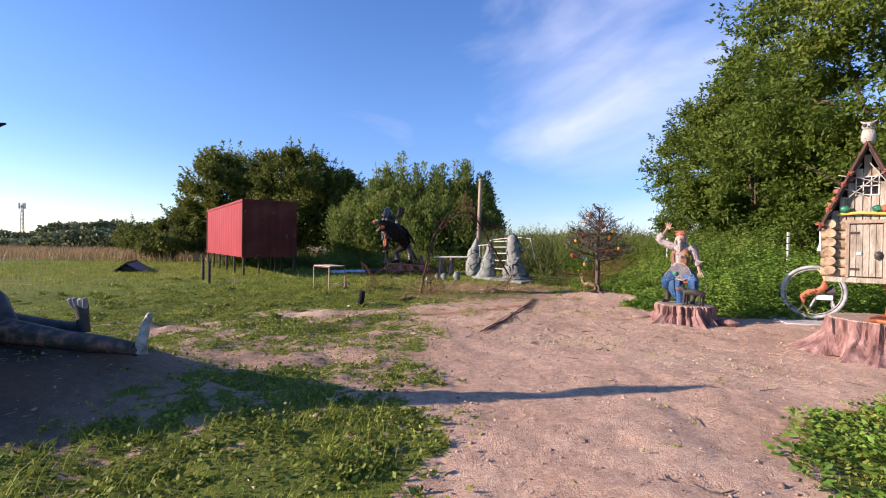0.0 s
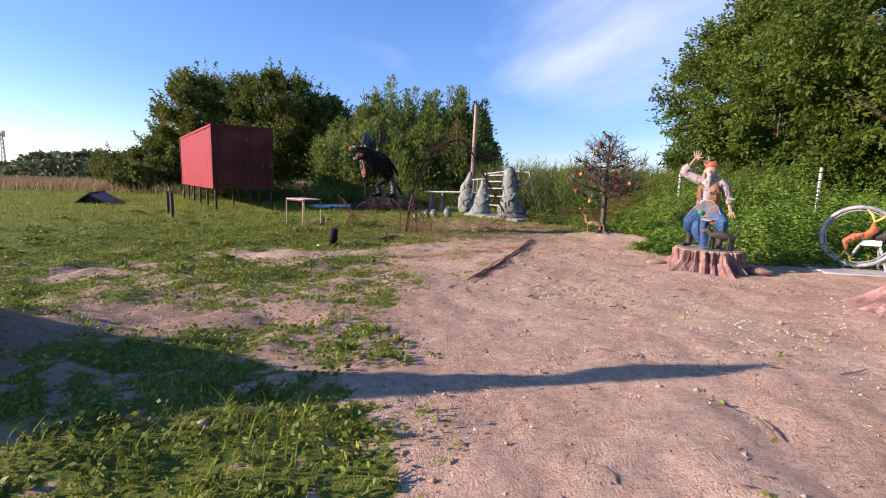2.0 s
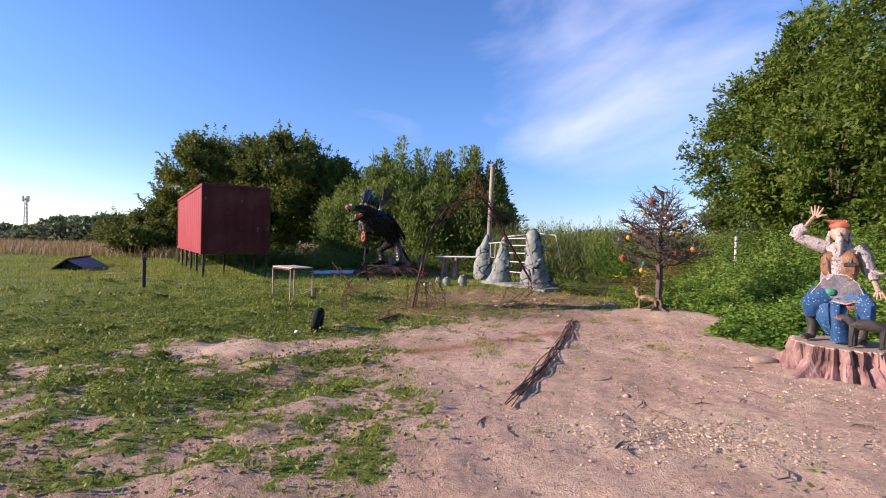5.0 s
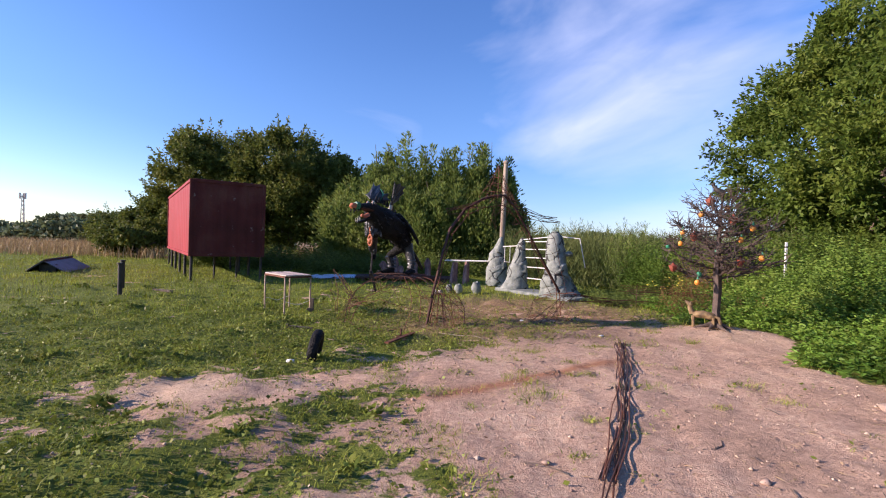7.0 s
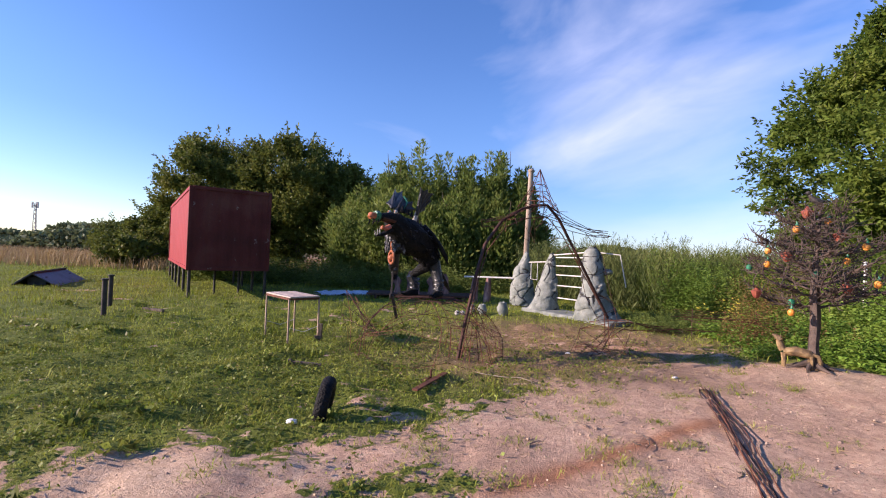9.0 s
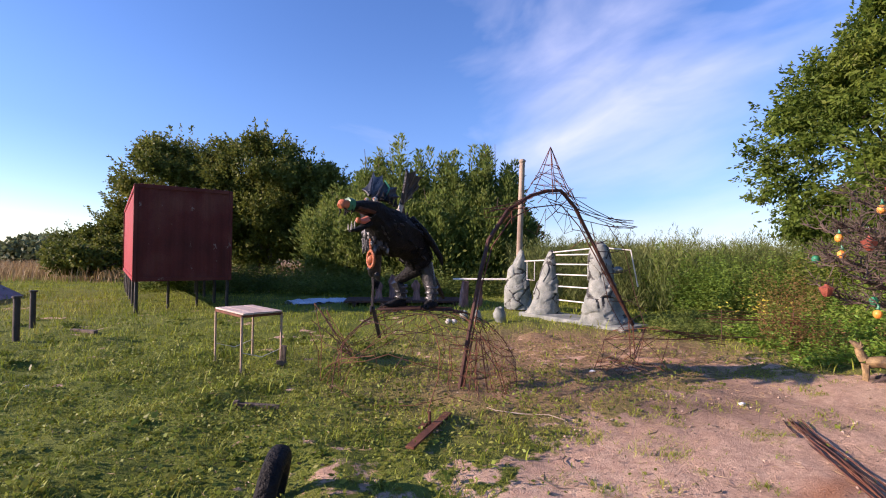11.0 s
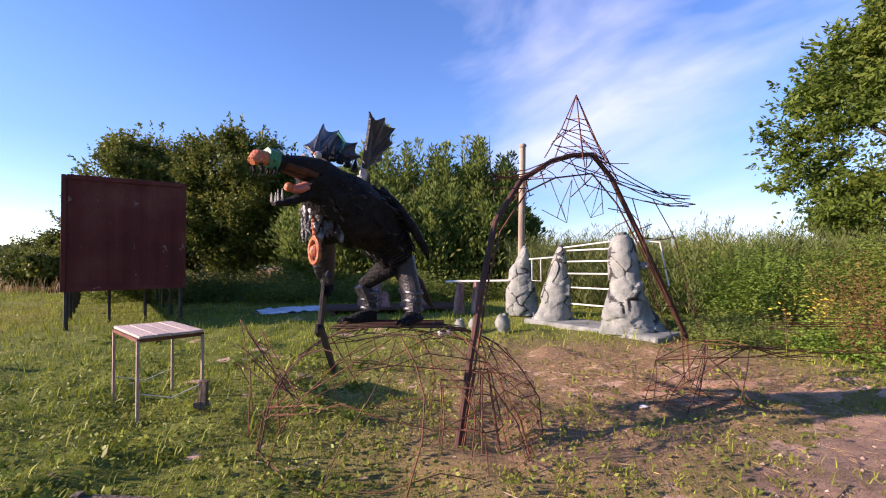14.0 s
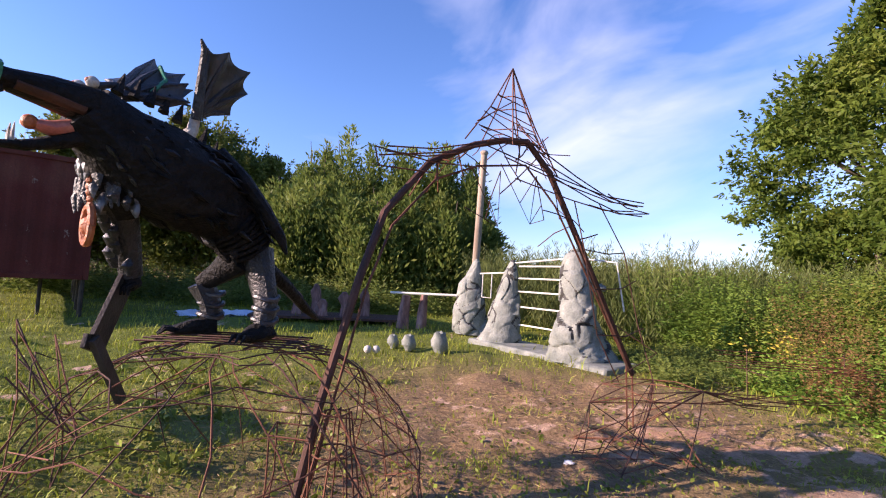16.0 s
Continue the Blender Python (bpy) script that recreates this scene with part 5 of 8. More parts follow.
def make_table():
    ex, ey = Vector((-0.64, 0.60)).normalized(), Vector((0.41, 0.31)).normalized()
    e = base("small_table", -3.72, 14.6, 0, math.degrees(math.atan2(0.60, -0.64)))
    L, W, H = 0.92, 0.54, 0.76
    for i in range(4):
        s = Shape()
        s.box((L / 2, -(W / 4) * (i + 0.5), H - 0.012 + 0.002 * (i % 2)), (L + 0.06, W / 4 - 0.006, 0.024), bevel=0.15)
        part("board", s, M["plank"], e)
    for y in (0, -W):
        s = Shape()
        s.box((L / 2, y, H - 0.042), (L + 0.02, 0.025, 0.03))
        part("rail", s, M["rust"], e)
    for x in (0, L):
        s = Shape()
        s.box((x, -W / 2, H - 0.044), (0.025, W - 0.03, 0.03))
        part("rail", s, M["rust"], e)
    for x in (0, L):
        for y in (0, -W):
            s = Shape()
            s.box((x, y, (H - 0.05) / 2), (0.025, 0.025, H - 0.04))
            part("leg", s, M["stump_top"], e)
    for x in (0, L):
        s = Shape()
        s.tube([(x, 0, 0.25), (x, -W / 2, 0.16), (x, -W, 0.24)], 0.005, 6)
        part("wire", s, M["white_pipe"], e)
    tagged(e, "small weathered table with pale boards and thin legs", "table")
    b = Shape()
    b.box((0, 0, 0.16), (0.07, 0.05, 0.32), rot=(8, 6, 0))
    b.box((-0.02, 0, 0.09), (0.13, 0.05, 0.06), rot=(0, 0, 20))
    ob = part("wood_offcut", b, M["bark"])
    ob.matrix_world = pose(-3.27, 14.86, -0.012)
    tagged(ob, "brown wooden offcut leaning at a table leg", "wood")


make_table()


def world_part(name, shape, material, label, category, group=""):
    return tagged(part(name, shape, material), label, category, group)


# ---- the dragon statue on its rusty frame ----


def make_dragon():
    s = Shape()
    rub, shiny, wing, green, orange, tongue, bone, steel, hide, tin = range(10)
    # trunk of the body, from neck to hip
    s.tube([(-1.90, 13.66, 2.03), (-1.83, 13.80, 1.93), (-1.74, 13.97, 1.83), (-1.64, 14.15, 1.76), (-1.54, 14.31, 1.68), (-1.45, 14.44, 1.55), (-1.38, 14.53, 1.40), (-1.36, 14.56, 1.30)],
           [0.13, 0.19, 0.24, 0.255, 0.215, 0.15, 0.11, 0.07], 24, rub, lumps=0.22)
    # head: upper jaw rising to the snout, lower jaw with tongue
    s.tube([(-1.80, 13.80, 2.02), (-1.88, 13.66, 2.05), (-1.95, 13.52, 2.05), (-2.01, 13.40, 2.045), (-2.055, 13.33, 2.045)], [0.10, 0.115, 0.085, 0.062, 0.055], 12, rub, flat=0.75, lumps=0.2)
    s.tube([(-2.03, 13.37, 2.045), (-2.07, 13.31, 2.05)], [0.066, 0.06], 10, green, lumps=0.5)
    s.tube([(-2.065, 13.32, 2.045), (-2.10, 13.26, 2.045), (-2.12, 13.225, 2.015)], [0.052, 0.055, 0.03], 10, orange, flat=0.9, lumps=0.2)
    s.tube([(-1.86, 13.72, 1.93), (-1.93, 13.60, 1.85), (-2.00, 13.50, 1.80), (-2.06, 13.42, 1.785)], [0.08, 0.06, 0.04, 0.025], 10, rub, flat=0.6, lumps=0.2)
    s.tube([(-1.88, 13.68, 1.95), (-1.95, 13.56, 1.895), (-2.00, 13.47, 1.895)], [0.05, 0.05, 0.02], 10, tongue, flat=0.7)
    s.ball((-1.985, 13.49, 1.90), 0.032, orange)
    for u, big in ((0.98, 1.3), (0.62, 1.0), (0.5, 0.6)):
        p = Vector((-1.97, 13.50, 2.005)).lerp(Vector((-2.10, 13.25, 2.005)), u)
        for o in (-0.035, 0.035):
            q = p + Vector((0.87 * o, -0.5 * o, 0))
            s.tube([q, q + Vector((0.004, 0.004, -0.03 * big)), q + Vector((-0.012, -0.014, -0.07 * big))], [0.013, 0.010, 0.002], 6, rub)
    for u, big in ((1.0, 0.9), (0.66, 1.15)):
        p = Vector((-1.98, 13.54, 1.83)).lerp(Vector((-2.06, 13.42, 1.795)), u)
        for o in (-0.02, 0.02):
            q = p + Vector((0.87 * o, -0.5 * o, 0))
            s.tube([q, q + Vector((0, 0, 0.035 * big)), q + Vector((-0.004, 0.01, 0.07 * big))], [0.009, 0.007, 0.002], 6, bone)
    # bare brown hide along the cheeks
    for o in (-1, 1):
        s.tube([(-1.90 + 0.06 * o, 13.63 - 0.035 * o, 2.0), (-1.96 + 0.045 * o, 13.51 - 0.026 * o, 2.02), (-2.01 + 0.035 * o, 13.41 - 0.02 * o, 2.03)], [0.035, 0.035, 0.03], 8, hide, flat=0.8, lumps=0.2)
    for o in (-0.06, 0.06):
        s.ball((-1.885 + 0.87 * o, 13.645 - 0.5 * o, 2.135), 0.028, bone)
        s.ball((-1.895 + 0.87 * o, 13.63 - 0.5 * o, 2.14), 0.013, orange)
    s.tube([(-1.88, 13.70, 2.15), (-1.83, 13.80, 2.20), (-1.78, 13.90, 2.18)], [0.02, 0.014, 0.004], 7, shiny)
    # wings: spars with a webbed sheet between them, both sides
    def web(root, tips, sag):
        root = Vector(root)
        for t in tips:
            t = Vector(t)
            s.tube([root, root.lerp(t, 0.5) + Vector((0, 0, 0.02)), t], [0.026, 0.017, 0.005], 7, shiny)
        for a, b in zip(tips, tips[1:]):
            a, b = Vector(a), Vector(b)
            nor = (a - root).cross(b - root).normalized() * 0.006
            n = 6
            top, bot = [], []
            for i in range(n + 1):
                for j in range(n + 1):
                    u, v = i / n, j / n
                    p = root.lerp(a, u).lerp(root.lerp(b, u), v)
                    p -= (a.lerp(b, 0.5) - root) * sag * u * u * math.sin(math.pi * v)
                    p += nor * 4 * math.sin(math.pi * v) * u
                    top.append(p + nor)
                    bot.append(p - nor)
            F = []
            for i in range(n):
                for j in range(n):
                    k = i * (n + 1) + j
                    F += [(k, k + 1, k + n + 2, k + n + 1), ((n + 1) ** 2 + k, (n + 1) ** 2 + k + n + 1, (n + 1) ** 2 + k + n + 2, (n + 1) ** 2 + k + 1)]
            s.add(top + bot, F, wing)
    web((-1.60, 14.10, 2.16), [(-1.51, 13.98, 2.50), (-1.44, 14.08, 2.53), (-1.38, 14.24, 2.49), (-1.41, 14.30, 2.38), (-1.50, 14.29, 2.24)], 0.07)
    s.tube([(-1.66, 14.10, 2.02), (-1.62, 14.11, 2.08), (-1.60, 14.10, 2.18)], [0.05, 0.032, 0.026], 8, bone)
    s.tube([(-1.60, 14.10, 2.14), (-1.53, 14.0, 2.49), (-1.54, 13.96, 2.54)], [0.03, 0.024, 0.006], 8, shiny)
    web((-1.95, 13.95, 2.22), [(-2.06, 14.02, 2.30), (-1.98, 14.30, 2.55), (-1.90, 14.50, 2.55), (-1.80, 14.42, 2.42), (-1.74, 14.30, 2.28)], 0.12)
    web((-1.86, 13.86, 2.16), [(-1.80, 14.06, 2.40), (-1.66, 14.10, 2.34), (-1.62, 14.06, 2.22), (-1.70, 13.98, 2.16)], 0.1)
    s.tube([(-1.80, 14.06, 2.41), (-1.74, 14.02, 2.32), (-1.76, 13.94, 2.22)], 0.012, 6, green)
    # arm with its cleaver and staff
    s.tube([(-1.88, 13.86, 1.72), (-1.90, 14.02, 1.55), (-1.91, 14.12, 1.38), (-1.91, 14.16, 1.24)], [0.105, 0.08, 0.066, 0.052], 12, shiny, lumps=0.35)
    s.ball((-1.91, 14.16, 1.21), (0.05, 0.05, 0.055), rub, lumps=0.3)
    for i in range(4):
        s.tube([(-1.93 + 0.02 * i, 14.13, 1.20), (-1.93 + 0.02 * i, 14.08, 1.18), (-1.93 + 0.02 * i, 14.08, 1.14)], [0.014, 0.012, 0.006], 6, rub)
    s.box((-1.92, 14.04, 1.06), (0.024, 0.15, 0.38), steel, rot=(-38, 0, 8))
    s.box((-1.915, 13.90, 0.905), (0.022, 0.15, 0.07), steel, rot=(-20, 0, 8))
    s.box((-1.86, 13.96, 0.76), (0.035, 0.055, 0.40), steel, rot=(27, -8, 0))
    # chain and medallion
    for i in range(9):
        s.ball((-1.905 + 0.004 * math.sin(i), 13.75 + 0.003 * i, 1.83 - 0.03 * i), (0.016, 0.012, 0.022), orange, rings=5, sides=7)
    ring = [(-1.90 + 0.055 * math.cos(a) * 0.75, 13.77 - 0.055 * math.cos(a) * 0.6, 1.49 + 0.09 * math.sin(a)) for a in [2 * math.pi * k / 14 for k in range(15)]]
    s.tube(ring, 0.018, 7, orange)
    s.ball((-1.90, 13.77, 1.49), (0.035, 0.02, 0.045), orange, lumps=0.4)
    # legs
    s.tube([(-1.44, 14.50, 1.40), (-1.58, 14.56, 1.29), (-1.71, 14.58, 1.20)], [0.12, 0.085, 0.06], 10, rub, lumps=0.25)
    s.tube([(-1.71, 14.58, 1.21), (-1.66, 14.61, 1.08), (-1.64, 14.62, 0.96)], [0.08, 0.068, 0.062], 12, shiny, lumps=0.4)
    s.tube([(-1.62, 14.62, 0.935), (-1.74, 14.54, 0.925), (-1.82, 14.49, 0.905)], [0.078, 0.07, 0.04], 11, rub, flat=0.75, lumps=0.3)
    s.tube([(-1.36, 14.52, 1.42), (-1.30, 14.50, 1.26), (-1.26, 14.48, 1.12), (-1.25, 14.46, 0.96)], [0.11, 0.085, 0.072, 0.066], 12, shiny, lumps=0.4)
    s.tube([(-1.25, 14.48, 0.94), (-1.28, 14.38, 0.925), (-1.31, 14.31, 0.905)], [0.085, 0.078, 0.045], 11, rub, flat=0.75, lumps=0.3)
    for fx, fy, dx, dy in ((-1.82, 14.49, -0.83, -0.55), (-1.31, 14.31, -0.3, -0.95)):
        for o in (-0.04, 0, 0.04):
            p = Vector((fx - dy * o, fy + dx * o, 0.912))
            s.tube([p, p + Vector((dx * 0.05, dy * 0.05, 0.01)), p + Vector((dx * 0.09, dy * 0.09, -0.028))], [0.02, 0.016, 0.003], 6, rub)
    # armour rings on the shins
    for z in (1.0, 1.07, 1.14):
        for cx, cy in ((-1.655, 14.61), (-1.255, 14.47)):
            s.tube([(cx + 0.074 * math.cos(a), cy + 0.074 * math.sin(a), z + 0.012 * math.sin(2 * a)) for a in [2 * math.pi * k / 10 for k in range(11)]], 0.015, 6, tin)
    # hanging flap and tail
    s.tube([(-1.50, 14.20, 1.99), (-1.36, 14.24, 1.84), (-1.24, 14.28, 1.68), (-1.15, 14.34, 1.52), (-1.12, 14.36, 1.42)], [0.06, 0.075, 0.065, 0.055, 0.02], 9, rub, flat=0.6, lumps=0.3)
    s.tube([(-1.34, 14.56, 1.36), (-1.24, 14.85, 1.20), (-1.17, 15.15, 1.03), (-1.13, 15.38, 0.93)], [0.06, 0.045, 0.035, 0.02], 9, rub, lumps=0.2)
    # strips and scales of cut tyre over the body
    rng = random.Random(8)
    spine = [Vector(p) for p in ((-1.85, 13.78, 1.95), (-1.74, 13.97, 1.83), (-1.64, 14.15, 1.76), (-1.54, 14.31, 1.68), (-1.45, 14.44, 1.55), (-1.38, 14.53, 1.40))]
    rad = [0.155, 0.225, 0.25, 0.225, 0.165, 0.12]
    for i in range(430):
        t = rng.uniform(0, 4.6)
        k = int(t)
        c, r = spine[k].lerp(spine[k + 1], t - k), rad[k] + (rad[k + 1] - rad[k]) * (t - k)
        ax = (spine[k + 1] - spine[k]).normalized()
        a = rng.uniform(0, 2 * math.pi)
        u = ax.cross(Vector((0, 0, 1))).normalized()
        w = u.cross(ax)
        n = u * math.cos(a) + w * math.sin(a)
        if t > 1.0 and n.z < 0.25 and rng.random() < 0.8:
            continue
        p = c + n * r
        side = ax.cross(n)
        q = p + ax * rng.uniform(0.04, 0.10) + side * rng.uniform(-0.05, 0.05) + n * rng.uniform(-0.01, 0.03)
        s.tube([p - ax * 0.04 - n * 0.01, p + n * 0.008, q], [0.014, rng.uniform(0.02, 0.042), 0.006], 7, shiny if rng.random() < (0.4 if t < 1.4 else 0.2) else rub, flat=0.45)
    s.tube([(-1.83, 13.82, 1.93), (-1.85, 13.87, 1.80), (-1.86, 13.92, 1.68), (-1.86, 13.99, 1.57)], [0.13, 0.15, 0.13, 0.07], 16, rub, lumps=0.25)
    # plates of cut tin over neck, chest and upper arm
    for i in range(46):
        a, h = rng.uniform(-1.5, 1.3), rng.uniform(0, 1)
        p = Vector((-1.86 + 0.135 * math.sin(a), 13.93 - 0.13 * math.cos(a) - 0.07 * h, 1.63 + 0.32 * h))
        d = Vector((rng.uniform(-0.03, 0.03), -0.012, -rng.uniform(0.05, 0.11)))
        s.tube([p + Vector((0, 0, 0.02)), p + d * 0.5 + Vector((0, -0.014, 0)), p + d], [0.016, rng.uniform(0.022, 0.036), 0.008], 8, tin if i % 3 else shiny, flat=0.4)
    for i in range(12):
        u = i / 11
        p = Vector((-1.87, 13.87, 1.70)).lerp(Vector((-1.91, 14.14, 1.30)), u) + Vector((rng.uniform(-0.05, 0.05), -0.05, 0))
        s.tube([p + Vector((0, -0.01, 0.04)), p + Vector((0, -0.025, 0)), p + Vector((0, 0.005, -0.05))], [0.012, 0.034, 0.02], 8, tin if i % 2 else shiny, flat=0.45)
    # ribs of rubber hose across the rump
    for i in range(7):
        t = 3.6 + 0.19 * i
        k = min(4, int(t))
        c, r = spine[k].lerp(spine[k + 1], t - k), rad[k] + (rad[k + 1] - rad[k]) * (t - k)
        ax = (spine[k + 1] - spine[k]).normalized()
        u = ax.cross(Vector((0, 0, 1))).normalized()
        w = u.cross(ax)
        s.tube([c + (u * math.cos(v) + w * math.sin(v)) * r * 0.98 for v in [2 * math.pi * j / 16 for j in range(17)]], 0.016, 6, rub)
    for i in range(9):
        c = spine[0].lerp(spine[3], i / 8)
        s.tube([c + Vector((0.02, 0, 0.2 + 0.09 * math.sin(i / 8 * 3))), c + Vector((0.03, 0.03, 0.31 + 0.09 * math.sin(i / 8 * 3)))], [0.03, 0.004], 6, rub)
    for i in range(16):
        a = rng.uniform(-1.2, 1.2)
        p = Vector((-1.89 + 0.14 * math.sin(a) * 0.9, 13.84 - 0.14 * math.cos(a) * 0.35, rng.uniform(1.68, 1.92)))
        s.tube([p, p + Vector((rng.uniform(-0.02, 0.02), -0.015, -0.07)), p + Vector((rng.uniform(-0.03, 0.03), -0.005, -0.14))], [0.016, 0.02, 0.005], 6, shiny, flat=0.5)
    world_part("dragon_statue", s, [M[k] for k in ("rubber", "rubber_shiny", "wing", "green_paint", "orange_paint", "tongue", "bone", "dark_steel", "dark_rust", "tin")], "black winged dragon statue of cut tyres with open jaws", "statue")


make_dragon()


# ---- wire frames: the dome under the dragon, the arch and the loose frame on the east side ----


def rod(parent, name, pts, r, mat, sides=5):
    s = Shape()
    s.tube(pts, r, sides)
    return part(name, s, M[mat], parent)


def make_dome():
    e = base("rebar_dome", -1.35, 14.15)
    o = Vector((-1.35, 14.15, 0))
    rng = random.Random(5)
    def pt(a, u):
        """u: 0 at the foot, 1 at the crown."""
        rx, ry = 1.12 * (1 - 0.72 * u ** 1.7), 0.85 * (1 - 0.62 * u ** 1.7)
        j = 0.04 * math.sin(7 * a + 3 * u) + 0.03 * math.sin(3 * a)
        return Vector((rx * math.cos(a) * (1 + j) + 0.05 * u, ry * math.sin(a) * (1 + j) + 0.12 * u, 0.865 * math.sin(u * math.pi / 2) ** 0.9))
    n = 17
    for i in range(n):
        a = 2 * math.pi * (i + rng.uniform(-0.2, 0.2)) / n
        rod(e, "rod", [pt(a + 0.22 * math.sin(3 * u + i), u) + Vector((0, 0, -0.02 if u == 0 else 0)) for u in (0, 0.2, 0.4, 0.6, 0.8, 1.0)], rng.uniform(0.0035, 0.0055), "rust" if i % 3 else "dark_rust")
    for u in (0.0, 0.3, 0.62, 0.9, 1.0):
        rod(e, "hoop", [pt(2 * math.pi * k / 20, min(1, max(0, u + 0.07 * math.sin(k * 1.7 + u * 9)))) + Vector((0, 0, 0.006)) for k in range(21)], 0.004, "rust" if u < 0.6 else "dark_rust")
    for i in range(16):
        a, b = rng.uniform(0, 6.28), rng.uniform(0.4, 1.6)
        u0, u1 = rng.uniform(0, 0.7), rng.uniform(0.2, 1)
        rod(e, "rod", [pt(a + b * t, u0 + (u1 - u0) * t) for t in (0, 1)], 0.004, "rust")
    # crown lattice on which the statue stands
    for i in range(6):
        y = 14.26 + 0.085 * i - o.y
        rod(e, "crown_rod", [(-1.92 - o.x, y, 0.872 + 0.004 * (i % 2)), (-1.5 - o.x, y - 0.04, 0.885), (-1.0 - o.x, y + 0.03, 0.868)], 0.006, "dark_rust")
    for x in (-1.85, -1.66, -1.45, -1.27, -1.10):
        rod(e, "crown_rod", [(x - o.x, 14.2 - o.y, 0.862), (x + 0.02 - o.x, 14.76 - o.y, 0.866)], 0.008, "dark_rust")
    # rods that flare up and outwards at the west end, tied at one low hub
    hub = Vector((-2.2, 14.3, 0.32)) - o
    tips = [Vector(p) - o for p in ((-2.72, 14.42, 0.93), (-2.66, 14.36, 0.88), (-2.58, 14.22, 0.86), (-2.62, 14.60, 0.82), (-2.78, 14.50, 0.70), (-2.50, 14.12, 0.66), (-2.84, 14.62, 0.52))]
    for i, q in enumerate(tips):
        h = hub + Vector((rng.uniform(-0.06, 0.06), rng.uniform(-0.1, 0.1), rng.uniform(-0.05, 0.05)))
        rod(e, "stray_rod", [h, h.lerp(q, 0.5) + Vector((0.02, 0, -0.04)), q], 0.005, "rust" if i % 2 else "dark_rust")
        if i % 3:
            continue
        g = Vector((q.x + rng.uniform(-0.1, 0.35), q.y + rng.uniform(-0.35, 0.1), -0.01))
        rod(e, "stray_rod", [q, q.lerp(g, 0.5) + Vector((0.05, 0.0, 0.03)), g], 0.0045, "rust")
        rod(e, "stray_rod", [h, h.lerp(g, 0.6) + Vector((0, 0, 0.02)), g], 0.005, "dark_rust" if i % 2 else "rust")
    for u in (0.35, 0.7):
        rod(e, "stray_rod", [hub.lerp(q, u) for q in (tips[6], tips[4], tips[3], tips[0], tips[1], tips[2], tips[5])], 0.004, "dark_rust")
    # small upright cage beside the arch's foot
    for x, y in ((-1.02, 13.85), (-0.80, 13.80), (-0.84, 14.02), (-1.04, 14.05)):
        rod(e, "cage_rod", [Vector((x, y, -0.01)) - o, Vector((x + 0.03, y + 0.02, 0.25)) - o, Vector((x + 0.02, y + 0.05, 0.50)) - o], 0.005, "rust")
    for z in (0.20, 0.50):
        rod(e, "cage_rod", [Vector((x + 0.02, y + 0.03, z)) - o for x, y in ((-1.02, 13.85), (-0.80, 13.80), (-0.84, 14.02), (-1.04, 14.05), (-1.02, 13.85))], 0.005, "rust")
    # dense wire netting at the east end
    for i in range(10):
        a = -0.75 + 1.3 * i / 9
        rod(e, "netting_wire", [pt(a, u) for u in (0.0, 0.3, 0.6)], 0.0022, "rust", 4)
    for i in range(7):
        rod(e, "netting_wire", [pt(-0.75 + 1.3 * k / 6, 0.03 + 0.08 * i) for k in range(7)], 0.0022, "rust", 4)
    tagged(e, "dome-shaped frame of bent rusty reinforcing rods under the dragon", "metal frame")


make_dome()


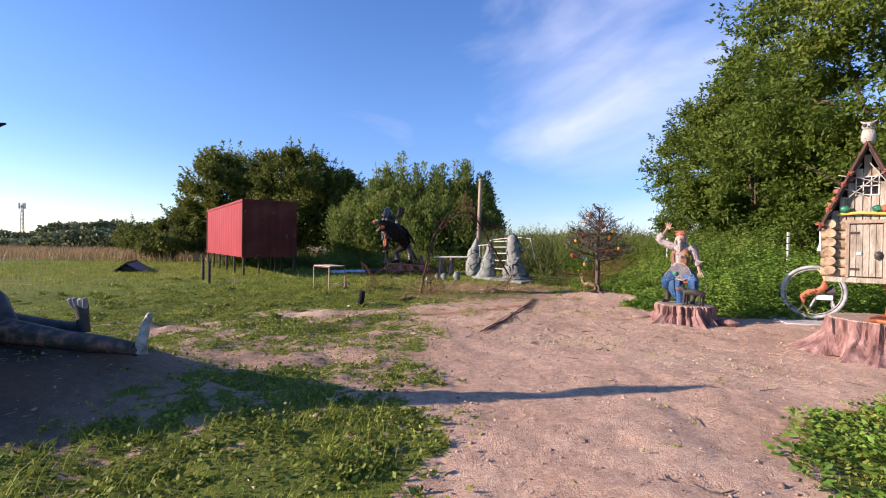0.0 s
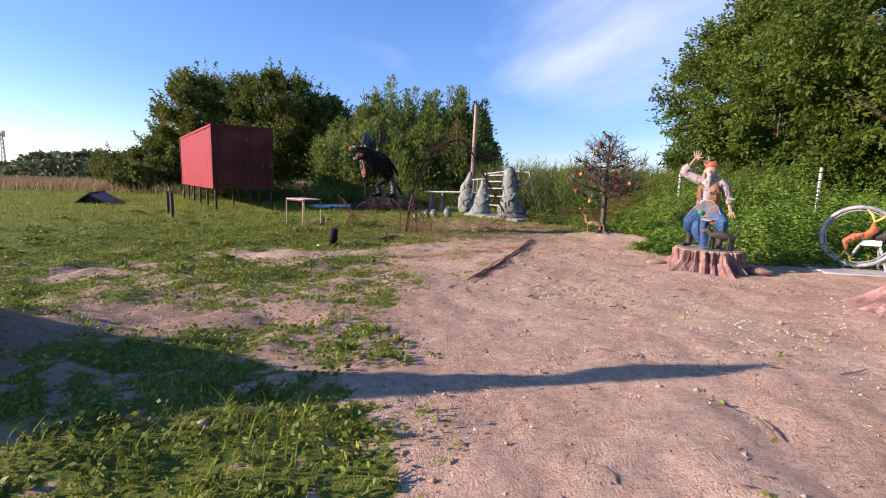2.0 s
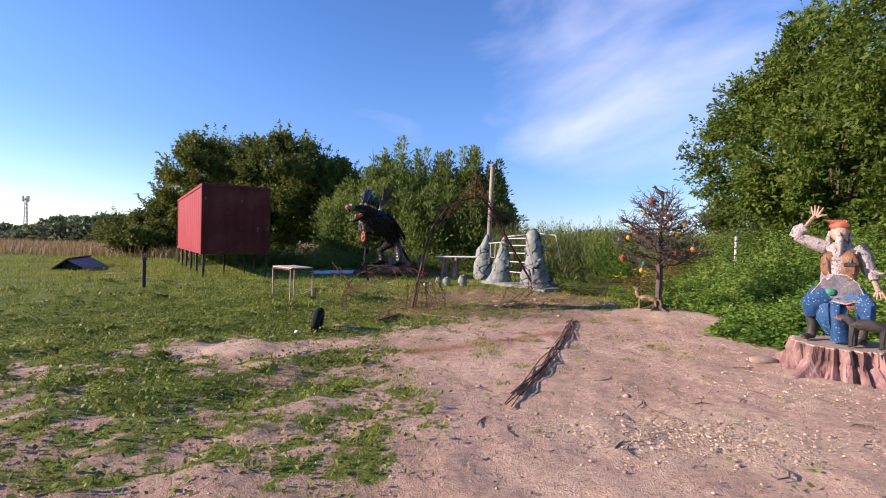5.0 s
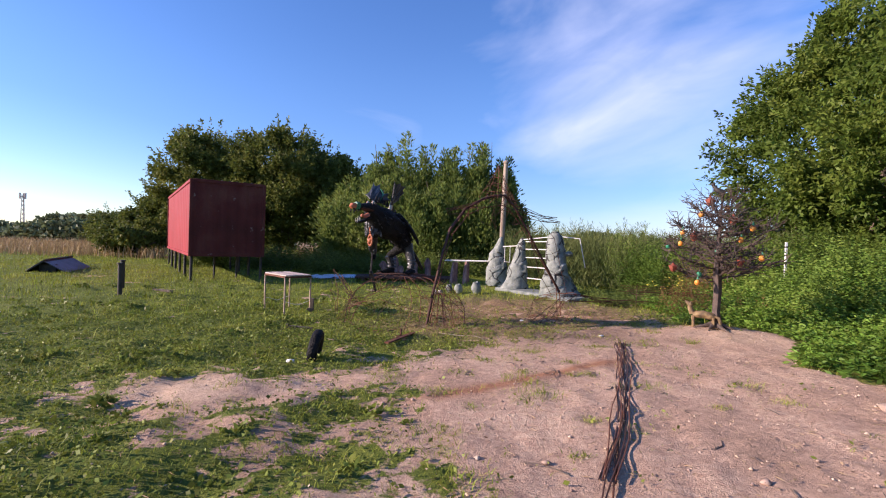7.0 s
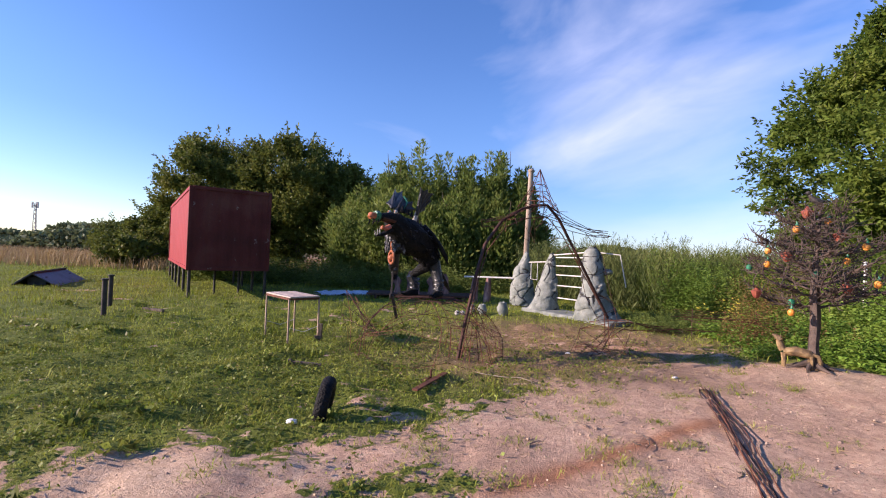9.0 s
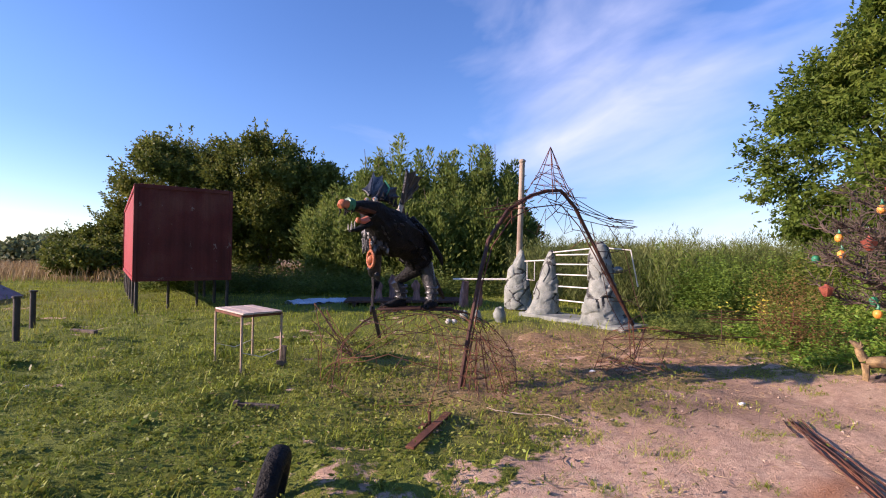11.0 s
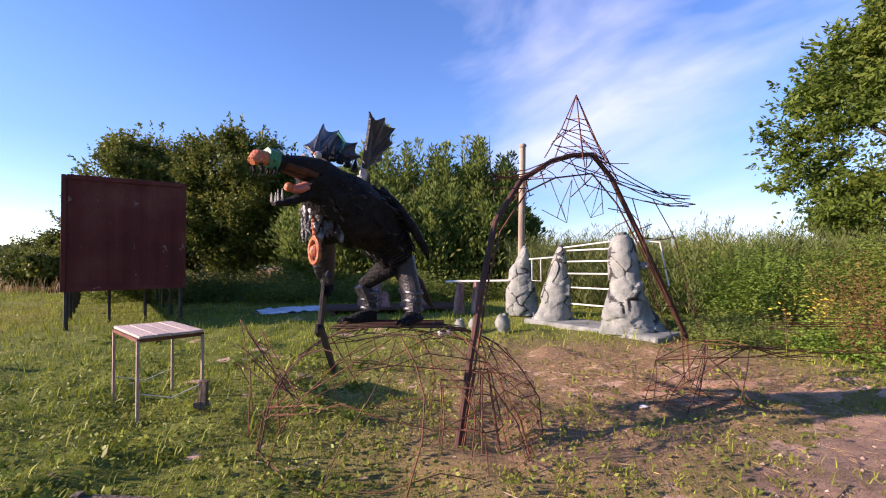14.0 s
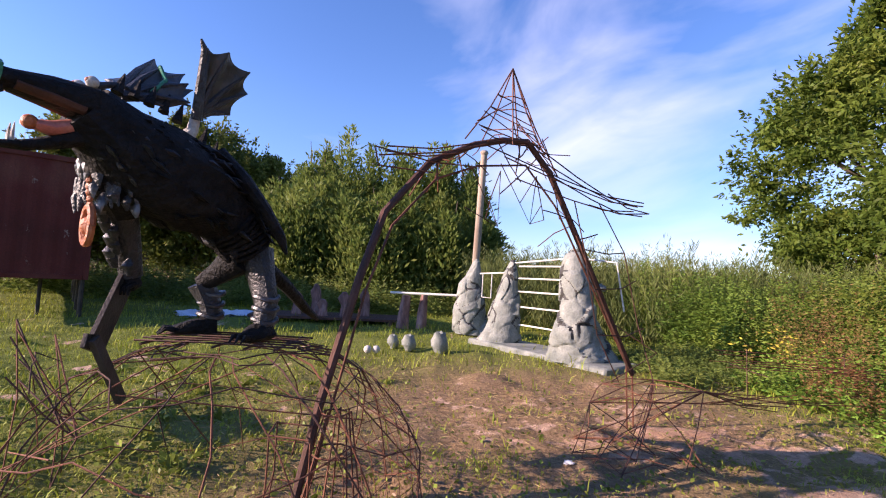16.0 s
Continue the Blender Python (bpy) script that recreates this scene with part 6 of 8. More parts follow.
def make_arch():
    o = Vector((-0.90, 14.0, 0))
    e = base("rebar_arch", -0.90, 14.0)
    L = lambda *ps: [Vector(p) - o for p in ps]
    # the heavy hoop
    hoop = [(-0.90, 14.0, -0.02), (-0.80, 14.10, 0.60), (-0.66, 14.32, 1.30), (-0.55, 14.50, 1.74), (-0.28, 14.78, 2.15), (0.06, 15.06, 2.38), (0.30, 15.16, 2.46), (0.50, 15.18, 2.47), (0.72, 15.28, 2.25), (1.08, 15.48, 1.66), (1.50, 15.76, 0.98), (1.80, 15.97, 0.50)]
    s = Shape()
    s.tube(L(*hoop), 0.026, 8)
    part("hoop", s, M["dark_rust"], e)
    rod(e, "inner_hoop", L((-0.86, 14.06, 0.0), (-0.62, 14.38, 1.24), (-0.50, 14.56, 1.66), (-0.22, 14.84, 2.05), (0.10, 15.08, 2.22), (0.5, 15.2, 2.28), (0.80, 15.34, 1.98), (1.15, 15.55, 1.45), (1.82, 16.0, 0.45)), 0.009, "rust")
    # spire above
    apex = (0.366, 15.25, 3.10)
    feet = [(-0.02, 14.98, 2.40), (0.12, 15.22, 2.42), (0.35, 14.98, 2.38), (0.62, 15.14, 2.38), (0.80, 15.30, 2.22), (0.50, 15.45, 2.40)]
    for f in feet:
        mid = Vector(f).lerp(Vector(apex), 0.45)
        mid += (Vector((0.37, 15.2, mid.z)) - mid) * 0.12
        rod(e, "spire_rod", L(f, mid, apex), 0.006, "rust")
    for u in (0.45, 0.62, 0.20):
        pts = []
        for f in feet + feet[:1]:
            mid = Vector(f).lerp(Vector(apex), u)
            pts.append(mid + (Vector((0.37, 15.2, mid.z)) - mid) * 0.1)
        rod(e, "spire_ring", L(*pts), 0.005, "rust")
    rng = random.Random(6)
    for i in range(9):
        a, b = rng.choice(feet), rng.choice(feet)
        rod(e, "brace", L(Vector(a).lerp(Vector(apex), rng.uniform(0, 0.3)), Vector(b).lerp(Vector(apex), rng.uniform(0.3, 0.6))), 0.0045, "rust")
    # wing-like eaves on both sides
    wr, wl = Vector((1.67, 15.47, 1.99)), Vector((-0.62, 14.36, 2.12))
    for i, p in enumerate([(0.15, 15.10, 2.40), (0.30, 15.05, 2.30), (0.50, 15.12, 2.46), (0.60, 15.25, 2.36), (0.72, 15.30, 2.24), (0.45, 15.35, 2.20)]):
        p = Vector(p)
        end = wr + Vector((rng.uniform(-0.22, 0.02), rng.uniform(-0.08, 0.08), rng.uniform(-0.02, 0.09)))
        rod(e, "eave_rod", L(p, p.lerp(end, 0.45) + Vector((0, 0, -0.05)), p.lerp(end, 0.75) + Vector((0, 0, -0.06)), end), 0.0058, "rust" if i % 2 else "dark_rust")
    rod(e, "eave_rod", L((1.25, 15.35, 2.12), (1.45, 15.42, 2.02), wr), 0.0058, "rust")
    rod(e, "eave_rod", L((1.1, 15.38, 2.02), (1.40, 15.46, 1.97), wr), 0.0058, "rust")
    for i, p in enumerate([(0.05, 15.02, 2.38), (-0.05, 14.95, 2.28), (0.20, 15.12, 2.42), (0.10, 15.2, 2.24)]):
        p = Vector(p)
        end = wl + Vector((rng.uniform(-0.02, 0.15), rng.uniform(-0.06, 0.06), rng.uniform(-0.12, 0.02)))
        rod(e, "eave_rod", L(p, p.lerp(end, 0.5) + Vector((0, 0, -0.03)), end), 0.0055, "rust")
    rod(e, "eave_rod", L((-0.62, 14.36, 2.12), (-0.60, 14.40, 2.02), (-0.25, 14.70, 2.06)), 0.0055, "rust")
    # tangle between the hoops
    line = [Vector(p) for p in hoop[3:11]]
    for i in range(38):
        t = rng.uniform(1, 6.0)
        k = int(t)
        p = line[k].lerp(line[min(k + 1, 7)], t - k)
        q = p + Vector((rng.uniform(-0.28, 0.28), rng.uniform(-0.18, 0.28), rng.uniform(-0.3, 0.12)))
        rod(e, "tangle_rod", L(p, p.lerp(q, 0.5) + Vector((0, 0, rng.uniform(-0.03, 0.03))), q), rng.uniform(0.004, 0.006), "rust" if i % 3 else "dark_rust", 4)
    # hanging triangles
    for a, b, c in (((0.30, 15.2, 2.28), (0.78, 16.2, 1.92), (0.62, 15.3, 2.22)), ((0.62, 15.3, 2.2), (0.90, 16.1, 1.96), (0.78, 16.2, 1.92)), ((0.05, 15.1, 2.22), (0.39, 15.8, 1.83), (0.30, 15.2, 2.22)), ((0.05, 15.5, 1.95), (0.39, 15.8, 1.83), (0.28, 15.6, 2.02)), ((0.8, 15.36, 2.1), (1.0, 15.9, 1.95), (0.92, 15.4, 1.9))):
        rod(e, "hanging_rod", L(a, b, c), 0.0045, "dark_rust", 4)
        rod(e, "hanging_rod", L(c, Vector(a).lerp(Vector(b), 0.6)), 0.0045, "dark_rust", 4)
    # struts and cross ties down the east leg
    for p in (((0.98, 15.40, 2.05), (1.05, 15.30, 1.63), (1.30, 15.60, 0.9), (1.6, 15.8, 0.45)), ((1.2, 15.42, 2.05), (1.63, 15.86, 1.66), (1.80, 15.9, 1.0), (1.95, 15.8, 0.40)), ((1.05, 15.30, 1.63), (1.35, 15.55, 1.62), (1.63, 15.86, 1.66)), ((1.22, 15.5, 1.3), (1.55, 15.7, 1.32), (1.75, 15.86, 1.4)), ((1.3, 15.6, 0.9), (1.62, 15.75, 0.88), (1.86, 15.9, 0.95)), ((1.5, 15.8, 1.0), (1.9, 15.7, 0.75), (1.45, 15.6, 0.5))):
        rod(e, "strut", L(*p), 0.0055, "dark_rust")
    for x, y, z in ((1.80, 15.97, 0.52), (1.72, 15.93, 0.62)):
        rod(e, "prop_rod", L((x, y, z), (x + 0.05, y + 0.04, -0.02)), 0.009, "rust")
    # netted foot of the west leg
    for i in range(8):
        a = 2 * math.pi * i / 8
        rod(e, "foot_rod", L((-0.72 + 0.20 * math.cos(a), 14.05 + 0.18 * math.sin(a), -0.01), (-0.70 + 0.07 * math.cos(a), 14.15 + 0.07 * math.sin(a), 0.56)), 0.005, "rust", 4)
    for z, r in ((0.15, 0.17), (0.35, 0.12), (0.56, 0.07)):
        rod(e, "foot_ring", L(*[(-0.71 + r * math.cos(a), 14.1 + r * math.sin(a), z) for a in [2 * math.pi * k / 9 for k in range(10)]]), 0.005, "rust", 4)
    tagged(e, "pointed gateway arch of rusty pipe and thin reinforcing rods", "metal arch")


make_arch()


def make_loose_frame():
    e = base("tangled_rebar", 1.6, 15.2)
    rng = random.Random(9)
    hubs = [Vector(p) for p in ((0.39, -0.08, 0.55), (0.05, 0.05, 0.42), (-0.45, 0.1, 0.38), (0.30, 0.55, 0.50), (-0.2, 0.5, 0.45))]
    feet = [Vector((-0.62 + 1.0 * rng.random(), -0.5 + 1.0 * rng.random(), -0.01)) for _ in range(14)]
    for i, f in enumerate(feet):
        h = rng.choice(hubs)
        rod(e, "rod", [f, f.lerp(h, 0.55) + Vector((0.02, 0, 0.02)), h], 0.0042, "rust" if i % 2 else "dark_rust")
    for i, h in enumerate(hubs):
        for g in hubs[i + 1:]:
            rod(e, "rod", [h, h.lerp(g, 0.5) + Vector((0, 0, 0.03)), g], 0.0042, "rust")
    for i in range(16):
        a, b = rng.choice(feet), rng.choice(feet)
        if a is not b:
            rod(e, "rod", [a + Vector((0, 0, 0.02)), a.lerp(b, 0.5) + Vector((0, 0, 0.09)), b + Vector((0, 0, 0.02))], 0.0042, "rust")
    for i in range(12):
        h = rng.choice(hubs[:4])
        q = Vector((rng.uniform(1.2, 2.3), rng.uniform(0.3, 1.0), rng.uniform(0.22, 0.42)))
        rod(e, "long_rod", [h, h.lerp(q, 0.5) + Vector((0, 0, -0.04)), q], 0.0045, "rust")
    tagged(e, "tangled loose frame of rusty reinforcing rods on the earth", "metal frame")
    # rods leaning in the weeds farther back
    e = base("rebar_pile", 4.6, 17.3)
    for i in range(8):
        y = rng.uniform(-0.3, 0.3)
        z = rng.uniform(0.35, 0.62)
        rod(e, "rod", [(-0.8 + rng.uniform(-0.3, 0.2), y, z), (0, y + 0.05, z - 0.02), (0.9 + rng.uniform(-0.2, 0.4), y + rng.uniform(-0.1, 0.1), z - rng.uniform(0, 0.12))], 0.005, "rust")
    for x in (-0.7, 0.6):
        rod(e, "prop_rod", [(x, 0, -0.02), (x + 0.05, 0.1, 0.62)], 0.007, "dark_rust")
        rod(e, "cross_rod", [(x, -0.35, 0.36), (x, 0.35, 0.38)], 0.006, "dark_rust")
    tagged(e, "pile of rusty rods resting on props in the weeds", "metal rods")


make_loose_frame()


def make_rods():
    e = base("rebar_bundle", 0.62, 8.40, 0)
    rng = random.Random(12)
    way = [Vector(p) for p in ((0.0, 0.0, 0), (0.40, 1.0, 0), (0.80, 2.1, 0), (1.17, 3.3, 0), (1.48, 4.3, 0), (1.60, 4.75, 0))]
    for i in range(8):
        off = -0.075 + 0.15 * i / 7 + rng.uniform(-0.02, 0.02)
        ph = rng.uniform(0, 6)
        pts = []
        for k in range(16):
            t = k / 15 * 4.9
            j = min(4, int(t))
            p = way[j].lerp(way[j + 1], t - j)
            d = (way[j + 1] - way[j]).normalized()
            n = Vector((d.y, -d.x, 0))
            p = p + n * (off * (0.8 + 0.25 * math.sin(t + ph)) + 0.022 * math.sin(3.1 * t + ph))
            p.z = float(height_at(0.62 + p.x, 8.40 + p.y)) + 0.012 + 0.008 * (i % 4)
            pts.append(p)
        rod(e, "rod", pts[rng.randrange(0, 2):], 0.0055, "dark_rust" if i % 3 == 0 else "rust", 6)
    tagged(e, "bundle of long bent rusty rods lying on the earth", "metal rods")


make_rods()


# ---- the man statue, its stump and the black dog at its feet ----


def make_stump(name, x, y, top, r, foot, seed, label):
    e = base(name, x, y, float(height_at(x, y)) - 0.01)
    rng = random.Random(seed)
    s, sides, levels = Shape(), 190, 12
    V, F = [], []
    flute = [rng.uniform(0.6, 1.4) for _ in range(sides)]
    for i in range(levels + 1):
        u = i / levels
        for k in range(sides):
            a = 2 * math.pi * k / sides
            rr = r + (foot - r) * (1 - u) ** 2.6
            root = 1 + 0.16 * (1 - u) ** 2 * math.sin(5 * a + seed) + 0.08 * (1 - u) * math.sin(11 * a)
            groove = 0.05 * flute[k] * math.sin(17 * a + 2.5 * math.sin(a * 3) + 1.4 * u) * (1 - 0.55 * u)
            groove += (0.022 * math.sin(43 * a + 3 * u + 2 * math.sin(5 * a)) + 0.012 * math.sin(71 * a)) * (1 - 0.3 * u)
            groove -= 0.03 * math.exp(-((u - 0.55) / 0.06) ** 2)
            V.append(((rr * root + groove) * math.cos(a), (rr * root + groove) * math.sin(a), top * u))
    for i in range(levels):
        for k in range(sides):
            a, b = i * sides + k, i * sides + (k + 1) % sides
            F.append((a, b, b + sides, a + sides))
    F.append(tuple(range(sides))[::-1])
    s.add(V, F)
    part("bark", s, M["stump"], e)
    t = Shape()
    ring0 = [(v[0] * 0.99, v[1] * 0.99, top - 0.02) for v in V[-sides:]]
    ring1 = [(v[0] * 0.97, v[1] * 0.97, top + 0.012) for v in V[-sides:]]
    t.add(ring0 + ring1, [(k, (k + 1) % sides, sides + (k + 1) % sides, sides + k) for k in range(sides)] + [tuple(range(sides, 2 * sides)), tuple(range(sides))[::-1]])
    part("cut_top", t, M["stump_top"], e)
    for j in range(9):
        a = rng.uniform(0, 6.28)
        c = Shape()
        c.tube([(r * 1.06 * math.cos(a + 0.02 * q), r * 1.06 * math.sin(a + 0.02 * q), top * (1.0 - 0.16 * q)) for q in range(4)], [0.012, 0.014, 0.01, 0.003], 5)
        part("crack", c, M["boot"], e)
    return tagged(e, label, "stump")


make_stump("carved_stump", 4.70, 10.10, 0.35, 0.50, 0.66, 3, "modelled tree stump with ridged pinkish bark under the statue")
make_stump("carved_stump", 6.15, 7.35, 0.50, 0.62, 0.92, 7, "large modelled tree stump with ridged reddish bark under the hut")


def make_root():
    s = Shape()
    s.ball((0, 0, 0.02), (0.20, 0.12, 0.05), lumps=0.3)
    ob = world_part("flat_stone", s, M["stump_top"], "flat pale stone lying beside the stump", "stone")
    ob.matrix_world = pose(4.02, 10.48, 0.0, 0, 0, 20)
    s = Shape()
    s.ball((0, 0, 0.04), (0.2, 0.12, 0.07), lumps=0.4)
    ob = world_part("flat_stone", s, M["stump"], "brown rounded stone on the earth beside the stump", "stone")
    ob.matrix_world = pose(5.32, 9.72, 0.0, 0, 0, -20)


make_root()


def make_man():
    s = Shape()
    c = Vector((4.64, 10.18, 0))
    ux, vx = Vector((0.8, -0.6, 0)), Vector((-0.6, -0.8, 0))
    shirt, skin, vest, apron, blue, boot, hat, patch = range(8)
    P = lambda u, z, v=0.0: c + ux * u + vx * v + Vector((0, 0, z))
    A = lambda pts: [P(*p) for p in pts]
    yaw = math.degrees(math.atan2(-0.6, 0.8))
    # boots and shins
    s.tube(A([(-0.22, 0.70, 0.08), (-0.20, 0.50, 0.06), (-0.21, 0.41, 0.06)]), [0.065, 0.05, 0.055], 10, boot)
    s.tube(A([(-0.20, 0.395, 0.04), (-0.26, 0.39, 0.15), (-0.28, 0.385, 0.22)]), [0.045, 0.045, 0.025], 9, boot, flat=0.8)
    s.tube(A([(0.27, 0.72, 0.08), (0.26, 0.52, 0.05), (0.24, 0.41, 0.05)]), [0.06, 0.05, 0.05], 10, boot)
    s.tube(A([(0.24, 0.395, 0.02), (0.26, 0.39, 0.14), (0.26, 0.385, 0.2)]), [0.045, 0.045, 0.025], 9, boot, flat=0.8)
    # wide trousers
    s.tube(A([(-0.02, 0.93, 0.0), (-0.13, 0.86, 0.10), (-0.23, 0.78, 0.16), (-0.22, 0.66, 0.12)]), [0.16, 0.15, 0.10, 0.07], 12, blue, lumps=0.3)
    s.tube(A([(0.06, 0.93, 0.0), (0.18, 0.88, 0.10), (0.27, 0.80, 0.16), (0.27, 0.62, 0.11)]), [0.16, 0.15, 0.10, 0.08], 12, blue, lumps=0.3)
    s.tube(A([(0.0, 0.86, 0.10), (0.01, 0.66, 0.14), (0.04, 0.50, 0.13), (0.05, 0.38, 0.12)]), [0.115, 0.085, 0.08, 0.09], 14, blue, lumps=0.5)
    s.tube(A([(-0.10, 0.80, 0.12), (-0.08, 0.62, 0.14), (-0.04, 0.45, 0.12)]), [0.11, 0.09, 0.04], 10, blue, lumps=0.4)
    s.ball(P(0.15, 0.80, 0.20), (0.05, 0.02, 0.04), hat, rot=(0, 0, yaw))
    # body, waistcoat and apron
    s.tube(A([(0.01, 0.92, 0.02), (0.01, 1.10, 0.05), (0.03, 1.30, 0.04), (0.04, 1.46, 0.0), (0.03, 1.54, 0.0)]), [0.17, 0.16, 0.17, 0.16, 0.08], 14, shirt, flat=0.8, lumps=0.2)
    s.ball(P(-0.065, 1.26, 0.14), (0.085, 0.05, 0.16), vest, rot=(0, 0, yaw), lumps=0.2)
    s.ball(P(0.11, 1.25, 0.14), (0.10, 0.055, 0.18), vest, rot=(0, 0, yaw), lumps=0.2)
    s.tube(A([(0.12, 1.20, 0.17), (0.13, 1.10, 0.18), (0.13, 1.05, 0.17)]), [0.06, 0.055, 0.03], 9, vest)
    # straps and pouch over the waistcoat
    s.tube(A([(-0.11, 1.44, 0.13), (-0.07, 1.30, 0.19), (-0.05, 1.16, 0.19)]), [0.016, 0.018, 0.014], 7, boot, flat=0.5)
    s.tube(A([(0.16, 1.44, 0.12), (0.12, 1.30, 0.195), (0.10, 1.16, 0.20)]), [0.016, 0.018, 0.014], 7, boot, flat=0.5)
    s.box(P(0.12, 1.22, 0.205), (0.10, 0.05, 0.13), vest, rot=(0, 0, yaw), bevel=0.25)
    s.box(P(0.12, 1.27, 0.225), (0.11, 0.03, 0.05), boot, rot=(0, 0, yaw), bevel=0.25)
    ap = [(-0.06, 1.16), (-0.14, 1.04), (-0.22, 0.92), (-0.13, 0.87), (0.03, 0.83), (0.10, 0.82), (0.20, 0.86), (0.25, 0.93), (0.20, 1.06), (0.10, 1.15)]
    front = [P(u, z, 0.20 + 0.04 * math.sin(u * 14) + 0.06 * (1.1 - z)) for u, z in ap]
    back = [p - vx * 0.015 for p in front]
    n = len(ap)
    s.add(front + back, [tuple(range(n)), tuple(range(n, 2 * n))[::-1]] + [(k, (k + 1) % n, n + (k + 1) % n, n + k) for k in range(n)], apron)
    s.tube(front + front[:1], 0.008, 6, shirt)
    s.ball(P(-0.04, 0.95, 0.225), (0.045, 0.014, 0.042), patch, rot=(0, 0, yaw))
    # arms: one hand shading the eyes, one hanging open
    s.tube(A([(-0.10, 1.46, 0.02), (-0.24, 1.53, 0.04), (-0.39, 1.60, 0.06)]), [0.085, 0.075, 0.065], 11, shirt, lumps=0.4)
    s.tube(A([(-0.39, 1.59, 0.06), (-0.36, 1.68, 0.08), (-0.30, 1.72, 0.10)]), [0.068, 0.06, 0.05], 11, shirt, lumps=0.5)
    s.tube(A([(-0.30, 1.71, 0.10), (-0.24, 1.80, 0.12), (-0.215, 1.83, 0.12)]), [0.03, 0.035, 0.04], 9, skin, flat=0.6)
    for i, (du, dz) in enumerate(((-0.03, 0.115), (-0.005, 0.125), (0.02, 0.12), (0.05, 0.10))):
        s.tube(A([(-0.22 + 0.012 * i, 1.84, 0.12), (-0.22 + 0.012 * i + du * 0.6, 1.84 + dz * 0.55, 0.13), (-0.22 + 0.012 * i + du, 1.84 + dz, 0.12)]), [0.013, 0.011, 0.006], 6, skin)
    s.tube(A([(-0.195, 1.82, 0.12), (-0.15, 1.845, 0.13), (-0.10, 1.85, 0.12)]), [0.014, 0.012, 0.006], 6, skin)
    s.tube(A([(0.16, 1.47, 0.0), (0.25, 1.36, 0.0), (0.30, 1.20, 0.02)]), [0.085, 0.08, 0.07], 11, shirt, lumps=0.4)
    s.tube(A([(0.30, 1.21, 0.02), (0.34, 1.10, 0.06)]), [0.07, 0.06], 11, shirt, lumps=0.5)
    s.tube(A([(0.335, 1.10, 0.06), (0.36, 1.03, 0.09), (0.375, 0.98, 0.10)]), [0.03, 0.035, 0.035], 9, skin, flat=0.6)
    for i, du in enumerate((-0.03, -0.01, 0.015, 0.045)):
        s.tube(A([(0.36 + 0.012 * i, 0.98, 0.10), (0.36 + 0.012 * i + du * 0.7, 0.93, 0.11), (0.36 + 0.012 * i + du, 0.885, 0.10)]), [0.012, 0.01, 0.006], 6, skin)
    s.tube(A([(0.30, 1.21, 0.07), (0.38, 1.18, 0.10), (0.42, 1.19, 0.10)]), [0.03, 0.02, 0.008], 7, shirt)
    # head as plain rounded forms: long pale beard, orange-red cap with a ragged crest
    s.ball(P(0.02, 1.645, 0.06), (0.085, 0.09, 0.11), skin, rot=(0, 0, yaw), rings=10, sides=14)
    s.tube(A([(0.02, 1.62, 0.11), (0.02, 1.53, 0.15), (0.03, 1.46, 0.16), (0.03, 1.38, 0.165)]), [0.036, 0.042, 0.034, 0.01], 11, shirt, lumps=0.6)
    s.tube(A([(-0.065, 1.66, 0.03), (-0.08, 1.56, 0.05), (-0.06, 1.46, 0.08)]), [0.02, 0.024, 0.01], 8, shirt, lumps=0.4)
    s.tube(A([(0.105, 1.66, 0.03), (0.12, 1.56, 0.05), (0.10, 1.46, 0.08)]), [0.02, 0.024, 0.01], 8, shirt, lumps=0.4)
    s.tube(A([(0.02, 1.64, 0.15), (0.02, 1.60, 0.17)]), [0.014, 0.018], 7, skin)
    s.ball(P(0.02, 1.72, 0.05), (0.098, 0.10, 0.075), hat, rot=(0, 0, yaw), lumps=0.25)
    for i in range(8):
        u = -0.06 + 0.02 * i
        s.tube(A([(u * 0.8, 1.74, 0.08), (u * 1.0, 1.775, 0.11), (u * 1.25 - 0.02, 1.785, 0.12)]), [0.024, 0.018, 0.006], 6, hat)
    world_part("man_statue", s, [M[k] for k in ("shirt", "skin", "vest", "apron", "trousers", "boot", "cap", "green_paint")], "painted statue of a bearded villager shading his eyes", "statue")
    d = Shape()
    d.tube(A([(0.14, 0.60, 0.30), (0.28, 0.62, 0.30), (0.42, 0.58, 0.26), (0.48, 0.56, 0.24)]), [0.055, 0.06, 0.06, 0.04], 10, 0, lumps=0.3)
    d.tube(A([(0.16, 0.62, 0.30), (0.10, 0.68, 0.32), (0.03, 0.68, 0.33)]), [0.05, 0.045, 0.02], 9, 0, lumps=0.2)
    d.tube(A([(0.06, 0.66, 0.33), (0.0, 0.665, 0.34)]), [0.022, 0.012], 7, 1)
    for u, v in ((0.16, 0.34), (0.20, 0.25), (0.42, 0.29), (0.47, 0.21)):
        d.tube(A([(u, 0.58, v), (u - 0.01, 0.46, v), (u - 0.01, 0.365, v), (u - 0.03, 0.362, v + 0.02)]), [0.03, 0.022, 0.02, 0.014], 7, 0)
    d.tube(A([(0.48, 0.58, 0.24), (0.53, 0.70, 0.22), (0.50, 0.80, 0.22), (0.45, 0.82, 0.22)]), [0.018, 0.013, 0.012, 0.006], 7, 0)
    d.tube(A([(0.11, 0.71, 0.30), (0.12, 0.76, 0.28)]), [0.02, 0.004], 6, 0)
    world_part("dog_statue", d, [M["boot"], M["orange_paint"]], "small black dog statue standing on the carved stump", "statue")


make_man()


# ---- the iron tree with its ornaments, and the fox statue ----


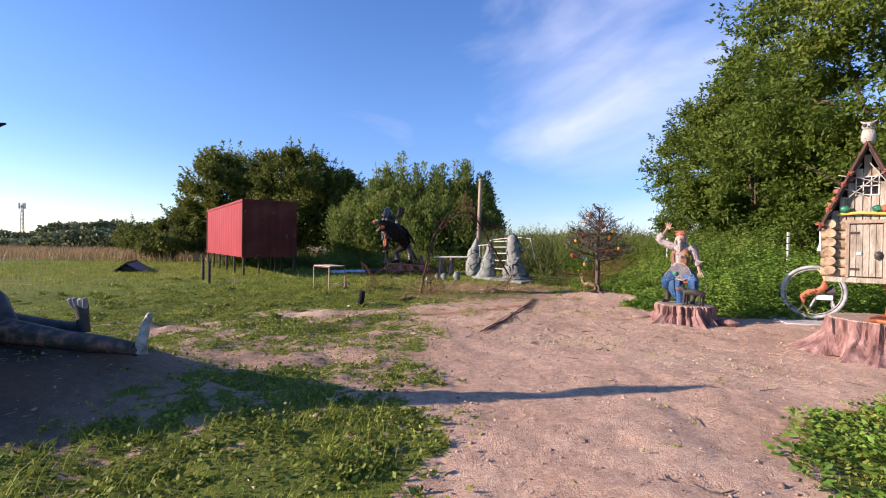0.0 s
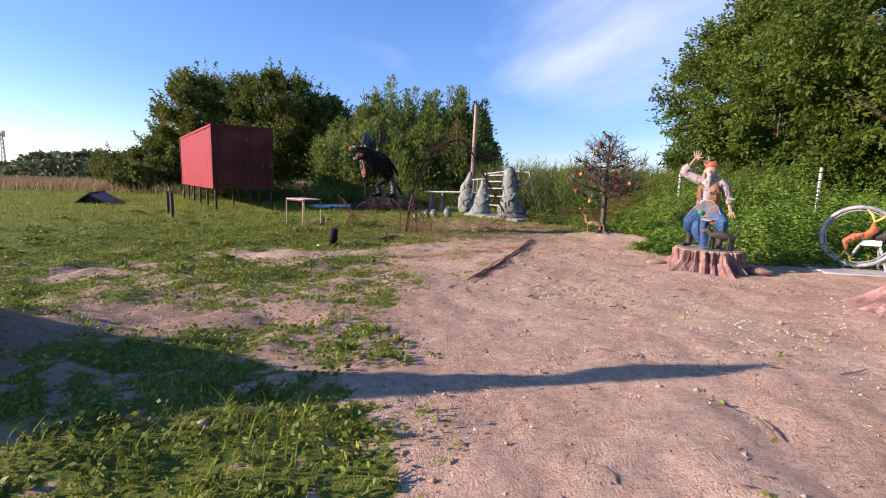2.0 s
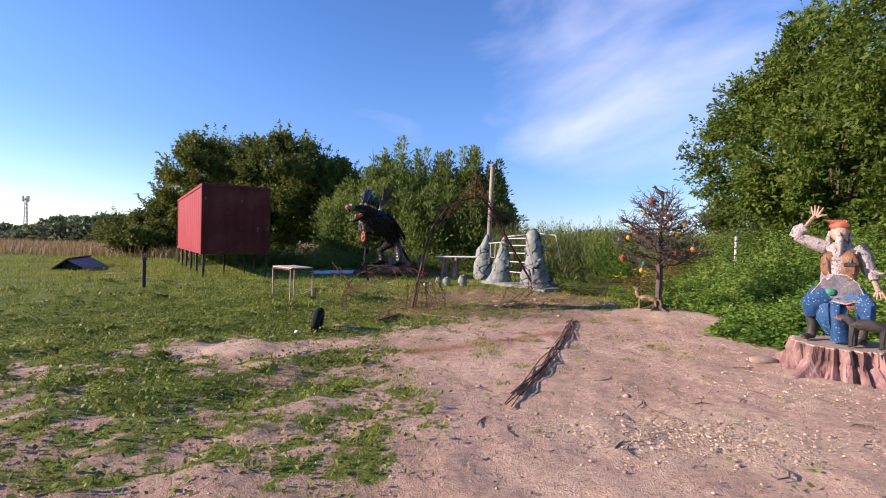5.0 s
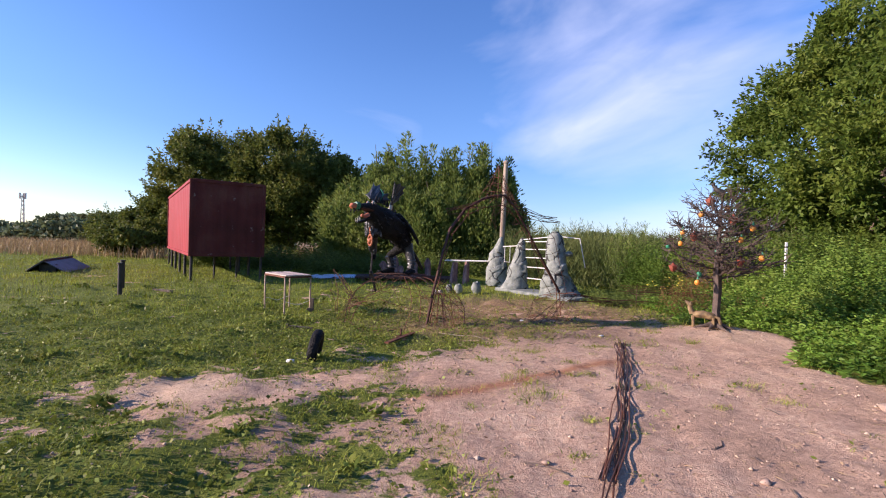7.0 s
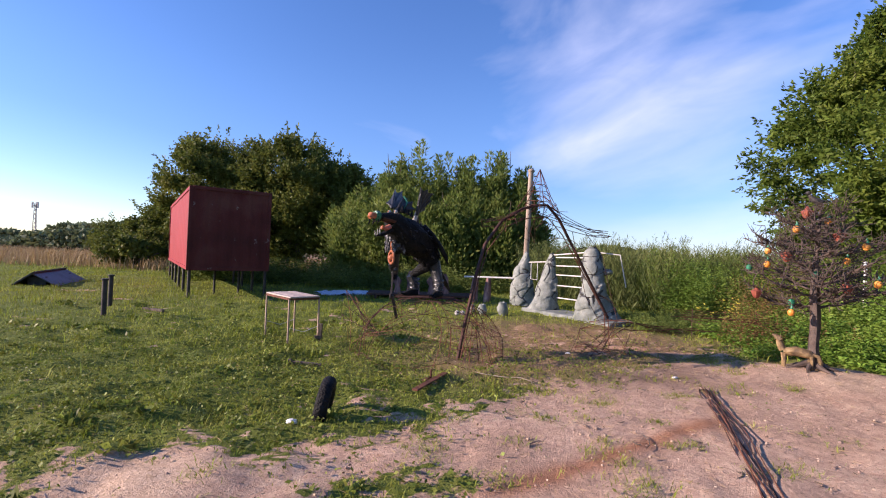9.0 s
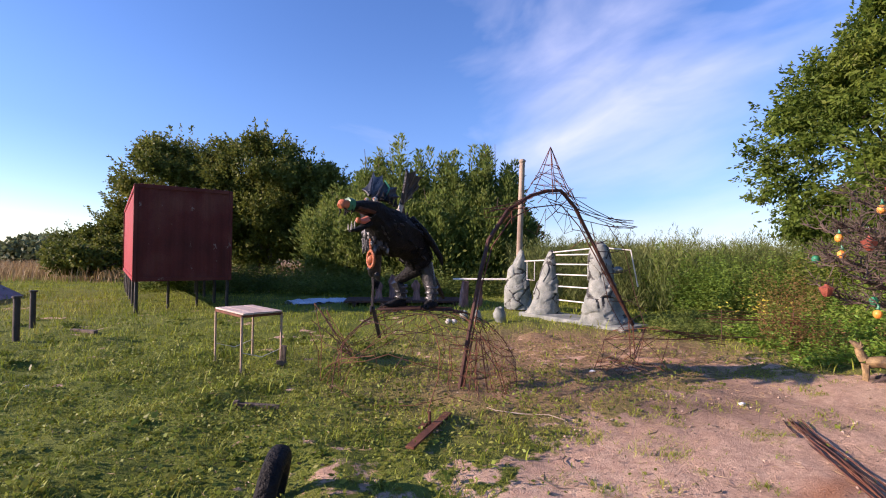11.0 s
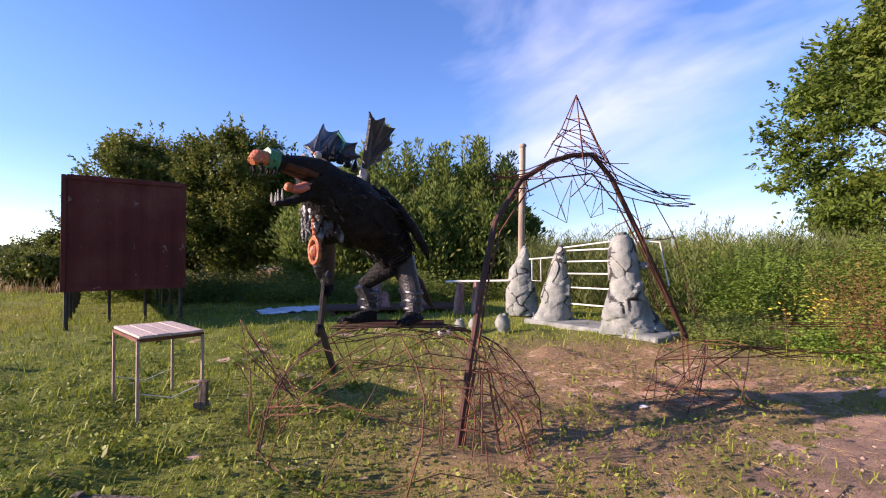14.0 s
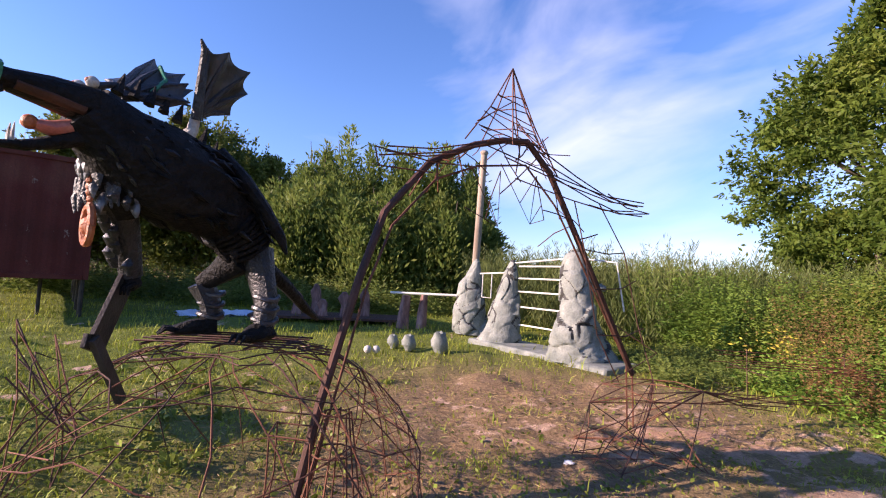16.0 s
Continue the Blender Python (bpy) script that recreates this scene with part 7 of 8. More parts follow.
def make_iron_tree():
    bx, by, bz = 4.12, 14.05, float(height_at(4.12, 14.05)) - 0.02
    ux, vx = Vector((0.82, -0.57, 0)), Vector((-0.57, -0.82, 0))
    e = base("iron_tree", bx, by, bz)
    rng = random.Random(15)
    s = Shape()
    s.tube([(0, 0, 0), (-0.01, 0, 0.3), (0.0, 0, 0.65), (-0.02, 0, 1.0), (0.0, 0.02, 1.45), (0.02, 0, 1.95), (0.03, 0, 2.28)], [0.095, 0.068, 0.062, 0.058, 0.042, 0.026, 0.014], 14, lumps=0.6)
    for i in range(7):
        a = 0.9 * i + 0.2
        s.tube([(0.04 * math.cos(a), 0.04 * math.sin(a), 0.10), (0.18 * math.cos(a), 0.18 * math.sin(a), 0.045), (0.36 * math.cos(a + 0.2), 0.30 * math.sin(a + 0.2), 0.0)], [0.05, 0.03, 0.008], 7)
    part("trunk", s, M["iron"], e)
    marks = [("orange_bauble", -0.23, 1.98), ("orange_bauble", -0.57, 1.68), ("orange_bauble", -0.56, 1.48), ("orange_bauble", 0.11, 2.10), ("orange_bauble", 0.50, 1.75), ("orange_bauble", 0.32, 1.56), ("orange_bauble", -0.26, 0.82), ("orange_bauble", 0.63, 1.27),
             ("red_lantern", 0.23, 1.88), ("red_lantern", -0.33, 1.60), ("red_lantern", 0.33, 1.20), ("red_lantern", -0.69, 1.05), ("red_lantern", -0.12, 2.20), ("green_bauble", -0.01, 1.36), ("green_bauble", -0.79, 1.42), ("green_bauble", -0.27, 0.95)]
    ends = []
    for kind, u, z in marks:
        v = rng.uniform(0.05, 0.42) * (1 - abs(u) * 0.5)
        ends.append((kind, ux * u + vx * v + Vector((0, 0, z - 0.02))))
    def crooked(a, b, n, wild):
        """A crooked way from a to b that leaves level and bends upwards."""
        out = []
        for k in range(n + 1):
            t = k / n
            p = a.lerp(b, t) + Vector((0, 0, -0.09 * math.sin(math.pi * t) * (b - a).length))
            if 0 < k < n:
                p += Vector((rng.uniform(-1, 1), rng.uniform(-1, 1), rng.uniform(-1, 1))) * wild
            out.append(p)
        return out

    def branch(a, b, r, twigs):
        sh = Shape()
        way = crooked(a, b, 5, 0.035)
        sh.tube(way, [r * (1 - 0.14 * k) for k in range(6)], 6, lumps=0.3)
        for _ in range(twigs):
            t = rng.uniform(1.4, 5.0)
            k = min(4, int(t))
            p = way[k].lerp(way[k + 1], t - k)
            d = ((b - a).normalized() * 0.7 + Vector((rng.uniform(-1, 1), rng.uniform(-1, 1), rng.uniform(-0.35, 0.8)))).normalized()
            q = p + d * rng.uniform(0.14, 0.34)
            tw = crooked(p, q, 3, 0.018)
            sh.tube(tw, [r * 0.5, r * 0.42, r * 0.34, 0.004], 5)
            for _ in range(4):
                w = tw[rng.randrange(1, 4)]
                d2 = (d * 0.5 + Vector((rng.uniform(-1, 1), rng.uniform(-1, 1), rng.uniform(-0.5, 0.8)))).normalized()
                sh.tube(crooked(w, w + d2 * rng.uniform(0.07, 0.17), 2, 0.01), [r * 0.34, r * 0.26, 0.003], 4)
        part("branch", sh, M["iron"], e)
    for i in range(26):
        a = 2.4 * i
        z0 = 0.86 + 0.045 * i
        reach = 0.86 * math.sin(math.pi * (0.34 + 0.56 * i / 26)) * rng.uniform(0.75, 1.08)
        branch(Vector((0, 0, z0)), Vector((reach * math.cos(a), reach * math.sin(a), z0 + 0.12 + 0.26 * rng.random())), 0.022 - 0.0003 * i, 15)
    for kind, p in ends:
        branch(Vector((0, 0, min(1.9, max(0.85, p.z - 0.2)))), p + Vector((0, 0, 0.10)), 0.012, 4)
    tagged(e, "leafless iron tree sculpture hung with baubles and lanterns", "sculpture")
    o = Vector((bx, by, bz))
    for kind, p in ends:
        s = Shape()
        if kind == "red_lantern":
            s.tube([p + Vector((0, 0, 0.10)), p + Vector((0, 0, 0.055)), p + Vector((0, 0, 0.03)), p + Vector((0, 0, -0.05)), p + Vector((0, 0, -0.075))], [0.008, 0.03, 0.085, 0.05, 0.025], 6, 0)
            ob = world_part(kind, s, M["brick_paint"], "small dark red lantern hung in the iron tree", "lantern", "ornaments of the iron tree")
        else:
            s.ball(p, (0.044, 0.044, 0.05), 0, lumps=0.12)
            s.tube([p + Vector((0, 0, 0.05)), p + Vector((0.01, 0, 0.08)), p + Vector((0, 0, 0.11))], [0.022, 0.014, 0.006], 6, 1)
            mats = [M["pumpkin"], M["green_paint"]] if kind == "orange_bauble" else [M["green_paint"], M["bark"]]
            ob = world_part(kind, s, mats, "round orange bauble hung in the iron tree" if kind == "orange_bauble" else "green bauble hung in the iron tree", "bauble", "ornaments of the iron tree")
        ob.matrix_world = Matrix.Translation(o)
    # the dark bird on top
    s = Shape()
    s.tube([(0.03, 0, 2.26), (0.0, -0.03, 2.36), (-0.08, 0.0, 2.40), (-0.12, 0.02, 2.47)], [0.02, 0.055, 0.045, 0.02], 9)
    s.ball((-0.13, 0.02, 2.49), 0.032)
    s.tube([(-0.15, 0.02, 2.49), (-0.19, 0.02, 2.48)], [0.012, 0.003], 6)
    s.tube([(0.02, -0.03, 2.37), (0.14, -0.06, 2.38)], [0.045, 0.012], 7, flat=0.4)
    ob = world_part("bird_statue", s, M["boot"], "small dark bird statue perched on the iron tree", "statue")
    ob.matrix_world = Matrix.Translation(o)
    # fox at the foot
    f = Shape()
    c = o + ux * -0.20 + vx * 0.10
    Q = lambda u, z, v=0.0: c + ux * u + vx * v + Vector((0, 0, z))
    T = lambda pts: [Q(*p) for p in pts]
    f.tube(T([(-0.14, 0.22), (0.0, 0.24), (0.14, 0.22), (0.20, 0.20)]), [0.06, 0.065, 0.06, 0.03], 10, lumps=0.3)
    f.tube(T([(-0.15, 0.24), (-0.19, 0.32), (-0.20, 0.37)]), [0.055, 0.045, 0.04], 9, lumps=0.2)
    f.tube(T([(-0.18, 0.38), (-0.23, 0.42), (-0.28, 0.45)]), [0.045, 0.035, 0.012], 9)
    for v in (-0.025, 0.025):
        f.tube(T([(-0.185, 0.40, v), (-0.18, 0.455, v * 1.2)]), [0.018, 0.003], 6)
    for u, v in ((-0.15, -0.03), (-0.13, 0.03), (0.15, -0.03), (0.18, 0.03)):
        f.tube(T([(u, 0.20, v), (u + 0.005, 0.10, v), (u, 0.012, v), (u - 0.03, 0.01, v)]), [0.03, 0.02, 0.018, 0.012], 7)
    f.tube(T([(0.19, 0.22), (0.25, 0.20), (0.28, 0.12), (0.28, 0.05)]), [0.025, 0.03, 0.03, 0.008], 8)
    world_part("fox_statue", f, M["fox"], "tan and dark fox statue with raised head by the trunk", "statue")


make_iron_tree()


# ---- the hut on its stump, the owl, the wheel ----


def make_hut():
    e = base("log_hut", 6.0, 7.5, 0, -41)
    z0, z1, zp, w, d = 1.05, 1.84, 2.84, 0.37, 0.42
    # supporting leg, legs and floor
    for x in (0.24, 0.42):
        s = Shape()
        s.tube([(x, 0, 0.50), (x * 1.05, -0.02, 0.78), (x * 0.9, 0, 1.06)], [0.045, 0.035, 0.05], 9, lumps=0.2)
        part("leg", s, M["orange_paint"], e)
        for o in (-0.12, 0.0, 0.12):
            s = Shape()
            s.tube([(x, -0.02, 0.55), (x + o, -0.16, 0.545), (x + o * 1.7, -0.30, 0.53)], [0.03, 0.024, 0.01], 8)
            part("toe", s, M["orange_paint"], e)
    s = Shape()
    s.box((0, 0, z0 + 0.0), (2 * w + 0.12, 2 * d + 0.1, 0.07))
    part("floor", s, M["hut_board"], e)
    # log walls
    n = 6
    r = (z1 - z0 - 0.03) / (2 * n)
    for i in range(n):
        z = z0 + 0.035 + r + 2 * r * i
        for y in (-d, d):
            if y < 0:
                for xa, xb in ((-w - 0.10, -0.20), (0.20, w + 0.10)):
                    s = Shape()
                    s.tube([(xa, y, z), ((xa + xb) / 2, y - 0.006, z + 0.004), (xb, y, z)], [r * 1.02, r, r], 12, lumps=0.12)
                    part("log", s, M["log"], e)
            else:
                s = Shape()
                s.tube([(-w - 0.12, y, z), (0, y, z), (w + 0.12, y, z)], r, 12, lumps=0.12)
                part("log", s, M["log"], e)
        for x in (-w, w):
            s = Shape()
            s.tube([(x, -d - 0.13, z + r * 0.5), (x, 0, z + r * 0.5), (x, d + 0.13, z + r * 0.5)], r, 12, lumps=0.12)
            part("log", s, M["log"], e)
    # gable of boards, with a barred window
    k = 9
    for i in range(k):
        x = -w + 2 * w * (i + 0.5) / k
        top = zp - 0.03 - (abs(x) + 0.03) / (w + 0.09) * (zp - z1 + 0.04)
        if top < z1 + 0.04:
            continue
        for y in (-d, d):
            parts = [(z1, top)] if abs(x) > 0.10 or y > 0 else [(z1, 2.20), (2.44, top)]
            for a, b in parts:
                if b - a > 0.03:
                    s = Shape()
                    s.box((x, y, (a + b) / 2), (2 * w / k - 0.008, 0.035, b - a), bevel=0.12)
                    part("gable_board", s, M["hut_board"], e)
    s = Shape()
    s.box((0, -d + 0.04, 2.32), (0.27, 0.02, 0.28))
    window = part("window", s, M["window_dark"], e, "small dark gable window behind pale bars")
    for x in (-0.115, -0.04, 0.04, 0.115):
        s = Shape()
        s.tube([(x, -d - 0.02, 2.19), (x, -d - 0.02, 2.45)], 0.007, 6)
        part("bar", s, M["white_pipe"], window)
    for z in (2.20, 2.32, 2.44):
        s = Shape()
        s.tube([(-0.125, -d - 0.025, z), (0.125, -d - 0.025, z)], 0.007, 6)
        part("bar", s, M["white_pipe"], window)
    # thin lattice of sticks before the gable, with red scraps tied to it
    for xa, za, xb, zb in ((-0.42, 1.98, -0.06, 2.62), (-0.34, 2.32, -0.02, 2.20), (-0.30, 2.48, 0.10, 2.36), (-0.22, 2.14, 0.20, 2.52), (0.02, 2.62, 0.30, 2.16)):
        s = Shape()
        s.tube([(xa, -d - 0.07, za), ((xa + xb) / 2, -d - 0.085, (za + zb) / 2 + 0.01), (xb, -d - 0.07, zb)], 0.007, 6)
        part("lattice_stick", s, M["bone"], e)
    for x, z in ((-0.30, 2.26), (-0.17, 2.42), (-0.36, 2.08)):
        s = Shape()
        s.ball((x, -d - 0.09, z), (0.045, 0.025, 0.03), lumps=0.9)
        part("red_scrap", s, M["cap"], e)
    # door of planks in a frame, with hinges and latch
    s = Shape()
    s.box((0, -d - 0.004, z0 + 0.40), (0.34, 0.022, 0.70))
    door = part("door", s, M["hut_board"], e, "plank door with iron hinges and a dark knocker")
    for i in range(5):
        s = Shape()
        s.box((-0.132 + 0.066 * i, -d - 0.03, z0 + 0.40), (0.062, 0.03, 0.70), bevel=0.12)
        part("plank", s, M["hut_board"], door)
    for c, sz in (((-0.19, -d - 0.035, z0 + 0.40), (0.045, 0.05, 0.74)), ((0.19, -d - 0.035, z0 + 0.40), (0.045, 0.05, 0.74)), ((0, -d - 0.035, z0 + 0.79), (0.43, 0.055, 0.05))):
        s = Shape()
        s.box(c, sz, bevel=0.15)
        part("door_frame", s, M["wood"], e)
    s = Shape()
    s.box((-0.07, -d - 0.052, z0 + 0.36), (0.05, 0.02, 0.04))
    part("latch", s, M["white_pipe"], door)
    s = Shape()
    s.ball((0.12, -d - 0.07, z0 + 0.34), (0.045, 0.03, 0.055), lumps=0.3)
    part("knocker", s, M["boot"], door)
    for z in (z0 + 0.15, z0 + 0.64):
        s = Shape()
        s.box((-0.14, -d - 0.05, z), (0.14, 0.015, 0.03))
        part("hinge", s, M["dark_steel"], door)
    # roof
    ln = math.hypot(w + 0.10, zp - z1 + 0.10)
    an = math.degrees(math.atan2(zp - z1 + 0.10, w + 0.10))
    for sx in (-1, 1):
        s = Shape()
        s.box((sx * (w + 0.10) / 2, 0, (zp + z1 - 0.10) / 2 + 0.03), (ln, 2 * d + 0.30, 0.05), rot=(0, sx * an, 0))
        part("roof_slope", s, M["felt"], e)
        s = Shape()
        s.tube([(sx * (w + 0.12), -d - 0.17, z1 - 0.12), (sx * (w + 0.12) * 0.5, -d - 0.17, (zp + z1 - 0.1) / 2 + 0.02), (0, -d - 0.17, zp + 0.05)], 0.022, 7)
        part("barge_rod", s, M["dark_rust"], e)
        for i in range(5):
            u = 0.06 + 0.15 * i + 0.03 * (i % 2)
            s = Shape()
            s.ball((sx * (w + 0.14) * (1 - u), -d - 0.19, z1 - 0.10 + u * (zp - z1 + 0.12)), (0.034 + 0.012 * (i % 3 == 0), 0.02, 0.022), rot=(0, 40 * i, 0), lumps=1.2, freq=4.0)
            part("ornament", s, M["cap"] if i == 2 else M["brick_paint"], e)
    s = Shape()
    s.tube([(-0.30, -d - 0.06, z1 + 0.10), (-0.06, -d - 0.09, z1 + 0.12), (0.32, -d - 0.07, z1 + 0.09)], [0.02, 0.024, 0.02], 8, lumps=0.3)
    part("branch_trim", s, M["yellow"], e)
    for x, m in ((-0.22, "green_paint"), (0.10, "green_paint"), (0.18, "orange_paint")):
        s = Shape()
        s.ball((x, -d - 0.10, z1 + 0.17), (0.055, 0.035, 0.045), lumps=0.5)
        part("ornament", s, M[m], e)
    for x in (-w - 0.11,):
        s = Shape()
        s.tube([(x, -d - 0.15, z1 - 0.05), (x + 0.01, -d - 0.15, z1 - 0.30), (x, -d - 0.15, z1 - 0.40)], [0.006, 0.014, 0.03], 7)
        part("pendant", s, M["white_pipe"], e)
    tagged(e, "small log hut with dark pitched roof on two orange legs", "hut")
    o = Shape()
    o.ball((0, 0, 0.20), (0.11, 0.10, 0.17), lumps=0.15)
    o.ball((0, -0.02, 0.38), (0.10, 0.09, 0.085))
    for x in (-0.05, 0.05):
        o.ball((x, -0.10, 0.39), (0.035, 0.02, 0.035), 1)
        o.tube([(x, -0.02, 0.44), (x * 2.4, 0.0, 0.49)], [0.025, 0.006], 6)
    o.tube([(0, -0.11, 0.37), (0, -0.13, 0.34)], [0.015, 0.003], 6, 1)
    ob = world_part("owl_statue", o, [M["bone"], M["boot"]], "pale carved owl statue sitting on the hut's ridge", "statue")
    ob.matrix_world = pose(5.72, 7.18, 2.84, 0, 0, -41) @ Matrix.Scale(0.72, 4)
    # orange snakes on the stump
    for k in range(3):
        q = Shape()
        q.tube([(0.1 * i, 0.05 * math.sin(1.9 * i + k), 0.0) for i in range(6)], [0.012, 0.024, 0.026, 0.026, 0.022, 0.006], 7)
        ob = world_part("snake_statue", q, M["orange_paint"], "orange painted snake lying on the stump's top", "statue", "snakes on the stump")
        ob.matrix_world = pose(5.62 + 0.07 * k, 7.02 - 0.05 * k, 0.535, 0, 0, -45 + 9 * k)


make_hut()


def make_wheel():
    e = base("wheel_sculpture", 7.33, 10.33, 0.0, math.degrees(math.atan2(-0.55, 0.83)))
    R, zc = 0.50, 0.60
    for r, mt, nm in ((0.034, "rim", "rim"),):
        s = Shape()
        s.tube([(R * math.cos(a), 0, zc + R * math.sin(a)) for a in [2 * math.pi * k / 48 for k in range(49)]], r, 9)
        part(nm, s, M[mt], e)
    s = Shape()
    s.tube([((R - 0.055) * math.cos(a), 0, zc + (R - 0.055) * math.sin(a)) for a in [2 * math.pi * k / 48 for k in range(49)]], 0.010, 6)
    part("inner_rim", s, M["rim"], e)
    s = Shape()
    s.tube([(-0.16, -0.02, zc - 0.26), (-0.17, -0.02, zc - 0.10), (-0.06, -0.03, zc + 0.0), (0.08, -0.03, zc + 0.02), (0.18, -0.03, zc + 0.12), (0.17, -0.02, zc + 0.26)], [0.02, 0.06, 0.06, 0.06, 0.065, 0.02], 9, flat=0.6)
    snake = part("snake", s, M["orange_paint"], e, "orange painted snake with dark scales")
    for i in range(6):
        s = Shape()
        s.box((-0.165 + 0.02 * i + 0.02 * (i > 2) * i, -0.075, zc - 0.12 + 0.03 * i), (0.035, 0.012, 0.02), rot=(0, 20 * i, 0))
        part("scale", s, M["boot"], snake)
    for a, b in (((-0.16, -0.02, zc - 0.26), (-0.28, 0, zc - 0.42)), ((-0.16, -0.02, zc - 0.26), (-0.06, 0, zc - 0.47)), ((0.17, -0.02, zc + 0.26), (0.05, 0, zc + 0.48)), ((0.17, -0.02, zc + 0.26), (0.30, 0, zc + 0.39))):
        s = Shape()
        a, b = Vector(a), Vector(b)
        s.tube([a, a.lerp(b, 0.5) + Vector((0.03, 0, 0)), b], [0.016, 0.022, 0.014], 7)
        part("tongue", s, M["yellow"], snake)
    s = Shape()
    s.tube([(0.20, 0.10, zc - 0.02), (0.34, 0.12, zc + 0.02)], [0.10, 0.12], 14)
    part("motor", s, M["boot"], e)
    s = Shape()
    s.box((0.18, 0.06, zc - 0.10), (0.26, 0.10, 0.10))
    part("bracket", s, M["white"], e)
    for x0, x1, y1 in ((0.06, -0.16, 0.0), (0.06, -0.02, 0.35), (0.28, 0.42, 0.0), (0.28, 0.36, 0.35)):
        s = Shape()
        s.tube([(x0, 0.08, zc - 0.08), (x1, y1, 0.02)], 0.022, 8)
        part("leg", s, M["rim"], e)
    tagged(e, "grey wheel with an orange snake on a metal stand", "sculpture")
    s = Shape()
    s.box((0, 0, 0.02), (1.5, 0.85, 0.06), bevel=0.2)
    ob = world_part("concrete_slab", s, M["concrete"], "thin pale concrete slab under the wheel sculpture", "slab")
    ob.matrix_world = pose(7.35, 10.15, -0.015, 0, 0, -12)


make_wheel()


# ---- the lying figure on the sand mound and the crested bird statue beyond the walk ----


def make_lying():
    s = Shape()
    # two legs stretched along the mound, boots upright; the body goes on westwards
    s.tube([(-2.70, 4.84, 0.47), (-3.05, 4.86, 0.50), (-3.45, 4.86, 0.54), (-3.95, 4.88, 0.60), (-4.5, 4.95, 0.64)], [0.06, 0.075, 0.095, 0.125, 0.16], 14, 0, lumps=0.25)
    s.tube([(-2.66, 4.84, 0.43), (-2.64, 4.84, 0.56), (-2.60, 4.84, 0.70), (-2.575, 4.84, 0.79)], [0.06, 0.05, 0.04, 0.026], 12, 1, flat=0.8, lumps=0.2)
    s.tube([(-2.67, 4.84, 0.44), (-2.71, 4.84, 0.47)], [0.055, 0.06], 10, 2)
    s.ball((-2.572, 4.84, 0.79), (0.022, 0.03, 0.02), 1)
    s.tube([(-3.62, 5.30, 0.56), (-3.85, 5.28, 0.56), (-4.15, 5.22, 0.58), (-4.5, 5.1, 0.62)], [0.06, 0.075, 0.11, 0.16], 12, 2, lumps=0.2)
    s.tube([(-3.60, 5.30, 0.52), (-3.60, 5.30, 0.68), (-3.62, 5.30, 0.80)], [0.075, 0.06, 0.072], 12, 2, flat=0.8, lumps=0.2)
    for i in range(4):
        s.tube([(-3.67 + 0.035 * i, 5.28, 0.78), (-3.69 + 0.05 * i, 5.26, 0.84), (-3.70 + 0.055 * i, 5.24, 0.865 + 0.012 * (i % 2))], [0.03, 0.03, 0.016], 8, 1)
    s.tube([(-4.4, 5.0, 0.63), (-4.8, 5.0, 0.66), (-5.3, 5.0, 0.62)], [0.22, 0.25, 0.14], 13, 2, lumps=0.25)
    s.tube([(-4.0, 4.95, 0.62), (-4.25, 4.98, 0.84), (-4.5, 5.0, 0.80)], [0.06, 0.14, 0.2], 11, 2, lumps=0.2)
    world_part("lying_statue", s, [M["camo"], M["silver"], M["boot"]], "dark mottled statue of a lying figure with silver boots", "statue")
    b = Shape()
    z = 0.38
    b.tube([(-4.75, 3.95, z), (-4.72, 4.05, 0.75), (-4.68, 4.14, 1.15), (-4.60, 4.17, 1.5), (-4.45, 4.20, 1.80)], [0.22, 0.34, 0.36, 0.28, 0.12], 13, lumps=0.2)
    b.tube([(-4.50, 4.19, 1.74), (-4.36, 4.22, 1.98), (-4.22, 4.26, 2.16), (-4.05, 4.30, 2.26)], [0.13, 0.10, 0.11, 0.15], 11, lumps=0.2)
    b.tube([(-4.10, 4.29, 2.26), (-3.95, 4.32, 2.30), (-3.78, 4.36, 2.37), (-3.53, 4.42, 2.435)], [0.16, 0.14, 0.07, 0.008], 11)
    # unseen bulk added to cast the broad shadow over the mound
    b.ball((-5.35, 4.12, 1.0), (0.5, 0.92, 0.72), lumps=0.2)
    for o in (-0.14, 0.14):
        b.tube([(-4.75 + o, 3.98, z + 0.05), (-4.75 + o * 1.3, 4.0, z - 0.05)], [0.09, 0.11], 9)
    world_part("crested_bird_statue", b, M["rubber"], "tall black rubber statue with a long pointed beak", "statue")


make_lying()


# ---- small things of the field ----


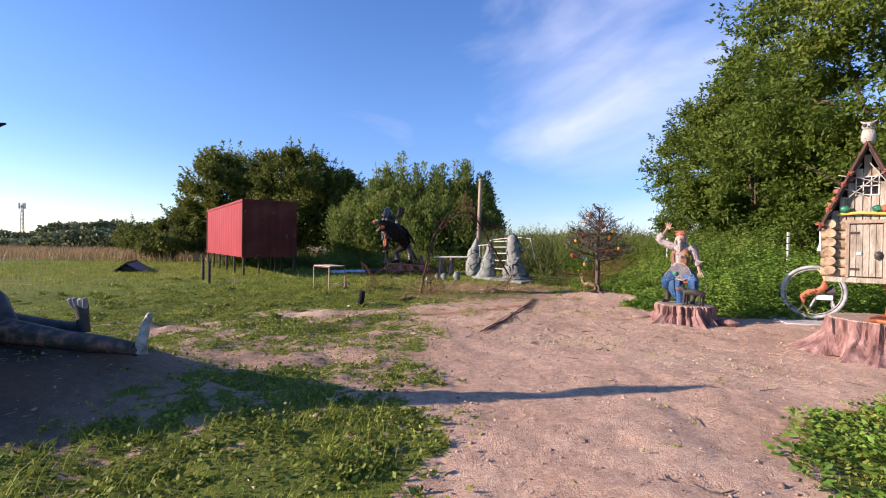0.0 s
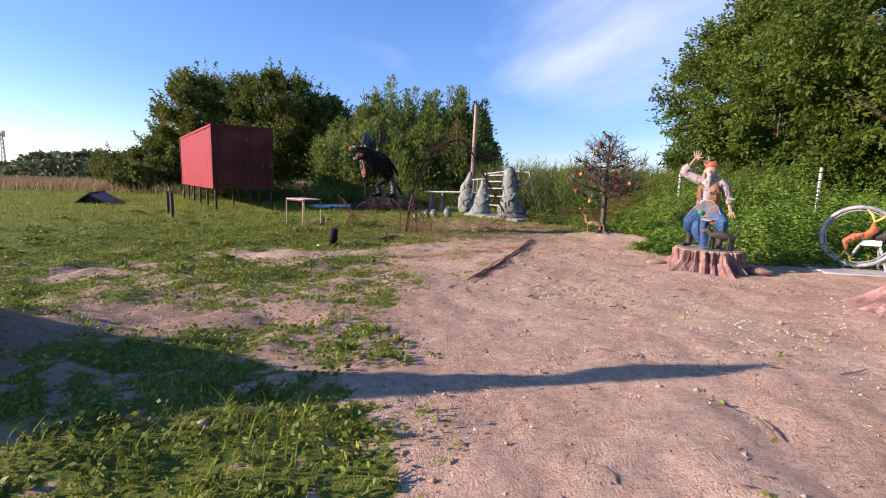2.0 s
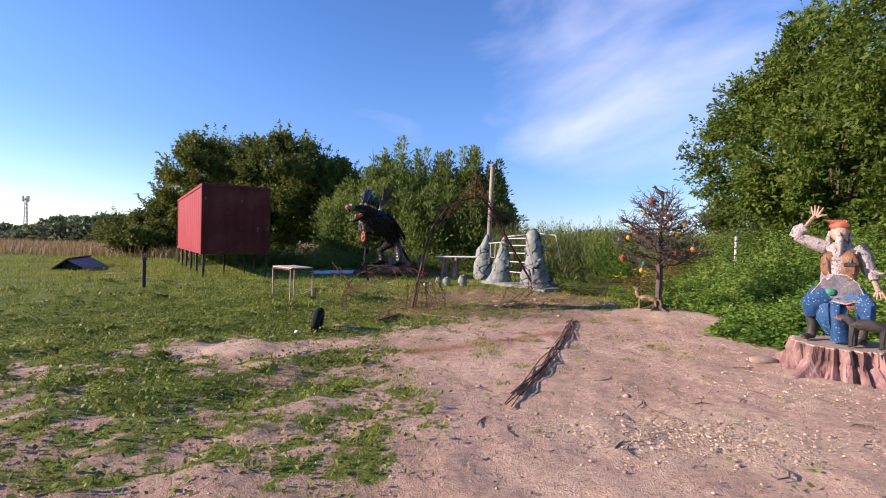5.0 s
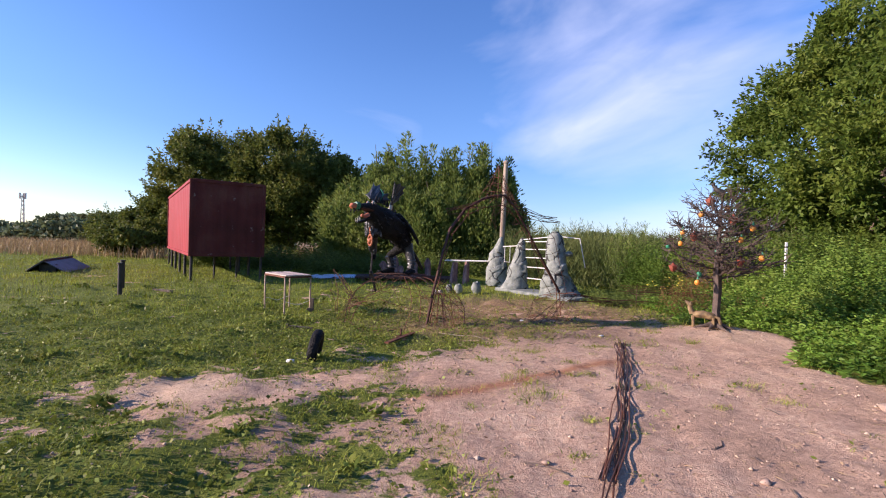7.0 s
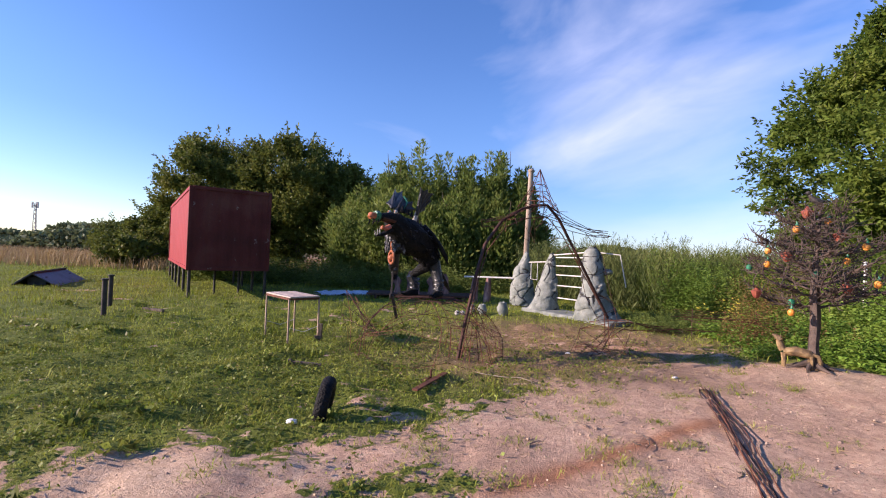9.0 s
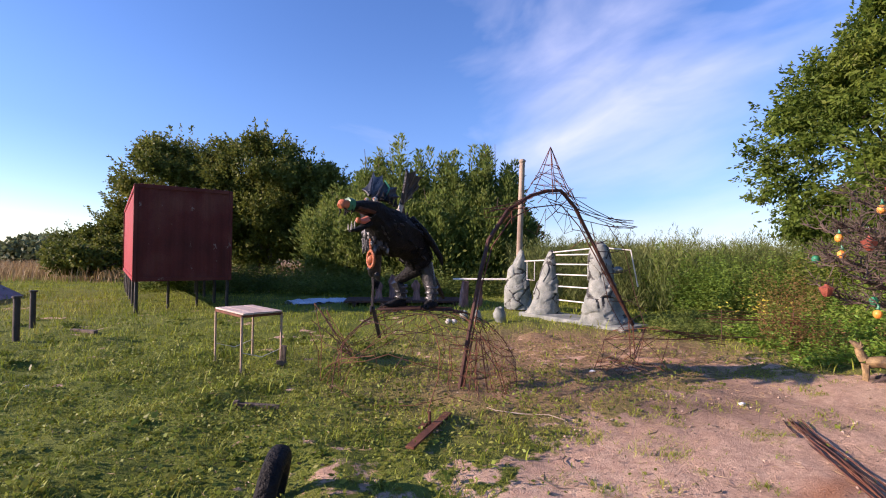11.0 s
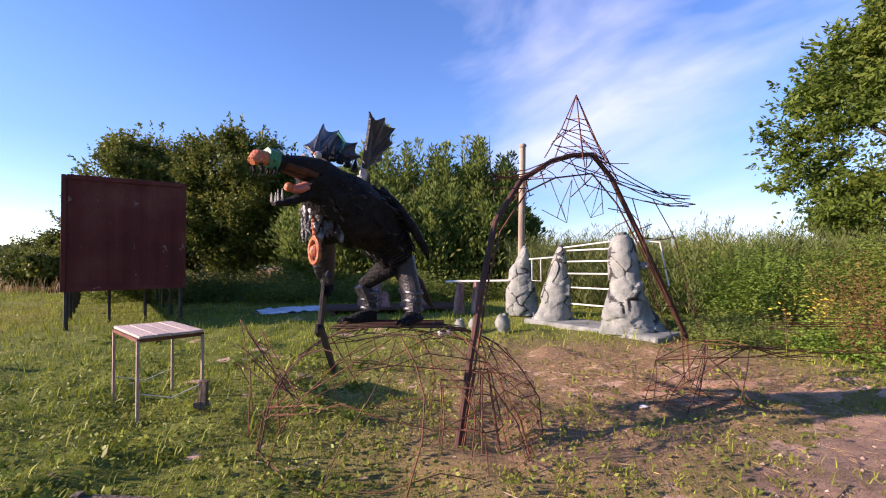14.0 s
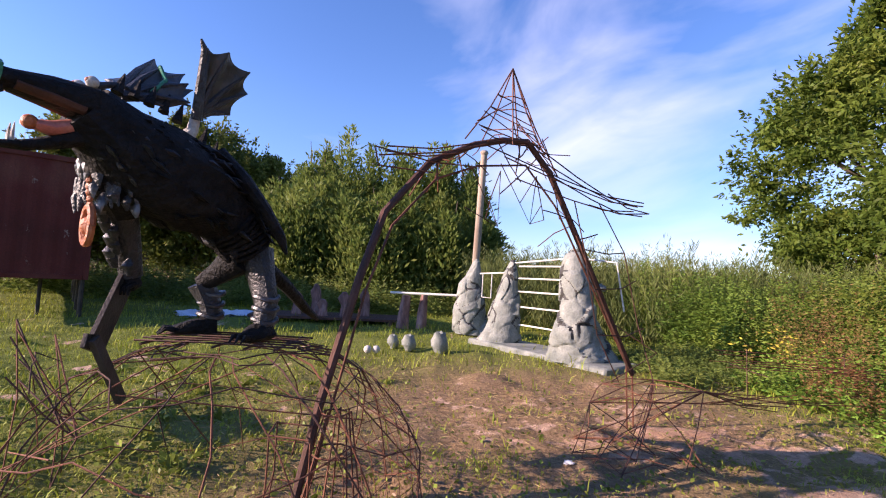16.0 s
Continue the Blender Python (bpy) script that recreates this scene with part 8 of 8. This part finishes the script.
def make_field_things():
    # half-sunk tyre
    t = Shape()
    R, r = 0.185, 0.066
    V, F, n, m = [], [], 30, 12
    for i in range(n):
        a = 2 * math.pi * i / n
        for k in range(m):
            b = 2 * math.pi * k / m
            sq = 1 / max(abs(math.cos(b)), abs(math.sin(b))) ** 0.55
            V.append(((r * 0.95 * math.sin(b) * sq), (R + r * math.cos(b) * sq) * math.cos(a), (R + r * math.cos(b) * sq) * math.sin(a)))
    for i in range(n):
        for k in range(m):
            F.append((i * m + k, ((i + 1) % n) * m + k, ((i + 1) % n) * m + (k + 1) % m, i * m + (k + 1) % m))
    t.add(V, F)
    ob = world_part("old_tyre", t, M["rubber"], "worn black tyre half sunk upright in the ground", "tyre")
    ob.matrix_world = pose(-2.05, 11.42, 0.115, 0, 10, 8)
    s = Shape()
    s.ball((0, 0, 0.02), (0.05, 0.035, 0.025), lumps=0.6)
    ob = world_part("crumpled_paper", s, M["white"], "crumpled scrap of white paper beside the tyre", "litter")
    ob.matrix_world = pose(-2.24, 11.12, float(height_at(-2.24, 11.12)))
    for x, y, k in ((0.9, 15.0, 0), (2.05, 13.6, 1), (-5.9, 13.9, 2), (-8.6, 13.7, 3)):
        s = Shape()
        s.ball((0, 0, 0.012), (0.04, 0.03, 0.016), lumps=0.7)
        ob = world_part("crumpled_paper", s, M["white"], "small scrap of pale litter on the ground", "litter", "litter")
        ob.matrix_world = pose(x, y, float(height_at(x, y)), 0, 0, 40 * k)
    # flat steel bar with a stub, and an old beam in the grass
    e = base("steel_bar", -1.15, 12.6, float(height_at(-1.15, 12.6)) + 0.012, math.degrees(math.atan2(0.81, 0.28)))
    s = Shape()
    s.box((0, 0, 0.03), (0.86, 0.07, 0.02))
    part("flat", s, M["rust"], e)
    s = Shape()
    s.tube([(0.12, 0.06, 0.02), (0.12, 0.06, 0.13)], 0.014, 8)
    part("stub", s, M["rust"], e)
    s = Shape()
    s.box((0.08, 0.10, 0.025), (0.20, 0.05, 0.010), rot=(0, 0, 8))
    part("plate", s, M["rust"], e)
    tagged(e, "rusty flat steel bar with an upright stub on the ground", "steel bar")
    s = Shape()
    s.box((0, 0, 0.035), (0.44, 0.06, 0.06), rot=(0, 4, 0))
    s.box((-0.2, 0, 0.045), (0.05, 0.06, 0.10))
    ob = world_part("old_beam", s, M["bark"], "short dark wooden beam lying in the grass", "beam")
    ob.matrix_world = pose(-2.9, 13.18, -0.008, 0, 0, 4)
    # hose
    s = Shape()
    s.tube([(-0.75, 13.45, 0.02), (-0.55, 13.22, 0.03), (-0.3, 13.16, 0.02), (-0.05, 13.12, 0.03), (0.08, 13.02, 0.018), (0.06, 12.92, 0.016)], 0.0045, 6)
    world_part("loose_cable", s, M["wood"], "thin pale cable lying loose on the earth", "cable")
    # two short dark posts
    for x, y, h in ((-8.38, 16.32, 0.76), (-9.38, 17.7, 0.74)):
        e = base("steel_post", x, y)
        s = Shape()
        s.tube([(0, 0, -0.03), (0, 0, h)], 0.05, 10)
        shaft = part("shaft", s, M["dark_steel"], e)
        s = Shape()
        s.tube([(0, 0, h - 0.02), (0, 0, h + 0.015)], 0.07, 10)
        part("cap", s, M["dark_steel"], shaft)
        tagged(e, "short dark steel post standing in the meadow", "post", "posts in the meadow")
    # folded dark sheet
    s = Shape()
    s.box((-0.28, 0, 0.21), (0.05, 3.3, 0.78), rot=(0, 52, 0))
    s.box((0.30, 0, 0.20), (0.03, 3.2, 0.80), rot=(0, -58, 0), mat=1)
    s.box((0.0, -1.2, 0.14), (0.5, 0.12, 0.28))
    s.box((0.0, 1.2, 0.14), (0.5, 0.12, 0.28))
    ob = world_part("roofing_sheet", s, [M["boot"], M["slate"]], "dark roofing sheets propped together in the grass", "sheets")
    ob.matrix_world = pose(-15.75, 22.7, 0.0, 0, 0, 28)
    s = Shape()
    s.box((0, 0, 0.04), (0.6, 0.08, 0.06))
    ob = world_part("old_beam", s, M["bark"], "dark board lying in the meadow grass", "beam")
    ob.matrix_world = pose(-8.0, 17.3, -0.01, 0, 0, -15)
    # pale sheet of plastic
    s = Shape()
    n = 12
    V = [(1.9 * (i / n - 0.5), 1.0 * (k / n - 0.5), 0.03 + 0.11 * abs(noise.noise(Vector((i * 0.5, k * 0.5, 2)))) + 0.06 * (1 - abs(2 * k / n - 1))) for i in range(n + 1) for k in range(n + 1)]
    V += [(x, y, 0.0) for x, y, z in V]
    F = [(i * (n + 1) + k, (i + 1) * (n + 1) + k, (i + 1) * (n + 1) + k + 1, i * (n + 1) + k + 1) for i in range(n) for k in range(n)]
    o = (n + 1) ** 2
    F += [tuple(o + q for q in f[::-1]) for f in F]
    s.add(V, F)
    ob = world_part("plastic_sheet", s, M["tarp"], "crumpled pale blue plastic sheet lying in the grass", "sheet")
    ob.matrix_world = pose(-5.35, 23.5, 0.0, 0, 0, 35)
    # low dark staging with carved posts behind the dragon
    e = base("low_stage", -2.6, 23.4, 0, 8)
    for i in range(6):
        s = Shape()
        s.box((0, 0.22 * i - 0.55, 0.14), (3.6, 0.2, 0.06))
        part("board", s, M["dark_rust"], e)
    for x in (-1.5, 1.5):
        s = Shape()
        s.box((x, 0, 0.05), (0.12, 1.3, 0.12))
        part("bearer", s, M["dark_rust"], e)
    tagged(e, "low dark wooden staging behind the dragon", "stage")
    for x, y, h in ((-3.4, 23.3, 0.55), (-3.0, 23.6, 0.75), (-2.2, 23.2, 0.6), (-1.75, 23.6, 0.7), (-2.7, 23.1, 0.4)):
        s = Shape()
        s.tube([(0, 0, 0), (0.02, 0, h * 0.45), (-0.02, 0.02, h * 0.75), (0, 0, h)], [0.13, 0.10, 0.13, 0.05], 9, lumps=0.6)
        ob = world_part("carved_post", s, M["stump"], "short carved wooden post on the dark staging", "post", "carved posts")
        ob.matrix_world = pose(x, y, 0.165)
    # white stakes with black bands in the weeds
    for x, y, h in ((7.56, 17.62, 1.78), (9.48, 14.28, 1.92)):
        e = base("marker_stake", x, y, float(height_at(x, y)))
        s = Shape()
        s.box((0, 0, h / 2 - 0.02), (0.046, 0.046, h + 0.04))
        shaft = part("shaft", s, M["white"], e)
        for k in range(5):
            s = Shape()
            s.box((0, 0, h - 0.12 - 0.2 * k), (0.052, 0.052, 0.035))
            part("band", s, M["boot"], shaft)
        tagged(e, "white marker stake with dark bands in the weeds", "stake", "stakes in the weeds")
    # far lattice mast
    e = base("radio_mast", -180, 184.5)
    H = 15.5
    for a in range(3):
        s = Shape()
        an = 2.094 * a
        s.tube([(0.9 * math.cos(an), 0.9 * math.sin(an), 0), (0.35 * math.cos(an), 0.35 * math.sin(an), H)], 0.14, 6)
        part("mast_leg", s, M["concrete"], e)
    for k in range(9):
        s = Shape()
        u0, u1 = k / 9, (k + 1) / 9
        for a in range(3):
            r0, r1 = 0.9 - 0.55 * u0, 0.9 - 0.55 * u1
            s.tube([(r0 * math.cos(2.094 * a), r0 * math.sin(2.094 * a), H * u0), (r1 * math.cos(2.094 * (a + 1)), r1 * math.sin(2.094 * (a + 1)), H * u1)], 0.07, 5)
        part("lattice", s, M["concrete"], e)
    for a in (0, 2.1, 4.2):
        s = Shape()
        s.box((1.0 * math.cos(a), 1.0 * math.sin(a), H - 0.6), (0.5, 0.5, 2.4))
        s.tube([(0, 0, H - 1.0), (1.0 * math.cos(a), 1.0 * math.sin(a), H - 0.8)], 0.12, 6)
        part("antenna", s, M["concrete"], e)
    tagged(e, "pale lattice radio mast far beyond the field", "mast")


make_field_things()


# ---- twigs, chips and pebbles on the earth ----


def make_litter():
    rng = random.Random(77)
    for i in range(90):
        x, y = rng.uniform(-0.6, 4.6), rng.uniform(2.6, 13.5)
        if not float(edge_x(y)) < x < float(east_x(y)):
            continue
        s = Shape()
        L, a, bend = rng.uniform(0.06, 0.36), rng.uniform(0, 6.28), rng.uniform(-0.5, 0.5)
        pts = []
        for k in range(4):
            w = a + bend * k
            px, py = x + L * (k / 3 - 0.5) * math.cos(w), y + L * (k / 3 - 0.5) * math.sin(w)
            pts.append((px, py, float(height_at(px, py)) + 0.008))
        s.tube(pts, [0.005, 0.0055, 0.004, 0.002], 5)
        if L > 0.2:
            s.tube([pts[1], (pts[1][0] + 0.06 * math.sin(a), pts[1][1] + 0.06 * math.cos(a), pts[1][2] + 0.012)], [0.004, 0.002], 5)
        world_part("twig", s, M["bark"], "thin dry brown twig lying on the earth", "twig", "twigs on the earth")
    g = np.random.default_rng(78)
    x = np.concatenate([g.normal(1.95, 0.48, 1500), g.normal(3.5, 0.8, 800), g.uniform(-3, 5.5, 2600), g.normal(3.9, 0.6, 500)])
    y = np.concatenate([g.normal(7.95, 0.22, 1500), g.normal(6.8, 0.5, 800), g.uniform(2.4, 14.4, 2600), g.normal(9.1, 0.3, 500)])
    n = len(x)
    az = g.uniform(0, 6.28, n)
    ax = np.stack([np.cos(az), np.sin(az), g.uniform(-0.05, 0.35, n)], 1)
    p = np.stack([x, y, height_at(x, y) + 0.008], 1)
    L = g.uniform(0.01, 0.034, n)
    stuff("wood_chips", leaf_mesh("wood_chips", p, ax, L, L * g.uniform(0.25, 0.7, n), g, M["plank_chip"]), "pale wood chips scattered over the earth", "wood chips")
    n = 9000
    x, y = g.uniform(-5, 6.5, n), g.uniform(2.0, 15.0, n)
    keep = g.uniform(size=n) < 0.15 + 0.85 * value_noise(x * 2.1 + 40, y * 2.1) ** 3
    x, y = x[keep], y[keep]
    n = len(x)
    az = g.uniform(0, 6.28, n)
    ax = np.stack([np.cos(az), np.sin(az), g.uniform(-0.05, 0.4, n)], 1)
    L = g.uniform(0.01, 0.045, n)
    stuff("leaf_litter", leaf_mesh("leaf_litter", np.stack([x, y, height_at(x, y) + 0.012], 1), ax, L, L * g.uniform(0.12, 0.5, n), g, M["litter"]), "dry brown leaf scraps and bark crumbs on the earth", "leaf litter")
    n = 2600
    x, y = g.uniform(-4, 6, n), g.uniform(2.3, 14.5, n)
    keep = cover_at(x, y) < 0.6
    x, y = x[keep], y[keep]
    n = len(x)
    r = g.gamma(3, 0.0028, n)[:, None] + 0.003
    c = np.stack([x, y, height_at(x, y) + 0.004], 1)
    off = np.array([[1, 0, 0], [0, 1, 0], [-1, 0, 0], [0, -1, 0], [0, 0, 0.8], [0, 0, -0.8]])
    verts = (c[:, None] + off[None] * r[:, None] * g.uniform(0.6, 1.3, (n, 6, 1))).reshape(-1, 3)
    f = np.array([[0, 1, 4], [1, 2, 4], [2, 3, 4], [3, 0, 4], [1, 0, 5], [2, 1, 5], [3, 2, 5], [0, 3, 5]])
    tris = (np.arange(n)[:, None, None] * 6 + f[None]).reshape(-1, 3)
    stuff("pebbles", scatter_mesh("pebbles", verts, tris, M["clod"]), "small clods and pebbles on the earth", "pebbles")


make_litter()
